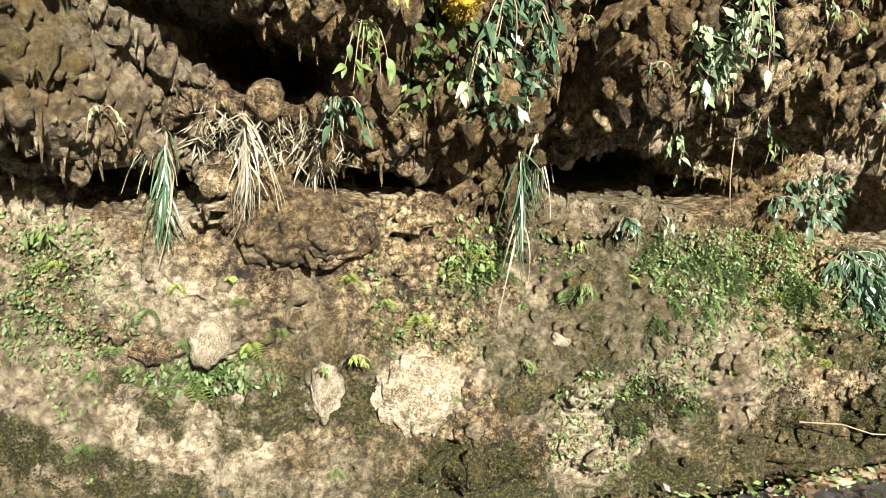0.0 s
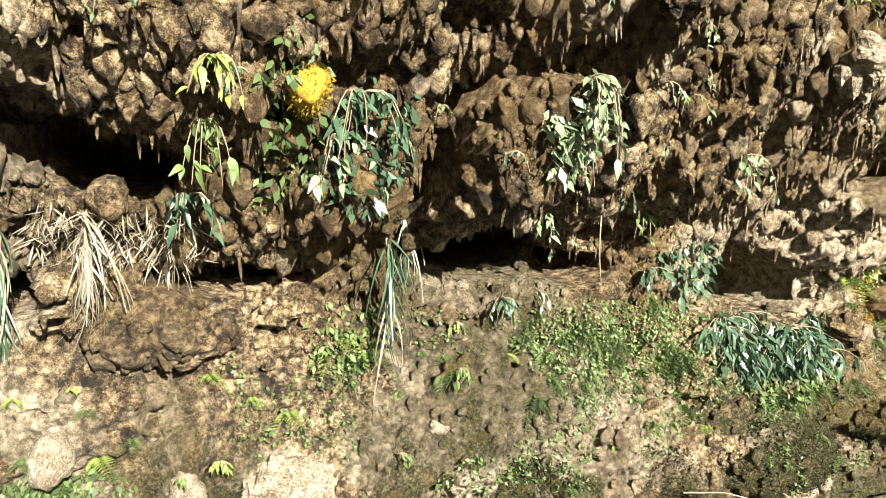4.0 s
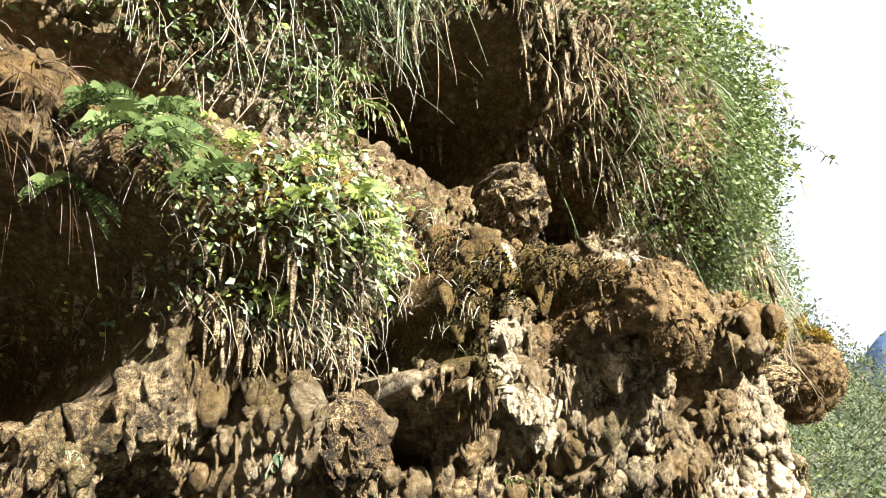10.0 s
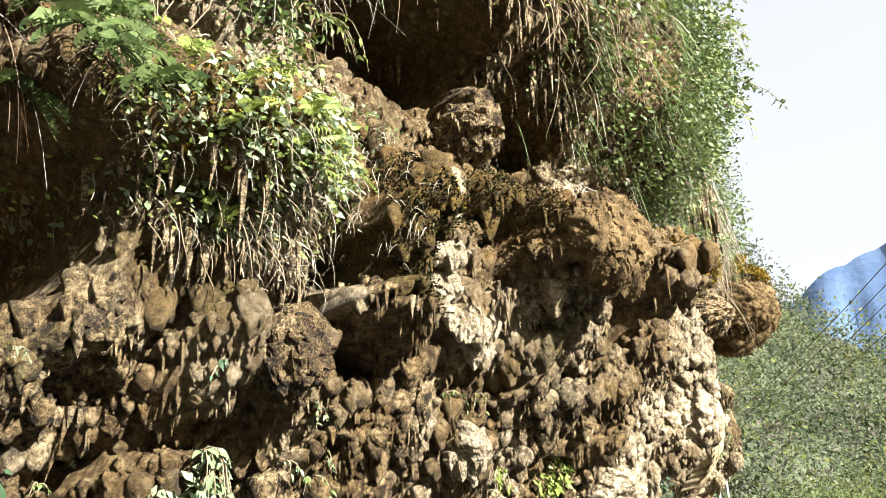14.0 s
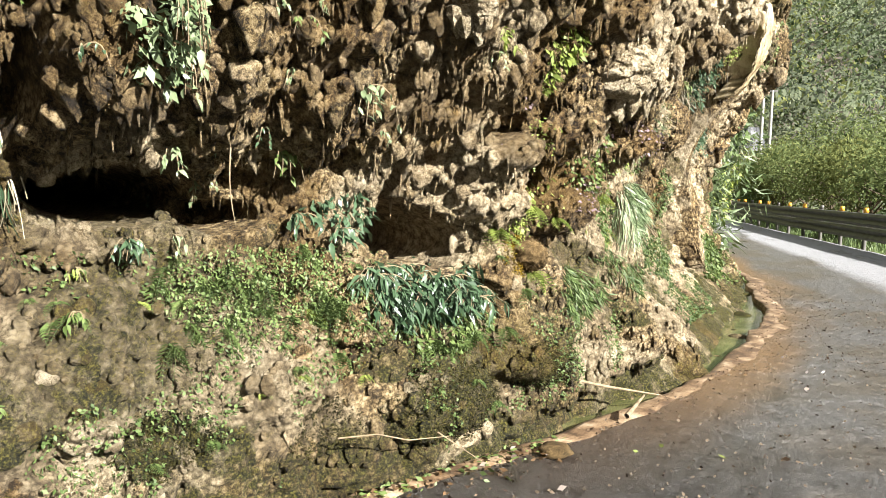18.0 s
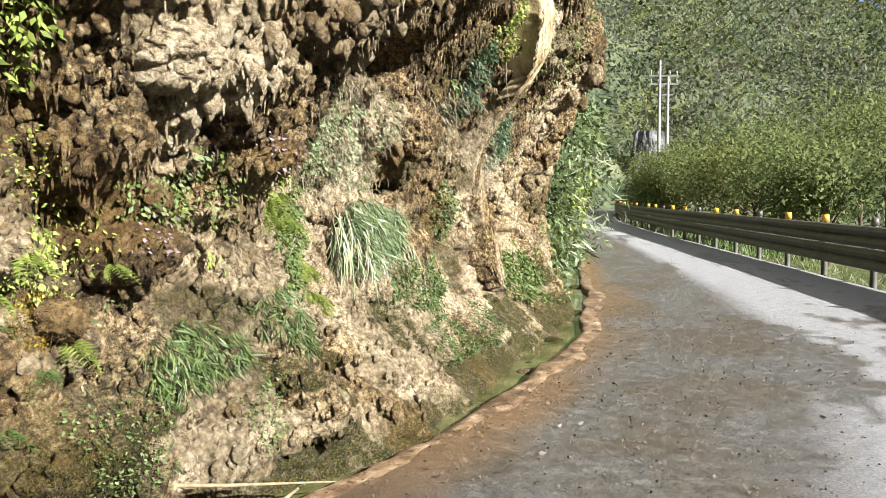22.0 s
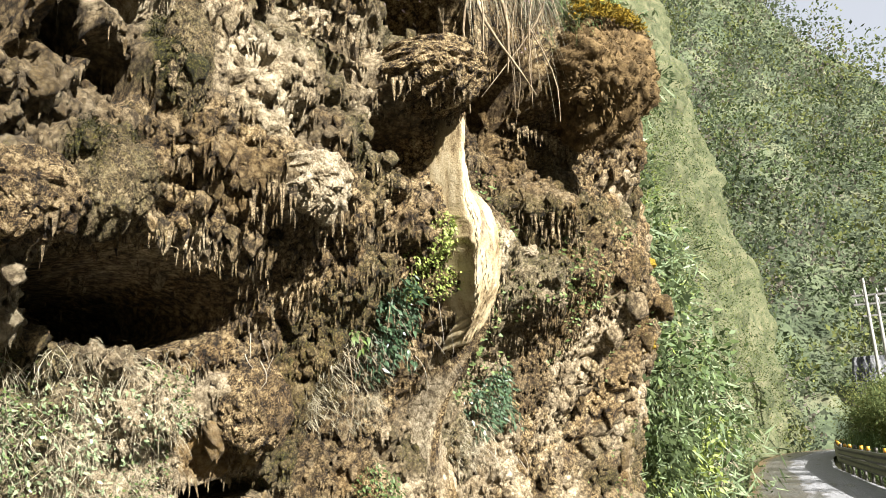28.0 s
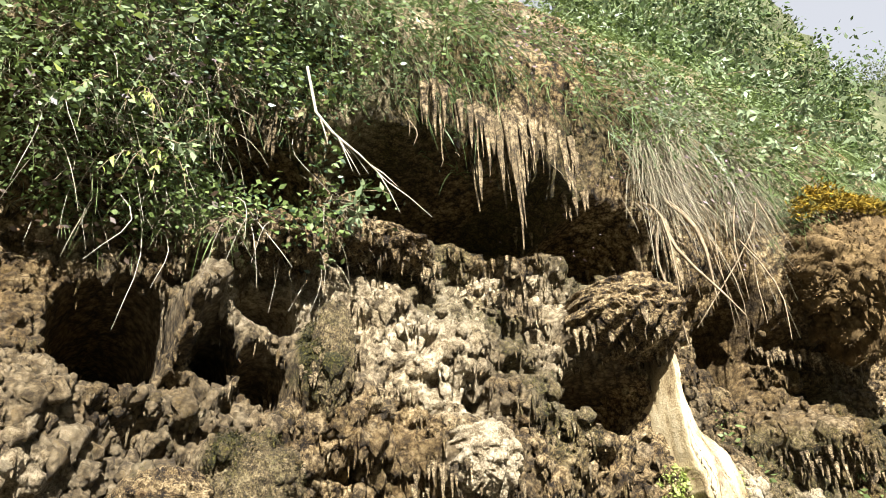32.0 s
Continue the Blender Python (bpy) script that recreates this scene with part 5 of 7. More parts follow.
lump("moss_column", 5.22, 3.32, 0.17, 0.50, 0.12, MOSSY, "narrow olive moss-covered column", "moss", 0.10, 24, drip=0.6)
lump("tan_ledge", 4.93, 3.84, 0.52, 0.20, 0.24, TUFA, "tan dripping ledge below the roots", "rock", 0.14, 25, drip=1.6)
lump("tan_ledge", 5.44, 4.04, 0.54, 0.17, 0.20, TUFA, "brown dripping ledge below the cave", "rock", 0.14, 26, drip=1.6)
lump("moss_crowned_bulge", 8.44, 4.50, 1.0, 0.9, 0.42, BROWN_MOSS, "huge overhanging brown bulge crowned with orange moss", "boulder", 0.24, 27, drip=1.6)
for k, (x, z) in enumerate(((10.9, 3.6), (10.95, 3.1), (11.0, 2.7))):
    lump("orange_moss_cushion", x, z, 0.34, 0.22, 0.3, ORANGE_MOSS, "small orange moss cap on a rock rib", "moss", 0.16, 30 + k)
lump("grey_rock", 6.02, 1.90, 0.42, 0.44, 0.18, TUFA, "pitted grey-tan rock below the cave", "rock", 0.1, 34, drip=0.6)
lump("tan_lump", 4.68, 2.56, 0.40, 0.30, 0.18, TUFA, "tan lump with a fringe of drips", "rock", 0.12, 35, drip=1.4)
lump("pale_stone", 0.90, 0.66, 0.09, 0.06, 0.04, CHALK, "small flat pale stone on the slope", "rock", 0.1, 36, drip=0.0)
lump("pale_stone", 8.10, 3.10, 0.14, 0.13, 0.10, CHALK, "small bright stone on the brown wall", "rock", 0.1, 37, drip=0.2)

moss_cover(1.60, 2.64, 0.34, 0.56, 9000, DARK_MOSS, "olive moss running down the sloping ledge", 181, 0.014, -0.15)
moss_cover(1.72, 2.80, 0.30, 0.30, 3500, ORANGE_MOSS, "orange-green moss at the head of the ledge", 182, 0.014)
moss_cover(3.36, 3.08, 0.34, 0.46, 9000, ORANGE_MOSS, "orange moss covering the knob at the cliff edge", 183, 0.016)
moss_cover(3.17, 0.97, 0.26, 0.22, 3500, ORANGE_MOSS, "orange-brown moss over a hollow", 184, 0.012)
moss_cover(2.44, 2.80, 0.60, 0.60, 14000, BROWN_MOSS, "dead brown moss over the rounded boulder", 185, 0.016)
moss_cover(8.46, 4.92, 1.0, 0.36, 14000, ORANGE_MOSS, "orange moss capping the overhanging bulge", 186, 0.026, out=0.22)
moss_cover(1.27, 0.37, 0.42, 0.26, 5000, DARK_MOSS, "dark olive moss at the cliff foot", 187, 0.012)
moss_cover(0.95, 2.72, 0.7, 0.36, 5000, ORANGE_MOSS, "orange-tipped moss among the bank ferns", 188, 0.014)
moss_cover(2.62, 0.32, 0.76, 0.40, 9000, DARK_MOSS, "broad wet olive moss above the ditch", 192, 0.012)
moss_cover(3.26, 0.42, 0.50, 0.30, 4000, DARK_MOSS, "olive moss on a low hump above the ditch", 193, 0.012)
moss_cover(0.62, 0.22, 0.60, 0.26, 5000, DARK_MOSS, "low dark green moss beside the road", 194, 0.011)
moss_cover(-0.75, 0.26, 0.60, 0.24, 4500, DARK_MOSS, "dark moss at the foot of the cliff", 195, 0.011)
moss_cover(1.98, 0.30, 0.44, 0.26, 4000, DARK_MOSS, "dark wet moss low on the slope", 196, 0.011)
moss_cover(1.02, 1.62, 0.36, 0.46, 5000, BROWN_MOSS, "brown and gold moss on the flat slab", 197, 0.010)
moss_cover(2.05, 2.86, 0.4, 0.3, 4000, DARK_MOSS, "olive moss between the pale ridges", 189, 0.014)
moss_cover(5.22, 3.32, 0.20, 0.56, 4000, DARK_MOSS, "olive moss on the narrow column", 190, 0.012)
moss_cover(4.98, 2.78, 0.40, 0.36, 4000, DARK_MOSS, "green moss on the limestone boulder", 191, 0.012)

for k, (x, z, w, h) in enumerate(((1.90, 2.92, 0.16, 0.12), (1.86, 2.78, 0.15, 0.12), (1.90, 2.64, 0.18, 0.13), (1.94, 2.52, 0.16, 0.11), (2.06, 2.42, 0.30, 0.15), (2.22, 2.36, 0.2, 0.12), (3.62, 2.4, 0.26, 0.2), (3.2, 2.3, 0.2, 0.2))):
    lump("limestone_step", x, z, 0.85 * w, 0.8 * h, 0.05, CHALK, "sunlit cream limestone step between the mossy humps", "rock", 0.14, 60 + k, drip=0.6)

# flowstone that runs down below the hood
FLOW = plain("smooth cream flowstone", [(0.38, (0.15, 0.095, 0.04)), (0.48, (0.38, 0.29, 0.15)), (0.6, (0.52, 0.43, 0.26))], 7, 0.6, 0.8, 0.02, stretch=(1.6, 1.6, 0.55), fine=90)
i0, i1, j0, j1 = np.searchsorted(GX, 6.8), np.searchsorted(GX, 8.3), np.searchsorted(GZ, 0.0), np.searchsorted(GZ, 4.1)
skin = out[j0:j1, i0:i1].copy()
for axis, reach in ((0, 12), (1, 10)):
    skin = np.max([np.roll(skin, k, axis) for k in range(-reach, reach + 1, 2)], axis=0)
for axis, reach in ((0, 16), (1, 12), (0, 12)):
    skin = np.mean([np.roll(skin, k, axis) for k in range(-reach, reach + 1, 2)], axis=0)


def flow_sheet(name, us, zs, halves, material, label, seed, thick=0.035):
    """Stone that has run down the face in a rippled tongue and ends in drips."""
    fu, fw = np.meshgrid(np.linspace(-1, 1, 70), np.linspace(0, 1, 170))
    low_edge = 1.0 - 0.10 * fu ** 2 - 0.08 * vnoise(fu * 9 + 4, fu * 0, seed) - 0.05 * vnoise(fu * 23, fu * 0, seed + 1)
    z = zs[0] + (zs[1] - zs[0]) * fw * low_edge
    half = np.interp(fw, np.linspace(0, 1, len(halves)), halves) * (0.85 + 0.3 * fbm(fw * 7, np.sign(fu) * 3.0, 3, seed + 2))
    u = np.interp(fw, np.linspace(0, 1, len(us)), us) + fu * half + 0.03 * (fbm(fw * 5, fw * 0, 2, seed + 3) - 0.5) * 0.3
    i, j = np.clip(np.searchsorted(GX, u), i0, i1 - 1), np.clip(np.searchsorted(GZ, z), j0, j1 - 1)
    o = skin[j - j0, i - i0]
    o = o - 0.03 + thick * np.sqrt(np.clip(1 - fu ** 2, 0, 1)) + 0.09 * (fbm(u * 16 + 9, z * 3.5, 5, seed + 4) - 0.5) + 0.010 * drips(u, z, 0.05, 0.25, seed + 5)
    o = o - 0.30 * smooth(0.93, 1.0, np.abs(fu)) - 0.15 * smooth(0.98, 1.0, fw)
    p = np.stack([u + o * normal[i, 0], base_y[i] + o * normal[i, 1], z], -1)
    zero = np.zeros(p.shape[:2])
    return tagged(new(name, mesh_from(name, p.reshape(-1, 3), grid_faces(170, 70), material, material is FLOW, {"pale": 0.6 * smooth(0.45, 0.6, fbm(u * 12, z * 1.2, 3, seed + 8)), "moss": zero, "brown": 0.3 * smooth(0.5, 0.65, fbm(u * 9, z * 4, 3, seed + 9)), "rust": 0.3 * smooth(0.5, 0.6, fbm(u * 6, z * 3, 3, seed + 10))})), label, "flowstone")


flow_sheet("flowstone", [7.05, 7.10, 7.12, 7.22, 7.36], (4.30, 2.2), [0.03, 0.045, 0.08, 0.13, 0.07], FLOW, "long cream-white flowstone streak ending in drips", 401)
flow_sheet("stained_runnel", [7.40, 7.50, 7.62, 7.74], (2.45, 0.4), [0.04, 0.07, 0.09, 0.12], TUFA, "tan and rust stained stone runnel down the wall", 421)

# drips under the ledges
for i, (x0, x1, z, cnt, l, r, o) in enumerate((
        (0.80, 1.20, 1.36, 40, 0.035, 0.007, 0.0), (0.95, 1.6, 1.32, 50, 0.04, 0.007, -0.03), (-0.9, 0.3, 1.32, 70, 0.035, 0.007, 0.0), (0.42, 1.30, 2.44, 130, 0.11, 0.012, 0.0),
        (0.55, 1.25, 2.58, 70, 0.13, 0.012, 0.0), (1.40, 1.80, 2.30, 50, 0.05, 0.008, 0.02), (0.2, 0.9, 1.98, 60, 0.05, 0.010, 0.0), (2.1, 2.7, 2.52, 60, 0.06, 0.009, 0.0),
        (1.55, 2.4, 4.02, 90, 0.22, 0.016, 0.10), (2.4, 2.8, 3.85, 50, 0.14, 0.014, 0.05), (2.6, 3.1, 3.9, 30, 0.18, 0.014, 0.05), (3.2, 4.0, 1.78, 60, 0.05, 0.01, 0.0))):
    drip_fringe(x0, x1, z, cnt, l, r, 200 + i, o)
for i, (x0, x1, z, cnt, l, r, o) in enumerate((
        (4.6, 6.1, 2.58, 130, 0.06, 0.010, 0.0), (4.6, 5.25, 3.76, 70, 0.09, 0.012, 0.12), (5.15, 5.75, 3.97, 70, 0.09, 0.011, 0.12), (5.6, 6.1, 2.82, 50, 0.10, 0.011, 0.10),
        (6.4, 7.1, 3.74, 70, 0.08, 0.012, 0.18), (5.4, 6.7, 4.62, 120, 0.20, 0.014, 0.05), (4.6, 5.3, 4.55, 60, 0.22, 0.016, 0.05), (4.45, 4.9, 2.42, 50, 0.09, 0.011, 0.10),
        (7.9, 8.9, 4.05, 90, 0.10, 0.014, 0.20), (7.9, 8.7, 3.26, 60, 0.09, 0.014, 0.08), (7.4, 7.7, 2.6, 30, 0.14, 0.015, 0.0), (5.9, 6.3, 3.92, 30, 0.09, 0.012, 0.14), (4.8, 6.6, 3.2, 90, 0.06, 0.012, 0.0), (6.9, 7.2, 4.6, 30, 0.35, 0.02, 0.05))):
    drip_fringe(x0, x1, z, cnt, l, r, 240 + i, o)

drip_fringe(2.00, 2.50, 4.20, 22, 0.24, 0.016, 231, 0.10, jitter=0.10)
drip_fringe(2.50, 2.72, 4.05, 12, 0.18, 0.014, 232, 0.08, jitter=0.10)
drip_fringe(5.5, 6.4, 4.86, 70, 0.34, 0.016, 271, 0.14)
drip_fringe(5.84, 6.00, 4.80, 16, 0.5, 0.022, 272, 0.20)

# plants on the first stretch
grass_clump(-0.42, 1.40, 0.38, "blue-green bamboo grass clump hanging from a ledge", 34)
grass_clump(0.20, 1.22, 0.46, "long bamboo grass clump hanging down the slope", 36, dry=0.3, spread=0.35)
grass_clump(0.70, 1.36, 0.36, "bamboo grass clump hanging under the overhang", 34)
grass_clump(0.82, 1.50, 0.32, "bamboo grass clump with dry blades in a crack", 26, dry=0.45, spread=0.35)
grass_clump(-0.18, 1.46, 0.30, "dry straw-coloured grass tuft over a rounded rock", 40, "dry", 0.9, 0.9)
grass_clump(0.02, 1.50, 0.30, "bleached dry grass tuft on the ledge", 34, "dry", 0.85, 0.9)
grass_clump(-0.20, 1.34, 0.26, "green and dry grass tuft beside a rounded rock", 18, "grass", 0.4, 0.5)
for x, z, s, kind, c, hang, lab in (
        (0.46, 1.68, 0.24, "pale", 18, 0.9, "pale-leaved creeper hanging on the brown rock"), (0.10, 1.72, 0.24, "green", 18, 0.9, "green creeper climbing beside the dark hollow"),
        (0.07, 1.50, 0.22, "blue", 16, 0.8, "blue-green creeper under the ledge"), (1.04, 1.86, 0.34, "pale", 26, 1.0, "large pale-leaved shrub hanging over a mossy slab"),
        (1.24, 1.72, 0.24, "pale", 16, 1.0, "pale drooping leaves below the shrub"), (0.46, 1.80, 0.26, "blue", 22, 0.9, "grey-green leafy plant beside an orange moss stone"),
        (0.12, 1.86, 0.22, "lime", 16, 0.7, "yellow-green leafy sprig in the hollow"), (1.34, 1.42, 0.14, "pale", 10, 1.0, "pale sprig hanging under the slab"),
        (2.48, 1.92, 0.18, "lime", 14, 0.8, "yellow-green sprig on a pale rock"), (1.90, 1.66, 0.20, "pale", 12, 1.0, "pale drooping creeper on the rock"),
        (1.78, 1.42, 0.18, "green", 12, 0.8, "small leafy plant under a ledge"), (2.47, 1.28, 0.22, "lime", 16, 1.0, "bright yellow-green sprig in front of a dark hollow"),
        (1.90, 1.16, 0.22, "blue", 14, 0.5, "blue-green creeper across the rock"), (2.12, 1.10, 0.24, "blue", 18, 0.4, "grey-green creeper with broad leaves"),
        (1.22, 1.08, 0.20, "blue", 18, 0.5, "dark leafy plant below the hollow"), (1.40, 1.10, 0.12, "pale", 8, 1.0, "pale leaf sprig at the hollow's edge"),
        (-0.86, 1.28, 0.20, "green", 14, 0.7, "leafy creeper under the overhang"), (-0.95, 1.36, 0.12, "pale", 8, 0.6, "pale sprig beside the jutting boulder"),
        (-1.45, 1.60, 0.24, "green", 14, 1.0, "leafy creeper hanging from the jutting boulder"), (-0.78, 1.04, 0.16, "green", 10, 0.6, "small green plant on the slope"),
        (-0.22, 0.94, 0.07, "lime", 8, 0.2, "bright green sprig in a crack"), (0.15, 0.66, 0.12, "lime", 14, 0.3, "small bushy plant on the chalk slope"), (0.05, 0.64, 0.08, "green", 8, 0.3, "small green plant on the chalk slope"),
        (0.70, 0.62, 0.08, "green", 6, 0.6, "small broad-leaved plant on the slope"), (1.06, 0.98, 0.14, "lime", 12, 0.6, "yellowing leafy plant over a crack"), (1.0, 0.86, 0.12, "green", 10, 0.7, "small leafy plant on the slope"),
        (1.55, 1.30, 0.14, "pale", 8, 1.0, "pale sprig hanging from the rock"), (2.75, 1.06, 0.10, "lime", 6, 0.9, "lime sprig hanging over the hollow")):
    leafy_plant(x, z, s, kind, lab, c, hang)
for k in range(13):
    leafy_plant(2.24 + 0.058 * k + rand(-0.03, 0.03), 0.92 - 0.012 * k + rand(-0.06, 0.06), 0.20, "long", "dark blue-green long-leaved plant in a thick row", 22, rand(0.3, 0.8), 1.3, "long_leaved_plant", "row of long-leaved plants")
for k in range(44):
    fern(rand(1.3, 2.25), rand(0.70, 1.06), rand(0.09, 0.14), "hanging green maidenhair fern on the wet slope", 6, "green", 0.8)
for x, z, s, kind in ((-0.15, 0.66, 0.11, "green"), (-0.26, 0.62, 0.12, "green"), (-0.36, 0.60, 0.10, "green"), (0.58, 1.00, 0.12, "lime"), (0.66, 0.94, 0.13, "green"), (0.72, 1.04, 0.10, "lime"), (-1.0, 0.9, 0.1, "green"),
                      (3.24, 0.88, 0.14, "lime"), (3.12, 0.80, 0.10, "green"), (3.00, 0.62, 0.12, "green"), (1.95, 0.78, 0.10, "lime"), (2.05, 0.60, 0.08, "green"), (3.36, 1.16, 0.10, "lime"), (3.05, 1.22, 0.12, "lime"), (2.95, 1.12, 0.12, "lime"), (2.55, 0.6, 0.12, "green"), (2.8, 0.62, 0.13, "green")):
    fern(x, z, s, "yellow-green fern on the damp rock" if kind == "lime" else "green fern on the damp rock", 7, kind, 0.5)

for k in range(34):
    x, z = rand(-1.5, 2.5), rand(1.1, 2.2)
    leafy_plant(x, z, rand(0.09, 0.18), random.choice(("pale", "pale", "green", "lime", "blue")), "small leafy sprig rooted in a crack of the rock", 7, rand(0.6, 1.0), 0.7, "leafy_sprig", "leafy sprigs on the rock", scale=0.62)
for k in range(46):
    fern(rand(-1.4, 3.4), rand(0.25, 1.0), rand(0.05, 0.09), "small green fern on the lower slope", 5, random.choice(("green", "green", "lime")), 0.4)

# plants on the second stretch
for x, z, l, c, dry in ((3.62, 0.74, 0.20, 22, 0.1), (3.84, 0.72, 0.16, 16, 0.1), (4.24, 0.84, 0.24, 30, 0.25), (4.40, 0.84, 0.22, 24, 0.35), (4.62, 0.90, 0.20, 22, 0.15), (3.3, 0.70, 0.22, 18, 0.1)):
    grass_clump(x, z, l, "tuft of drooping grass on the mossy slope", c, "grass", dry, 0.7)
for k in range(19):
    grass_clump(5.22 + 0.072 * k + rand(-0.03, 0.03), 1.36 - 0.02 * k + rand(-0.05, 0.05), rand(0.36, 0.48), "pale green hanging grass in a thick curtain", 16, "grass", 0.45, 0.4, "hanging_grass_clump")
for k in range(36):
    t = rand(0, 1)
    fern(4.52 + 0.6 * t + rand(-0.08, 0.08), 1.50 - 0.75 * t + rand(-0.08, 0.08), rand(0.09, 0.14), "bright lime-green fern trailing down the rock", 7, "lime", 0.5)
for x, z, s, kind, c, hang, lab in (
        (4.26, 1.50, 0.18, "lime", 14, 0.7, "yellow-green leafy tuft below the bulge"), (3.96, 1.16, 0.16, "lime", 12, 0.9, "lime leafy sprig on the brown slope"), (6.92, 2.52, 0.34, "blue", 28, 0.8, "dark blue-green shrub hanging beside the flowstone"),
        (7.08, 2.30, 0.30, "blue", 24, 0.9, "blue-green hanging shrub with dry stems"), (6.75, 2.36, 0.24, "green", 18, 0.8, "green hanging shrub on the grey rock"), (8.55, 1.90, 0.32, "blue", 22, 0.7, "grey-green shrub on the far rock"),
        (5.7, 2.22, 0.14, "green", 10, 0.5, "small plant on the ledge of the cave"), (6.95, 3.02, 0.12, "lime", 8, 0.4, "yellow-green sprig beside the hood"), (6.7, 0.95, 0.2, "green", 14, 0.6, "green leafy plant on the wall"), (7.2, 1.1, 0.2, "green", 12, 0.6, "leafy plant beside the stained column"),
        (8.3, 0.75, 0.3, "green", 18, 0.5, "green shrub at the foot of the column"), (9.0, 0.7, 0.3, "green", 18, 0.5, "green shrub at the cliff foot"), (10.2, 0.4, 0.4, "green", 22, 0.4, "dark green shrub at the ditch")):
    leafy_plant(x, z, s, kind, lab, c, hang)
creeping(6.0, 7.3, 0.15, 0.75, 5000, 0.022, FERN_LEAF, "dense green creeping plants above the ditch", 301, 0.42)
fall_of_grass(4.8, 5.75, 1.45, 2.15, 2200, 0.09, 0.003, DRY_LEAF, "tangled dry grey creepers below the cave", 302, 0.9, "dry_creepers", cut=0.3)
creeping(4.8, 5.7, 1.45, 2.1, 2200, 0.018, FERN_LEAF, "grey-green creepers below the cave", 303, 0.48, out=0.05)
creeping(7.0, 7.3, 2.6, 3.1, 1200, 0.02, LIME_LEAF, "lime moss and leaves beside the flowstone", 304, 0.4)
creeping(-1.4, 2.6, 0.12, 1.05, 15000, 0.018, FERN_LEAF, "tiny green creeping plants on the lower slope", 305, 0.55, 2.6, out=0.015)
creeping(-2.2, -0.6, 0.2, 1.1, 6000, 0.018, FERN_LEAF, "green creeping plants at the cliff's end", 306, 0.48, 2.2, out=0.02)
creeping(2.4, 4.2, 0.2, 1.0, 7000, 0.018, FERN_LEAF, "green creeping plants above the ditch", 307, 0.52, 2.4)
creeping(2.9, 4.6, 1.3, 1.75, 3500, 0.018, LIME_LEAF, "yellow-green creepers on the brown rock", 308, 0.54, 2.6)
creeping(2.8, 4.4, 1.2, 1.7, 2500, 0.020, PURPLE_LEAF, "faded mauve dry plants on the brown rock", 309, 0.55, 2.6)
creeping(7.5, 11.4, 0.2, 3.6, 9000, 0.04, FERN_LEAF, "patches of small plants on the far rock", 310, 0.57, 1.6)

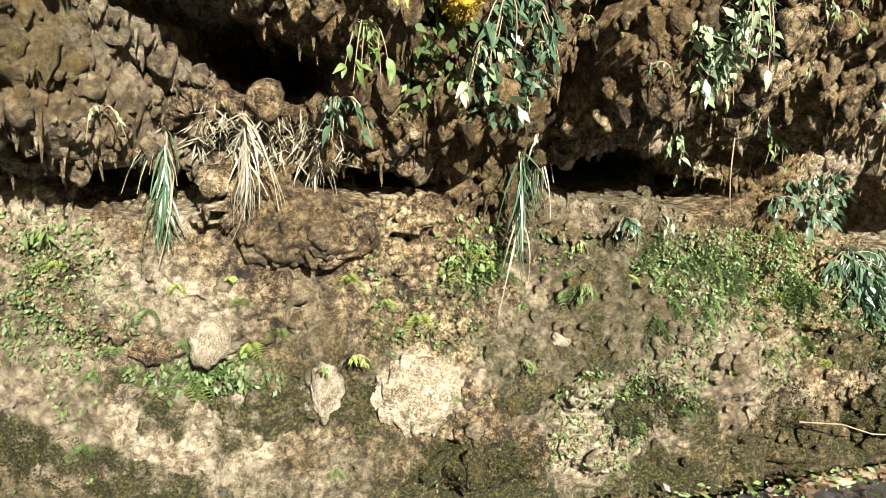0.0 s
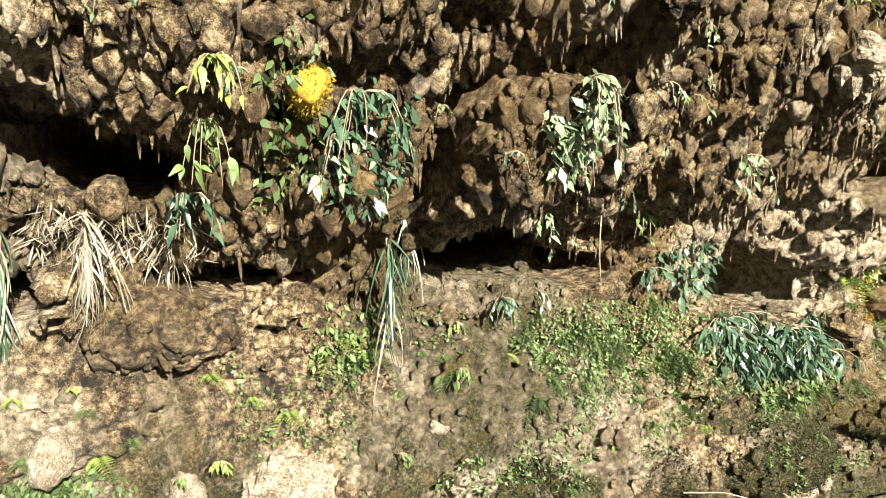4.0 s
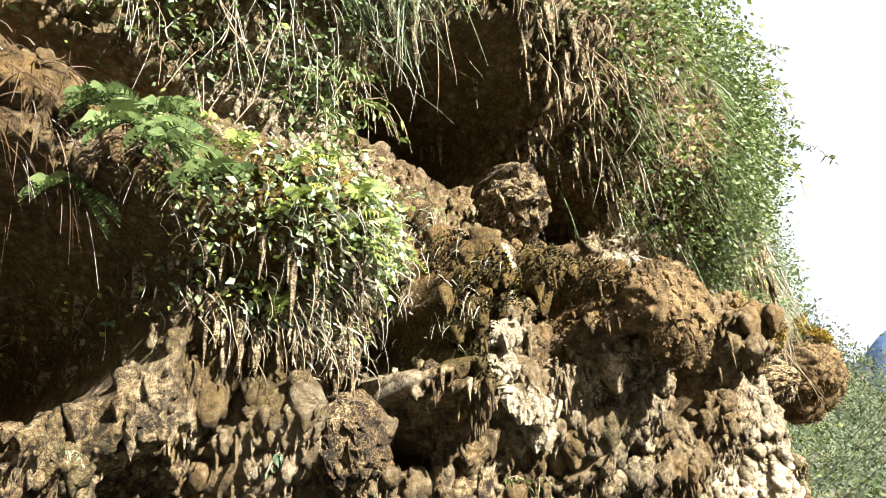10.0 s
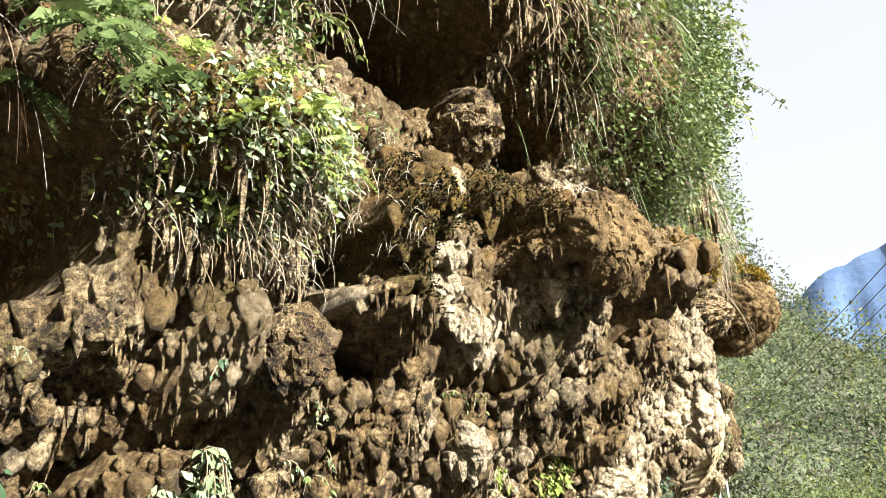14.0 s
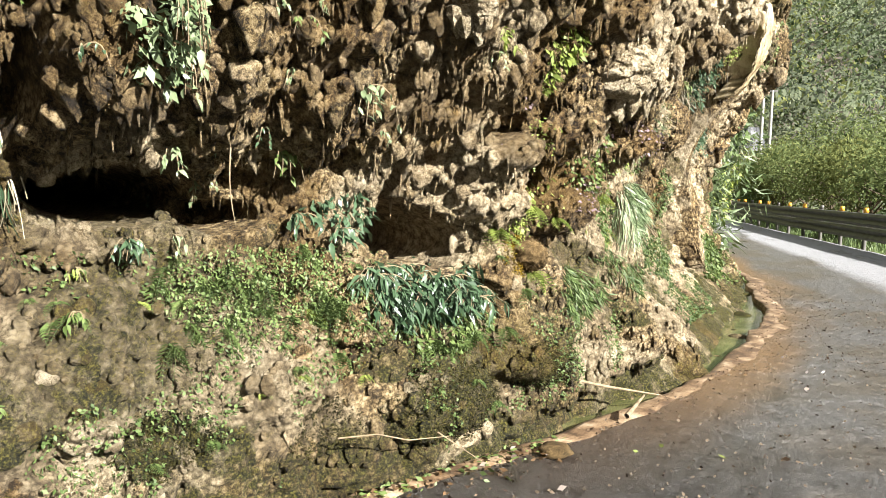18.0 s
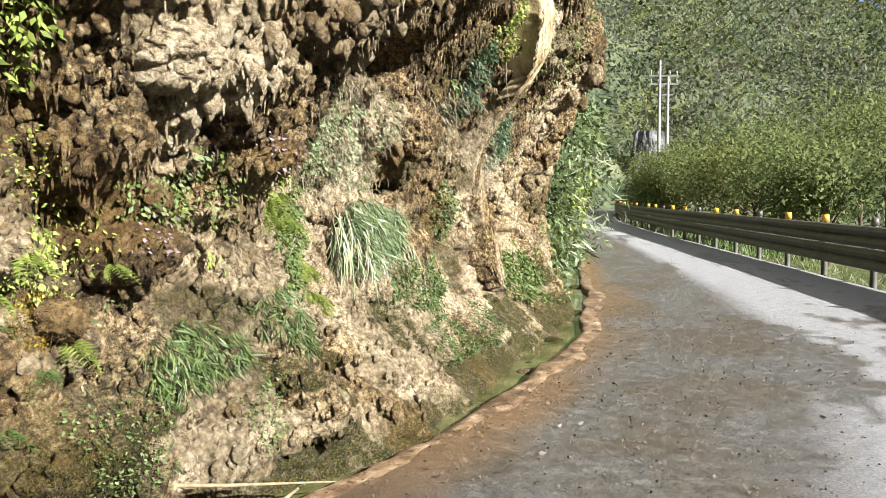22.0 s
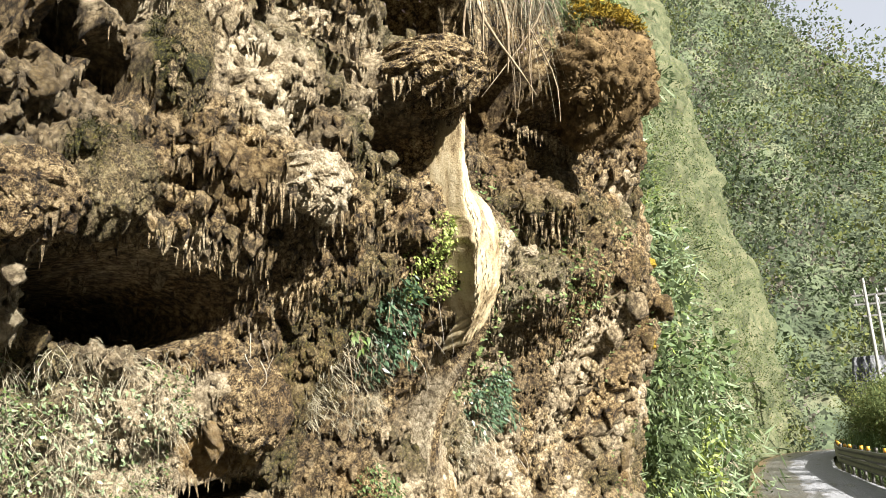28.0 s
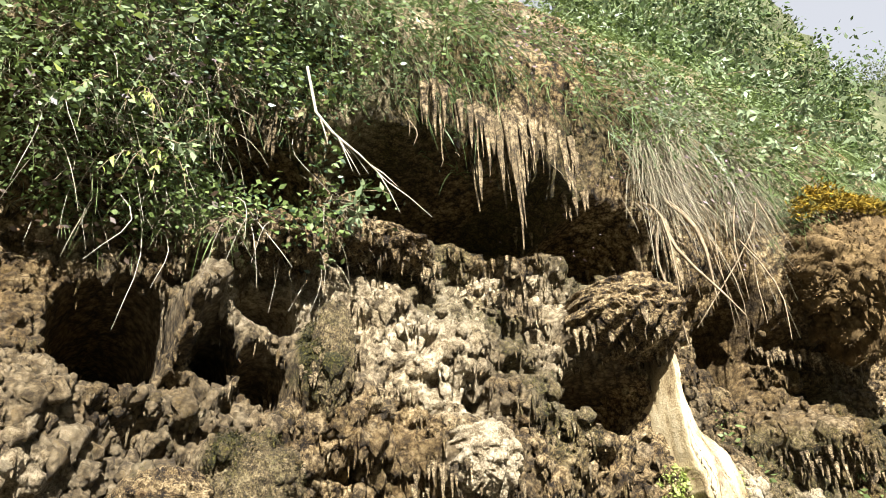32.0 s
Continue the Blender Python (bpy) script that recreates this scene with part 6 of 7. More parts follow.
# thick mats of plants along the wet band and down the second stretch
for k, (x, z, w, h, c, l, mat_, d, slim, lab) in enumerate((
        (1.78, 0.90, 1.0, 0.36, 4600, 0.016, FERN_LEAF, 0.06, 0.5, "band of hanging maidenhair on the wet slope"),
        (2.55, 0.84, 0.74, 0.34, 1500, 0.075, BLUE_LEAF, 0.14, 0.24, "thick blue-green long-leaved growth"),
        (2.66, 0.66, 0.60, 0.26, 1600, 0.026, LEAF, 0.08, 0.5, "green plants under the long-leaved row"),
        (2.20, 1.18, 0.40, 0.20, 320, 0.04, BLUE_LEAF, 0.08, 0.5, "grey-green creeper below the ledge"),
        (0.30, 1.74, 0.20, 0.50, 420, 0.036, LEAF, 0.08, 0.5, "green creeper hanging down the crack"),
        (0.52, 1.66, 0.26, 0.44, 420, 0.042, BLUE_LEAF, 0.10, 0.42, "grey-green leafy creeper on the bulge"),
        (1.10, 1.74, 0.36, 0.34, 500, 0.046, PALE_LEAF, 0.12, 0.42, "pale drooping creeper over the slab"),
        (-0.12, 1.38, 0.55, 0.20, 900, 0.06, DRY_LEAF, 0.10, 0.08, "tangle of dry straw over the rounded rock"),
        (4.78, 1.16, 0.44, 0.80, 3000, 0.026, FERN_LEAF, 0.08, 0.5, "bright green fern trail down the rock"),
        (5.30, 1.80, 0.90, 0.60, 2000, 0.055, DRY_LEAF, 0.12, 0.05, "grey tangle of dry creepers below the cave"),
        (5.20, 1.76, 0.90, 0.56, 1400, 0.03, PALE_LEAF, 0.10, 0.4, "grey-green leaves among the dry creepers"),
        (5.75, 1.18, 1.10, 0.50, 3600, 0.10, PALE_LEAF, 0.14, 0.08, "pale green grass curtain"),
        (5.75, 1.08, 1.00, 0.46, 1200, 0.10, PALE_LEAF, 0.14, 0.08, "bleached blades in the grass curtain"),
        (6.35, 0.72, 1.10, 0.46, 3600, 0.026, LEAF, 0.08, 0.5, "green creeping plants below the curtain"),
        (6.95, 2.40, 0.40, 0.66, 1500, 0.05, BLUE_LEAF, 0.20, 0.3, "blue-green shrub hanging beside the flowstone"),
        (6.80, 2.05, 0.70, 0.60, 1500, 0.07, DRY_LEAF, 0.12, 0.06, "dry stems under the hanging shrub"),
        (7.05, 2.85, 0.30, 0.60, 1200, 0.026, LIME_LEAF, 0.06, 0.5, "lime-green moss plants beside the flowstone"),
        (8.35, 2.00, 0.60, 0.60, 1500, 0.045, BLUE_LEAF, 0.14, 0.35, "grey-green shrub on the far wall"),
        (8.20, 1.70, 0.70, 0.50, 1100, 0.07, DRY_LEAF, 0.12, 0.06, "dry stems on the far wall"),
        (7.15, 1.30, 0.50, 0.60, 1200, 0.03, FERN_LEAF, 0.08, 0.45, "small green plants on the grey wall"),
        (8.70, 0.55, 1.30, 0.60, 2600, 0.05, LEAF, 0.16, 0.45, "green shrubs at the foot of the far wall"),
        (3.75, 0.72, 0.60, 0.30, 1500, 0.07, FERN_LEAF, 0.10, 0.1, "tuft of drooping grass on the slope"),
        (4.35, 0.80, 0.50, 0.30, 1400, 0.07, FERN_LEAF, 0.10, 0.1, "tuft of drooping grass beside the boulder"),
        (3.70, 1.42, 0.70, 0.40, 1200, 0.026, LEAF, 0.06, 0.5, "creepers on the brown rock"),
        (3.20, 1.20, 0.40, 0.50, 900, 0.026, LIME_LEAF, 0.06, 0.5, "yellow-green creepers over the hollow"),
        (0.62, 0.98, 0.36, 0.26, 700, 0.026, LEAF, 0.06, 0.5, "green fern patch on the slope"),
        (-0.30, 0.60, 0.46, 0.16, 700, 0.024, LEAF, 0.06, 0.5, "green plants under the round stone"),
        (-1.20, 0.66, 0.70, 0.50, 1600, 0.024, LEAF, 0.05, 0.5, "green plants at the cliff's end"),
        (2.95, 1.90, 0.24, 0.30, 320, 0.04, LIME_LEAF, 0.08, 0.4, "lime sprigs hanging on the pale rock"),
        (0.95, 2.68, 0.90, 0.50, 2400, 0.030, PALE_LEAF, 0.08, 0.5, "pale sunlit ferns on the bank"),
        (1.15, 2.50, 0.60, 0.30, 900, 0.05, DRY_LEAF, 0.06, 0.12, "bleached root hairs fringing the bank"))):
    hanging_mass(x, z, w, h, c, l, mat_, lab, 1300 + k, d, slim=slim)


# ---- growth along the top of the cliff ----
def cloud(rng, centre, radii, count, leaf, hollow=0.5):
    """Leaf places inside a lumpy ball, thicker towards its skin."""
    d = rng.normal(size=(count, 3))
    d /= np.linalg.norm(d, axis=1, keepdims=True)
    r = hollow + (1 - hollow) * rng.uniform(0, 1, (count, 1)) ** 0.6
    r = r * (0.75 + 0.5 * fbm(d[:, :1] * 2.1 + centre[0], d[:, 2:] * 2.1 + d[:, 1:2] + centre[1], 3, 7))
    p = np.array(centre) + d * r * np.array(radii)
    way = d + rng.normal(0, 0.8, d.shape)
    way[:, 2] -= 0.3
    size = leaf * rng.uniform(0.6, 1.4, count)
    return p, way, size


def shrub_stuff(name, blobs, leaf, material, label, seed, slim=0.5, category="shrubs"):
    rng = np.random.default_rng(seed)
    ps, ws, ss_ = [], [], []
    for c, r, n in blobs:
        p, w, s = cloud(rng, c, r, n, leaf)
        ps.append(p), ws.append(w), ss_.append(s)
    p, w, s = np.concatenate(ps), np.concatenate(ws), np.concatenate(ss_)
    return stuff(name, *leaf_bits(p, w, s, s * slim, rng), material, label, category)


def brow(x, z, out):
    p, n = on_cliff(x, z, out)
    return tuple(p)


def brow_leaves(x0, x1, z0, z1, count, leaf, material, label, seed, depth=0.25, cut=0.42, slim=0.5, scale=2.0, name="overhanging_leaves"):
    rng = np.random.default_rng(seed)
    p, n = cliff_spots(rng, x0, x1, z0, z1, count, noise_keep(scale, cut, seed))
    p = p + n * rng.uniform(0, depth, (len(p), 1)) + rng.normal(0, 0.03, p.shape)
    way = n * rng.uniform(0, 1, (len(p), 1)) + tangle(n) * rng.normal(0, 0.9, (len(p), 1))
    way[:, 2] += rng.uniform(-1.2, 0.4, len(p))
    size = leaf * rng.uniform(0.5, 1.4, len(p))
    return stuff(name, *leaf_bits(p, way, size, size * slim, rng), material, label, "leaves")


def roots(x0, x1, z0, z1, count, length, radius, material, label, seed, out=0.1, name="hanging_roots"):
    rng = np.random.default_rng(seed)
    pieces = []
    for k in range(count):
        p, n = on_cliff(rng.uniform(x0, x1), rng.uniform(z0, z1), out + rng.uniform(-0.06, 0.1))
        l = length * rng.uniform(0.35, 1.2)
        sway = Vector(rng.normal(0, 0.22, 3)) * l
        bow = Vector(rng.normal(0, 0.06, 3)) * l
        pts = [p + sway * t + bow * math.sin(4 * t) + n * (0.05 * math.sin(2 * t)) - Vector((0, 0, l * t)) for t in (0, 0.2, 0.4, 0.6, 0.8, 1.0)]
        r = radius * rng.uniform(0.5, 1.5)
        pieces.append(tube(pts, [r, r * 0.9, r * 0.8, r * 0.65, r * 0.5, r * 0.2], 4))
    return stuff(name, *join_quads(pieces), material, label, "roots")


# first stretch: leaves and ferns over the ledge, grass and roots over the cave
fall_of_grass(-2.2, 1.2, 4.0, 5.4, 4200, 0.15, 0.005, FERN_LEAF, "long green grass hanging over the cliff top", 501)
fall_of_grass(1.0, 1.65, 4.0, 4.5, 700, 0.20, 0.004, PALE_LEAF, "pale green grass hanging over the cave", 502, 1.3)
fall_of_grass(2.75, 4.8, 3.8, 5.8, 7000, 0.14, 0.005, FERN_LEAF, "dense green grass hanging beside the cave", 503, 1.2)
fall_of_grass(2.75, 5.0, 3.8, 5.8, 3000, 0.13, 0.004, DRY_LEAF, "dry straw hanging among the green grass", 504, 1.2, name="dry_hanging_grass")
fall_of_grass(3.4, 5.2, 4.0, 6.2, 3400, 0.16, 0.006, FERN_LEAF, "pale bamboo grass at the cliff's edge", 505, 0.9, outward=1.2)
brow_leaves(-2.0, 1.4, 3.3, 5.2, 9500, 0.042, LEAF, "green broad leaves hanging over the ledge", 510)
brow_leaves(-1.5, 1.4, 3.2, 4.8, 2600, 0.042, LIME_LEAF, "yellow-green leaves hanging over the ledge", 511, 0.3, 0.5)
brow_leaves(1.2, 2.8, 4.15, 5.4, 6500, 0.034, LEAF, "small green leaves above the cave", 512)
brow_leaves(2.6, 5.0, 3.75, 6.5, 13000, 0.034, LEAF, "green shrub leaves beside the cave", 513, 0.35)
brow_leaves(2.5, 5.0, 4.0, 6.0, 2600, 0.045, LIME_LEAF, "yellowing shrub leaves beside the cave", 514, 0.4, 0.52)
brow_leaves(2.6, 4.8, 3.6, 5.6, 2000, 0.04, FALLEN_LEAF, "brown dead leaves caught in the grass", 515, 0.3, 0.5)
brow_leaves(0.5, 1.5, 2.48, 3.1, 3200, 0.022, LIME_LEAF, "tiny yellow-green ferns on the sunny bank", 516, 0.03, 0.5, 0.6, 4, "bank_ferns")
fall_of_grass(0.45, 1.55, 2.5, 3.1, 2600, 0.05, 0.0025, DRY_LEAF, "short tan dead moss and straw over the bank", 518, 0.9, "bank_straw", cut=0.2)
roots(0.45, 1.35, 2.42, 2.72, 130, 0.12, 0.0013, DRYWOOD, "bleached root hairs hanging from the bank", 524, 0.03)
fall_of_grass(-0.9, 0.6, 2.75, 3.15, 1600, 0.12, 0.003, FALLEN_LEAF, "brown dead roots and straw hanging from the dark ledge", 519, 1.3, "dead_straw", cut=0.2)
brow_leaves(0.9, 1.6, 2.6, 3.1, 1500, 0.018, FERN_LEAF, "small green moss plants on the sunny bank", 517, 0.03, 0.45, 0.6, 4, "bank_ferns")
roots(0.2, 1.9, 3.7, 4.1, 150, 0.36, 0.0016, DRYWOOD, "pale thin roots hanging before the cave", 520)
roots(0.7, 0.95, 3.5, 3.9, 12, 0.45, 0.004, ROOT, "thick brown roots hanging to the ledge", 521)
roots(1.6, 3.0, 3.9, 4.3, 90, 0.30, 0.004, ROOT, "brown roots hanging over the cave mouth", 522)
roots(0.5, 1.3, 2.4, 2.62, 70, 0.16, 0.0016, ROOT, "pale mossy roots fringing the bank", 523, 0.03)
for k in range(26):
    fern(rand(0.5, 1.35), rand(2.48, 2.95), rand(0.06, 0.11), "sunlit yellow-green fern on the bank", 7, "lime", 0.4)
for k in range(10):
    fern(rand(0.25, 0.75), rand(2.75, 3.1), rand(0.14, 0.2), "green fern fronds at the ledge's end", 7, "green", 0.5, 0.08)
for k in range(18):
    leafy_plant(rand(-0.4, 1.5), rand(3.3, 4.1), rand(0.26, 0.42), random.choice(("green", "lime", "green")), "bright green creeper hanging before the dark hollow", 14, 0.9, 0.8, out=0.15, scale=0.9)
for k in range(10):
    leafy_plant(rand(2.7, 4.6), rand(3.9, 5.2), rand(0.3, 0.45), random.choice(("green", "lime", "pale")), "leafy shoot among the hanging grass", 14, 0.8, 0.8, out=0.2)

def leafy_sprays(x0, x1, z0, z1, count, reach, leaf, material, label, seed, rise=0.2):
    """Thin branches that arch out over the edge, with sparse small leaves."""
    rng = np.random.default_rng(seed)
    for k in range(count):
        p, n = on_cliff(rng.uniform(x0, x1), rng.uniform(z0, z1), 0.0)
        side = Vector((-n.y, n.x, 0))
        spray = tagged(new("leafy_spray"), label, "branch", "thin branches over the cliff's edge")
        spray.location = p
        l = reach * rng.uniform(0.5, 1.2)
        d = n * rng.uniform(0.4, 1.0) + side * rng.uniform(-0.2, 0.9)
        pts = [d * (l * t) + Vector((0, 0, l * (rise * math.sin(2.4 * t) - 0.35 * t * t))) + Vector(rng.normal(0, 0.012, 3)) for t in np.linspace(0, 1, 7)]
        pieces = [tube(pts, [0.005, 0.0045, 0.004, 0.0034, 0.0028, 0.002, 0.001], 5)]
        q = []
        for i in range(1, 6):
            tip = pts[i] + (d.normalized() * 0.6 + side * rng.uniform(-0.8, 0.8) + Vector((0, 0, rng.uniform(-0.7, 0.5)))) * (l * 0.28)
            pieces.append(tube([pts[i], pts[i].lerp(tip, 0.5) + Vector((0, 0, 0.01)), tip], [0.0025, 0.002, 0.0008], 4))
            q += [pts[i].lerp(tip, u) for u in rng.uniform(0.15, 1.05, 9)]
        q = np.array([tuple(v_) for v_ in q])
        part("twig", mesh_from("twig", *join_quads(pieces), ROOT), spray)
        w_ = rng.normal(0, 0.7, q.shape) + np.array((0, 0, -0.5))
        size = leaf * rng.uniform(0.5, 1.4, len(q))
        part("foliage", mesh_from("foliage", *leaf_bits(q, w_, size, size * 0.4, rng), material), spray)


leafy_sprays(3.9, 5.3, 4.1, 6.2, 34, 0.55, 0.05, LEAF, "thin leafy branch reaching out from the grassy edge", 571)
leafy_sprays(3.9, 5.3, 3.9, 5.6, 20, 0.5, 0.06, PALE_LEAF, "pale leafy twig among the grass at the edge", 572)
leafy_sprays(7.6, 9.4, 4.9, 6.4, 22, 0.6, 0.07, PALE_LEAF, "pale bamboo spray leaning over the mossy bulge", 573)
fall_of_grass(3.9, 5.3, 3.9, 6.2, 2600, 0.24, 0.005, DRY_LEAF, "long dry blades at the grassy edge", 506, 0.9, name="dry_hanging_grass", outward=1.4)
# second stretch
fall_of_grass(4.2, 6.0, 4.75, 6.4, 4600, 0.15, 0.005, FERN_LEAF, "green grass hanging over the upper caves", 530, 1.3)
fall_of_grass(6.95, 7.75, 4.9, 6.0, 2600, 0.30, 0.0045, DRY_LEAF, "grey dry grass hanging in a thick thatch", 531, 1.5, name="dry_hanging_grass")
fall_of_grass(6.7, 8.2, 5.1, 6.4, 2600, 0.26, 0.0045, PALE_LEAF, "pale green grass over the dry thatch", 532, 1.2)
fall_of_grass(5.2, 6.9, 5.2, 6.4, 1800, 0.2, 0.005, FERN_LEAF, "short green grass above the upper cave", 535, 1.2)
fall_of_grass(7.9, 9.2, 4.7, 5.3, 1100, 0.16, 0.005, FERN_LEAF, "short green grass on the mossy bulge", 533, 1.0, out=0.1)
fall_of_grass(7.0, 10.5, 5.2, 7.5, 4200, 0.30, 0.008, FERN_LEAF, "arching bamboo leaves above the cliff", 534, 0.9)
brow_leaves(3.6, 5.2, 3.75, 5.2, 7500, 0.036, LEAF, "dense small green leaves over the ledge", 540, 0.3)
brow_leaves(3.6, 5.4, 3.9, 5.8, 5000, 0.034, PALE_LEAF, "pale leaves over the ledge", 546, 0.35, 0.42)
brow_leaves(3.6, 5.2, 3.75, 5.0, 2600, 0.032, BLUE_LEAF, "blue-green leaves over the ledge", 541, 0.3, 0.48)
brow_leaves(3.7, 7.8, 4.3, 5.6, 2600, 0.028, PURPLE_LEAF, "mauve dry flower heads among the grass", 542, 0.3, 0.55)
brow_leaves(2.7, 5.0, 3.9, 6.0, 3000, 0.03, FERN_LEAF, "small leaves among the hanging grass", 544, 0.35, 0.4)
brow_leaves(0.2, 1.5, 3.6, 5.0, 3500, 0.03, PALE_LEAF, "small pale leaves over the ledge", 545, 0.25, 0.45)
brow_leaves(5.2, 8.4, 4.9, 6.4, 7000, 0.034, LEAF, "green leaves above the upper cave", 543, 0.35)
roots(4.0, 5.2, 3.8, 4.5, 60, 0.45, 0.0022, DRYWOOD, "pale roots hanging over the ledge", 550)
roots(5.3, 8.2, 4.5, 4.95, 80, 0.26, 0.003, ROOT, "brown roots hanging before the upper cave", 551)
roots(7.3, 7.9, 4.6, 4.9, 10, 0.8, 0.006, ROOT, "long roots hanging beside the flowstone", 552, 0.15)
roots(6.85, 7.15, 4.5, 4.8, 9, 0.7, 0.014, ROOT, "thick root bundle above the flowstone", 553, 0.08)
roots(6.6, 7.4, 2.2, 2.6, 18, 0.25, 0.0015, DRYWOOD, "bleached dry stems under the shrub", 554, 0.08)
roots(5.9, 6.2, 2.1, 2.3, 6, 0.3, 0.002, DRYWOOD, "bleached hanging roots on the grey rock", 555, 0.1)
roots(8.3, 8.7, 1.5, 1.9, 14, 0.25, 0.002, DRYWOOD, "bleached dry stems on the far rock", 556, 0.12)

# bleached dead branch that hangs before the upper cave
branch = tagged(new("dead_branch"), "bleached dead branch hanging before the upper cave", "branch")
b0, bn = on_cliff(4.94, 4.62, 0.34)
branch.location = b0
bs = Vector((-bn.y, bn.x, 0))
stem_pts = [Vector((0, 0, 0)), bs * 0.03 - Vector((0, 0, 0.14)), bs * 0.06 - Vector((0, 0, 0.28)), bs * 0.14 + bn * 0.04 - Vector((0, 0, 0.42)), bs * 0.26 + bn * 0.06 - Vector((0, 0, 0.52)), bs * 0.40 + bn * 0.08 - Vector((0, 0, 0.66))]
part("limb", mesh_from("limb", *tube(stem_pts, [0.008, 0.008, 0.008, 0.007, 0.005, 0.002], 6), DRYWOOD), branch)
for k in range(9):
    i = 2 + k % 3
    p = stem_pts[i].lerp(stem_pts[i + 1], rand(0, 1))
    d = bs * rand(0.0, 0.9) + bn * rand(-0.1, 0.3) - Vector((0, 0, rand(0.4, 1.0)))
    l = rand(0.14, 0.30)
    part("twig", mesh_from("twig", *tube([p, p + d * l * 0.5 + Vector((0, 0, 0.01)), p + d * l], [0.004, 0.003, 0.001], 5), DRYWOOD), branch)
twig_pile = tagged(new("dry_twigs"), "small bleached dry twigs on the mossy boulder", "twigs")
tp, tn = on_cliff(2.44, 3.0, 0.12)
twig_pile.location = tp
ts = Vector((-tn.y, tn.x, 0))
for k in range(9):
    p = ts * rand(-0.05, 0.05) + tn * rand(0.02, 0.07) + Vector((0, 0, rand(0, 0.03)))
    d = ts * rand(-1, 1) + tn * rand(-0.2, 0.6) + Vector((0, 0, rand(-1.0, 0.2)))
    part("twig", mesh_from("twig", *tube([p, p + d * 0.06, p + d * rand(0.1, 0.2)], [0.003, 0.0025, 0.001], 4), DRYWOOD), twig_pile)
for x, z, l, side_ in ((0.96, 1.28, 0.55, 0.02), (1.50, 1.45, 0.3, -0.05), (6.62, 2.25, 0.6, 0.08)):
    p, n = on_cliff(x, z, 0.08)
    s_ = Vector((-n.y, n.x, 0))
    vine = new("hanging_root", mesh_from("hanging_root", *tube([p + n * 0.02 * math.sin(3 * t) + s_ * side_ * t * math.cos(2 * t) - Vector((0, 0, l * t)) for t in (0, 0.15, 0.3, 0.45, 0.6, 0.8, 1)], [0.003, 0.003, 0.0028, 0.0026, 0.0024, 0.002, 0.001], 5), ROOT))
    tagged(vine, "single pale root hanging down the rock", "root")

# ---- grey rock with falling water at the cliff's far end ----
ga, gb = np.meshgrid(np.linspace(0, 1, 90), np.linspace(0, 1, 80))
gx_ = -7.5 + 5.8 * ga
gy_ = 5.9 - 0.8 * ga - 1.1 * (1 - gb) ** 2 + 0.5 * (fbm(gx_ * 1.2, gb * 6, 4, 601) - 0.5)
grey = new("wall_grey_rock", mesh_from("wall_grey_rock", np.stack([gx_, gy_, -0.3 + 6 * gb], -1).reshape(-1, 3), grid_faces(80, 90), PLASTER))
tagged(grey, "grey rock wall streaked white by falling water", "rock wall", "", "structure")
rng = np.random.default_rng(602)
wp_ = np.stack([rng.normal(-2.62, 0.08, 200), rng.uniform(4.3, 4.6, 200), rng.uniform(0.3, 2.6, 200)], 1)
wp_[:, 0] += (2.6 - wp_[:, 2]) * 0.22
WATER = plain("white falling water", [(0.4, (0.22, 0.23, 0.24)), (0.6, (0.45, 0.46, 0.48))], 20, 0.2, 0.2, 0.002)
stuff("falling_water", *blade_strips(wp_, np.tile((0.16, -0.12, -1.0), (200, 1)), rng.uniform(0.15, 0.4, 200), np.full(200, 0.005), 0.1, rng, 3), WATER, "thin white water falling over grey rock", "water")
bp, bw, bsz = [], [], []
for c, r, n in (((-2.5, 4.0, 0.25), (0.9, 0.7, 0.45), 2500), ((-3.6, 4.3, 0.3), (1.0, 0.6, 0.5), 1500)):
    p, w, s = cloud(rng, c, r, n, 0.035)
    bp.append(p), bw.append(w), bsz.append(s)
stuff("bank_plants", *leaf_bits(np.concatenate(bp), np.concatenate(bw), np.concatenate(bsz), np.concatenate(bsz) * 0.5, rng), FERN_LEAF, "low green plants on the bank by the water", "plants")

# ---- overgrown slope, hillside, valley trees ----
rng = np.random.default_rng(610)


def woods_on(points, r, leaf, per, material, label, seed, name, category="woods"):
    """Round-headed shrubs or trees standing close together at the given places."""
    rng = np.random.default_rng(seed)
    clear = (np.hypot(points[:, 0] - 78, points[:, 1] - 52) > 7) | (points[:, 2] > 12)
    points, r = points[clear], r[clear]
    count = len(points)
    d = rng.normal(size=(count, per, 3))
    d /= np.linalg.norm(d, axis=2, keepdims=True)
    lobes = 0.5 + 1.0 * vnoise(d[..., 0] * 2.4 + 31.0 * np.arange(count)[:, None], d[..., 2] * 2.4 + 1.7 * d[..., 1], seed)
    p = points[:, None] + d * (r[:, None] * lobes)[..., None] * np.array((1, 1, 1.2)) + np.array((-0.1, -0.3, 0.5)) * r[:, None, None]
    p, d = p.reshape(-1, 3), d.reshape(-1, 3)
    size = leaf * rng.uniform(0.5, 1.5, len(p)) * np.repeat(r / np.mean(r), per) ** 0.5
    return stuff(name, *leaf_bits(p, d + rng.normal(0, 0.9, p.shape), size, size * 0.55, rng), material, label, category)


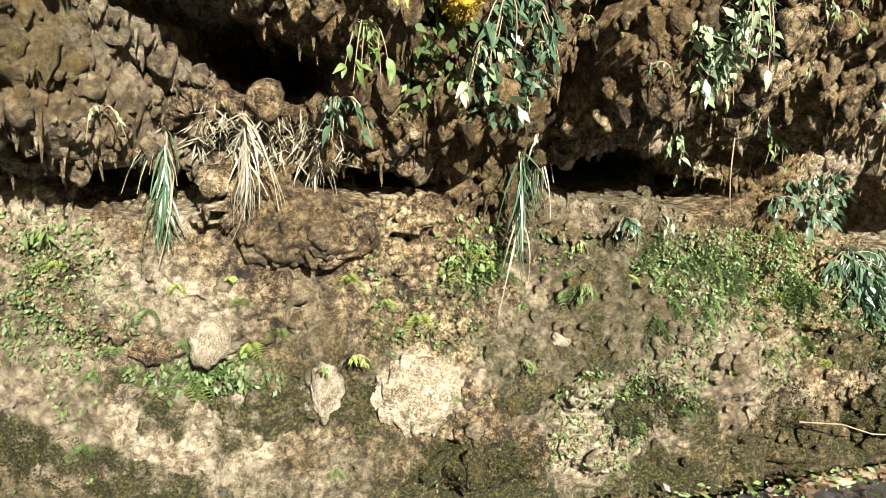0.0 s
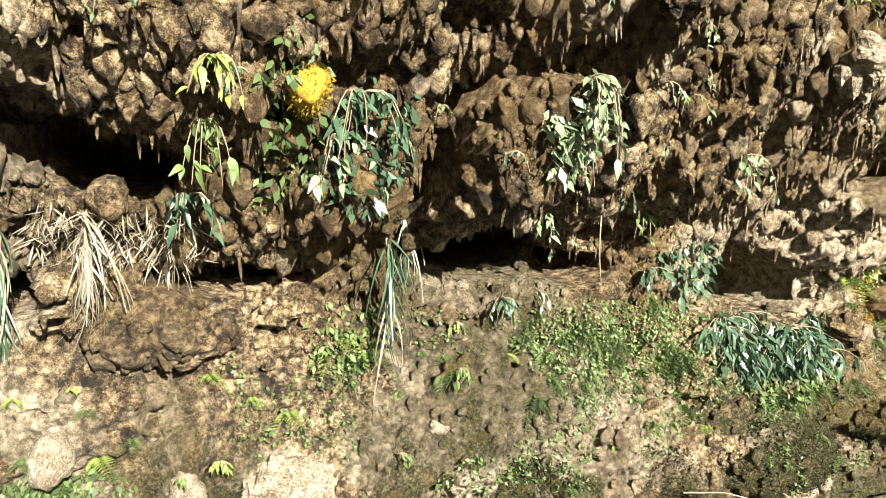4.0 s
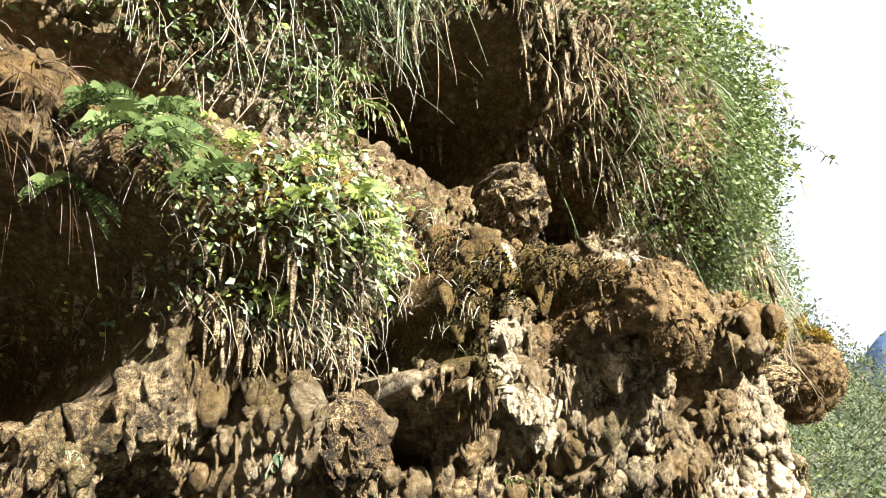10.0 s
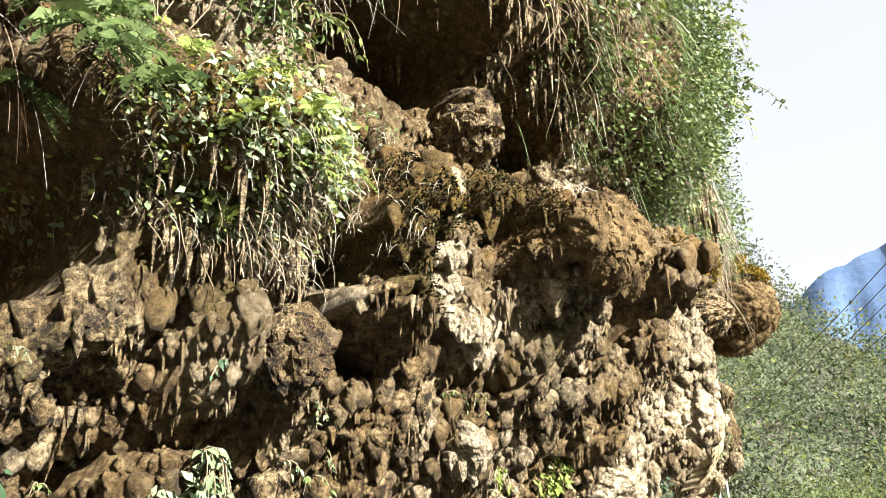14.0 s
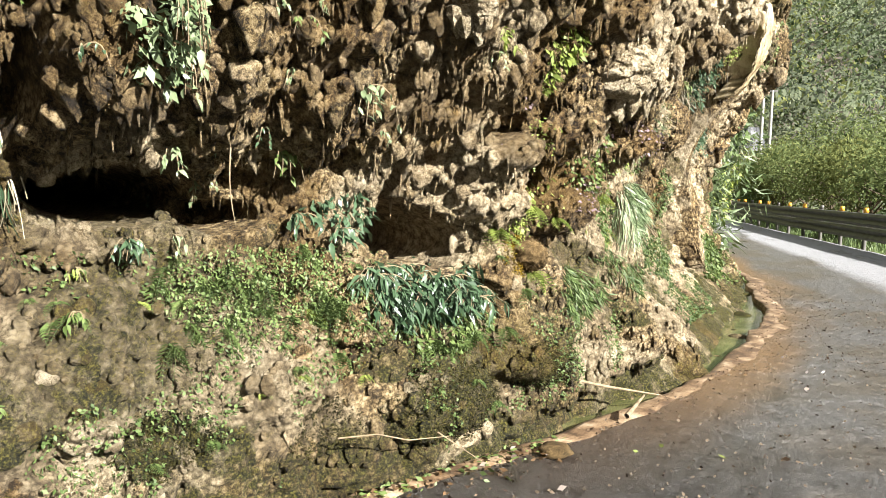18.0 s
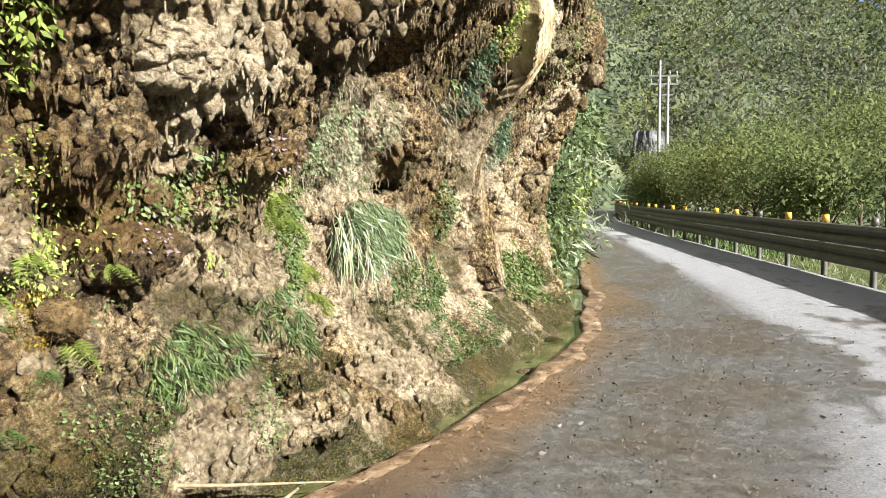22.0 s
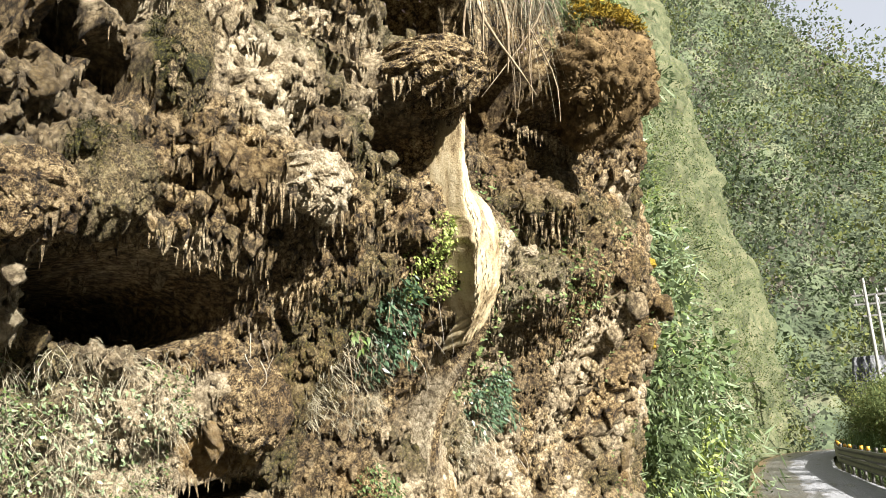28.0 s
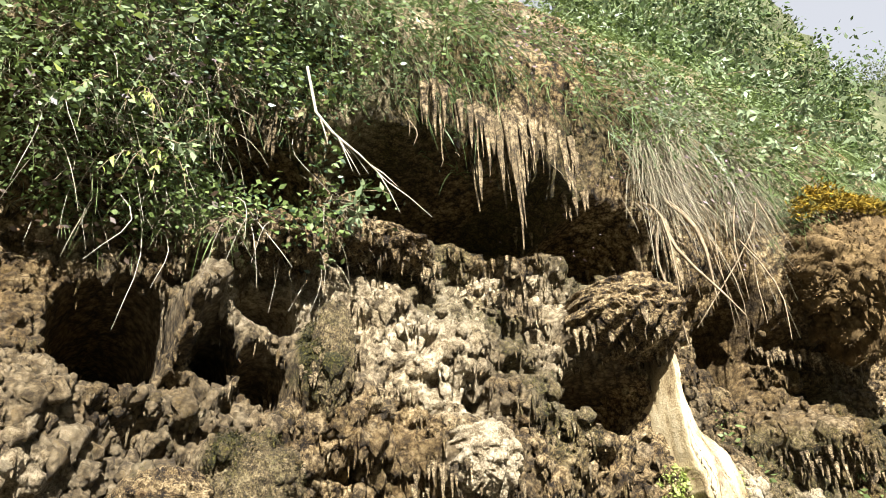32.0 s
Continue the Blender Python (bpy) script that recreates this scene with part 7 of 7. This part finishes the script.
def slope_shrubs(count, i0, i1, crown, leaf, per, material, label, seed, name="slope_shrubs"):
    rng = np.random.default_rng(seed)
    i, j = (i0 + (i1 - i0) * rng.uniform(0, 1, count) ** 1.3).astype(int), (60 * rng.uniform(0, 1, count) ** 1.2).astype(int)
    c = slope[j, i]
    return woods_on(c, crown * rng.uniform(0.5, 1.4, count) * (0.22 + c[:, 0] / 34), leaf, per, material, label, seed, name, "shrubs")


slope_shrubs(420, 0, 258, 0.9, 0.10, 120, TREE_LEAF, "dull green shrubs over the roadside slope", 611)
slope_shrubs(320, 0, 258, 0.9, 0.10, 120, OLIVE_LEAF, "yellowish shrubs over the roadside slope", 612)
slope_shrubs(180, 0, 230, 0.8, 0.09, 120, LEAF, "brighter green shrubs over the roadside slope", 613)
slope_shrubs(300, 100, 258, 0.8, 0.12, 150, WOODS_LEAF, "dark green trees over the roadside slope", 614)
slope_shrubs(420, 0, 200, 0.5, 0.12, 120, PALE_LEAF, "pale grass over the roadside slope", 615, "slope_grass")
slope_shrubs(160, 0, 240, 0.45, 0.09, 120, BARE_LEAF, "bare brown brush over the roadside slope", 616)


def slope_cover(count, r0, r1, leaf, per, material, label, seed, slim=0.45):
    """Loose tufts of leaves crowding the near face of the slope."""
    rng = np.random.default_rng(seed)
    i, j = rng.integers(0, 120, count), (46 * rng.uniform(0, 1, count)).astype(int)
    c, r = slope[j, i] + np.array((0.30, -0.34, 0.1)) * rng.uniform(0, 2.6, (count, 1)), rng.uniform(r0, r1, count)
    d = rng.normal(size=(count, per, 3))
    d /= np.linalg.norm(d, axis=2, keepdims=True)
    p = (c[:, None] + d * (r[:, None] * rng.uniform(0.5, 1.15, (count, per)))[..., None]).reshape(-1, 3)
    way = d.reshape(-1, 3) + rng.normal(0, 0.8, p.shape) + np.array((0, 0, -0.5))
    size = leaf * rng.uniform(0.5, 1.5, len(p))
    return stuff("slope_shrubs", *leaf_bits(p, way, size, size * slim, rng), material, label, "shrubs")


slope_cover(240, 0.3, 0.9, 0.13, 130, FERN_LEAF, "fresh green shrubs crowding the roadside slope", 631)
slope_cover(240, 0.25, 0.7, 0.26, 90, PALE_LEAF, "pale arching grass over the roadside slope", 632, 0.12)
slope_cover(260, 0.3, 0.9, 0.12, 130, WOODS_LEAF, "darker green shrubs over the roadside slope", 633)
slope_cover(200, 0.2, 0.5, 0.16, 80, DRY_LEAF, "dry straw and dead stems over the roadside slope", 634, 0.12)
slope_cover(120, 0.2, 0.45, 0.10, 90, LIME_LEAF, "yellow-green shrubs over the roadside slope", 635)


def hill_woods(count, crown, leaf, per, material, label, seed, name="hillside_woods"):
    """Far trees, each a lobed head of loose leaves."""
    rng = np.random.default_rng(seed)
    i, j = (130 * rng.uniform(0, 1, count) ** 0.75).astype(int), rng.integers(0, 340, count)
    c = np.stack([(rr * np.cos(az))[i, j], (rr * np.sin(az))[i, j], hz[i, j]], 1) + rng.normal(0, 1.0, (count, 3))
    r = crown * rng.uniform(0.5, 1.4, count) * (0.6 + 1.0 * i / 130)
    return woods_on(c, r, leaf, per, material, label, seed, name)


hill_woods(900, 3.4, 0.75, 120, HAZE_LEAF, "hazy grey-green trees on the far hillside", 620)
hill_woods(520, 3.4, 0.75, 120, WOODS_LEAF, "dark green trees on the far hillside", 621)
hill_woods(520, 3.0, 0.7, 120, OLIVE_LEAF, "dull yellow-green trees on the far hillside", 622)
hill_woods(420, 2.8, 0.6, 110, BARE_LEAF, "bare brown trees on the far hillside", 623)


def tree(x, y, z, height, crown, label, material, seed, leaves=2600, leaf=0.16, name="tree"):
    rng = np.random.default_rng(seed)
    t = tagged(new(name), label, "tree", "trees beyond the guardrail")
    t.location = (x, y, z)
    pieces = [tube([(0, 0, -0.3), (0.1, 0.05, height * 0.3), (0.0, 0.2, height * 0.62)], [0.13, 0.10, 0.05], 7)]
    tips = []
    for k in range(18):
        a, h = rng.uniform(0, 2 * math.pi), rng.uniform(0.25, 0.6) * height
        d = Vector((math.cos(a), math.sin(a), rng.uniform(0.4, 1.2))).normalized()
        l = crown * rng.uniform(0.6, 1.25)
        p0 = Vector((0.05, 0.1, h))
        tips.append(p0 + d * l)
        pieces.append(tube([p0, p0 + d * l * 0.5 + Vector((0, 0, 0.1)), p0 + d * l], [0.05, 0.03, 0.01], 5))
    part("trunk", mesh_from("trunk", *join_quads(pieces), BARK), t)
    ps, ws, sz = [], [], []
    for tip in tips + [Vector((0, 0, height * 0.8))]:
        p, w, s = cloud(rng, tuple(tip), (crown * 0.42, crown * 0.42, crown * 0.36), leaves // 19, leaf, 0.25)
        ps.append(p), ws.append(w), sz.append(s)
    p, w, s = np.concatenate(ps), np.concatenate(ws), np.concatenate(sz)
    part("crown", mesh_from("crown", *leaf_bits(p, w, s, s * 0.5, rng), material), t)
    return t


for k, (s, o, h, c) in enumerate(((100, 3.2, 6.0, 3.0), (103, 4.5, 6.6, 3.2), (92, 4.2, 5.4, 2.8), (108, 3.0, 5.8, 2.8), (62, 4.0, 3.4, 2.0), (67, 4.6, 4.2, 2.4), (72, 4.6, 4.4, 2.6), (77, 5.5, 5.2, 3.0), (83, 5.5, 5.2, 3.0), (89, 6.5, 6.2, 3.4), (95, 6.0, 5.8, 3.2), (72, 10, 6.5, 3.6), (84, 13, 8.0, 4.2), (98, 14, 9.0, 4.6))):
    p, d = rail_at(s)
    tree(p[0] + o * d[1], p[1] - o * d[0], -1.0, h, c, "bushy green roadside tree beyond the guardrail", TREE_LEAF if k % 3 else OLIVE_LEAF, 640 + k, 4200, 0.17)
for k, (x, y, h, c) in enumerate(((52.0, 31.6, 5.0, 2.4), (55.0, 33.8, 5.4, 2.4), (57.6, 35.6, 5.6, 2.2), (49.0, 29.0, 4.6, 2.4), (59.5, 37.4, 5.2, 2.0))):
    tree(x, y, -1.0, h, c, "bushy green tree growing before the utility pole", OLIVE_LEAF if k % 2 else TREE_LEAF, 670 + k, 3200, 0.2)
rp, rw, rl = [], [], []
for k in range(5200):
    s = rng.uniform(58, 124) if k % 4 else rng.uniform(92, 124)
    p, d = rail_at(s)
    o = rng.uniform(0.5, 2.6)
    rp.append((p[0] + o * d[1], p[1] - o * d[0], -0.4))
    rw.append((rng.normal(0, 0.22), rng.normal(0, 0.22), 1.0))
    rl.append(rng.uniform(0.7, 1.5) * (1.0 + 1.1 * (s > 90)))
stuff("reeds", *blade_strips(np.array(rp), np.array(rw), np.array(rl), np.full(len(rp), 0.035), 0.25, rng, 4), FERN_LEAF, "tall green reeds and grass beyond the guardrail", "reeds")
ep = []
for k in range(4200):
    p, d = rail_at(rng.uniform(40, 112))
    o = rng.uniform(0.1, 0.9)
    ep.append((p[0] + o * d[1], p[1] - o * d[0], -0.12))
ep = np.array(ep)
stuff("verge_grass", *blade_strips(ep, rng.normal(0, 0.4, ep.shape) + np.array((0, 0, 1.0)), rng.uniform(0.1, 0.4, len(ep)), np.full(len(ep), 0.012), 0.3, rng, 3), FERN_LEAF, "grass on the verge under the guardrail", "grass")
cw, ch = np.meshgrid(np.linspace(-1, 1, 50), np.linspace(0, 1, 60))
back_ = 5.0 * ch + 1.6 * (fbm(cw * 3, ch * 5, 5, 650) - 0.5) + 1.2 * cw ** 2
cxx = 78 + 0.82 * back_ - 0.58 * cw * 3.0 * (1 - 0.45 * ch)
cyy = 51 + 0.58 * back_ + 0.82 * cw * 3.0 * (1 - 0.45 * ch)
gorge = new("grey_gully", mesh_from("grey_gully", np.stack([cxx, cyy, -0.5 + 9.5 * ch], -1).reshape(-1, 3), grid_faces(60, 50), plain("grey gully rock", [(0.38, (0.012, 0.013, 0.014)), (0.5, (0.05, 0.052, 0.055)), (0.62, (0.16, 0.16, 0.16))], 0.5, 0.8, 1.0, 0.3, fine=4)))
tagged(gorge, "bare grey rock gully at the bend of the road", "gully", "", "structure")

# ---- utility poles and wires ----
pole_thing = tagged(new("utility_pole"), "twin concrete utility pole with crossarms and insulators", "utility pole")
pole_thing.location = (61.7, 38.7, 0)
for dx in (-0.28, 0.28):
    part("pole", mesh_from("pole", *tube([(dx, -dx * 0.8, -2), (dx, -dx * 0.8, 12.9 if dx < 0 else 11.6)], [0.16, 0.12], 10), CONCRETE), pole_thing)
for h in (11.6, 10.9, 10.0):
    bm = bmesh.new()
    bmesh.ops.create_cube(bm, size=1.0, matrix=pose(0, 0, h, 0, 0, -40) @ Matrix.Diagonal((2.6 if h > 10.5 else 1.6, 0.12, 0.14, 1)))
    arm = part("crossarm", bm_mesh("crossarm", bm, GALV, False), pole_thing)
    for q in (-1.1, -0.5, 0.5, 1.1):
        if h > 10.5:
            bm = bmesh.new()
            bmesh.ops.create_cone(bm, cap_ends=True, segments=8, radius1=0.09, radius2=0.05, depth=0.4, matrix=pose(0, 0, h, 0, 0, -40) @ pose(q, 0, 0.25))
            part("insulator", bm_mesh("insulator", bm, CONCRETE), arm)
for k, (q, h) in enumerate(((-1.0, 12.0), (0.0, 12.0), (1.0, 12.0), (0.4, 10.4))):
    a_, b_ = Vector((61.7 + q * 0.76, 38.7 - q * 0.64, h)), Vector((12 + q, -8, 14.5 + (h - 12) * 0.8))
    pts = [a_.lerp(b_, t) - Vector((0, 0, 6 * t * (1 - t))) for t in np.linspace(0, 1, 14)]
    wire = new("power_line", mesh_from("power_line", *tube(pts, [0.018] * 14, 5), BARK))
    tagged(wire, "dark overhead power line above the road", "power line", "power lines")

# ---- litter, sticks and stones on the road and in the ditch ----
rng = np.random.default_rng(660)


def litter(count, x0, x1, spread, leaf, material, label, seed, name="fallen_leaves", lift=0.012):
    rng = np.random.default_rng(seed)
    x = rng.uniform(x0, x1, count)
    off = np.abs(rng.normal(0, spread, count))
    y = np.interp(x, left[:, 0], left[:, 1]) - off + 0.05
    p = np.stack([x, y, np.full(count, lift) + 0.012 * rng.uniform(0, 1, count)], 1)
    way = rng.normal(0, 1, p.shape)
    way[:, 2] *= 0.25
    size = leaf * rng.uniform(0.5, 1.5, count)
    v_, f_ = leaf_bits(p, way, size, size * 0.5, rng, 0.1)
    return stuff(name, v_, f_, material, label, "leaves")


litter(700, -3, 3.2, 0.16, 0.035, FALLEN_LEAF, "brown fallen leaves along the cliff foot", 661)
litter(600, -3, 3.4, 0.10, 0.035, FERN_LEAF, "bits of green weed along the cliff foot", 662, "green_litter")
litter(160, -3, 10, 1.2, 0.035, FALLEN_LEAF, "scattered fallen leaves on the wet road", 663)
litter(36, -2.5, 4, 0.3, 0.04, LIME_LEAF, "yellow fallen leaves beside the cliff", 664)
grit_p = np.stack([rng.uniform(-3, 11, 6000), np.zeros(6000), np.zeros(6000)], 1)
grit_p[:, 1] = np.interp(grit_p[:, 0], left[:, 0], left[:, 1]) - np.abs(rng.normal(0, 1.9, 6000)) + 0.02
grit_p[:, 2] = 0.01
gs = 0.015 * rng.uniform(0.4, 1.8, 6000)
gw = rng.normal(0, 1, grit_p.shape)
gw[:, 2] *= 0.4
stuff("road_debris", *leaf_bits(grit_p, gw, gs, gs * 0.7, rng, 0.5), BARK, "dark bits of bark and mud on the wet road", "debris")


def stick(points, radius, label, material=ROOT):
    pts = [Vector(p) for p in points]
    ob = new("stick", mesh_from("stick", *tube(pts, [radius] + [radius * 0.85] * (len(pts) - 2) + [radius * 0.4], 6), material))
    return tagged(ob, label, "stick", "sticks by the road")


stick([(-0.1, 2.40, 0.03), (0.2, 2.44, 0.035), (0.55, 2.47, 0.03)], 0.002, "thin pale stick lying on the road edge", ROOT)
stick([(2.0, 2.66, 0.30), (2.15, 2.60, 0.31), (2.3, 2.60, 0.26), (2.5, 2.58, 0.25)], 0.0035, "bent dry stick leaning on the mossy foot")
stick([(2.45, 2.60, 0.27), (2.62, 2.50, 0.14)], 0.0035, "short broken stick over the ditch")
stick([(3.4, 2.92, 0.34), (3.9, 2.98, 0.20), (4.5, 3.05, 0.05)], 0.010, "dark fallen branch lying over the ditch")
stick([(3.95, 2.85, 0.05), (4.25, 2.98, 0.10)], 0.016, "short thick broken branch in the ditch")
stick([(-0.9, 2.40, 0.06), (-0.55, 2.42, 0.05), (-0.3, 2.36, 0.07)], 0.003, "dry twig at the cliff foot", DRYWOOD)


def stone(x, y, z, w, label, seed, material):
    nu, nv = 28, 18
    a, b = np.meshgrid(np.linspace(0, 2 * math.pi, nu), np.linspace(-math.pi / 2, math.pi / 2, nv))
    dx, dy, dz = np.cos(b) * np.cos(a), np.cos(b) * np.sin(a), np.sin(b)
    r = 0.5 * w * (0.75 + 0.6 * fbm(dx * 1.6 + seed, dz * 1.6 + dy, 3, seed))
    zero = np.zeros(dx.shape)
    ob = new("stone", mesh_from("stone", np.stack([x + r * dx, y + r * dy, z + 0.4 * r * dz], -1).reshape(-1, 3), grid_faces(nv, nu), material, True, {"pale": zero, "moss": zero, "brown": zero, "rust": zero}))
    return tagged(ob, label, "stone", "stones in the ditch")


for k in range(34):
    x = rng.uniform(3.6, 12.5)
    y = float(np.interp(x, left[:, 0], left[:, 1])) + rng.uniform(0.15, 0.9 if x > 6 else 0.4)
    stone(x, y, -0.07, rng.uniform(0.08, 0.26), "rough tan stone lying in the ditch", 700 + k, (TUFA, MOSSY, TUFA, DARK_MOSS)[k % 4])
stone(3.25, 2.70, 0.02, 0.16, "dark mossy clod on the road edge", 771, BROWN_MOSS)
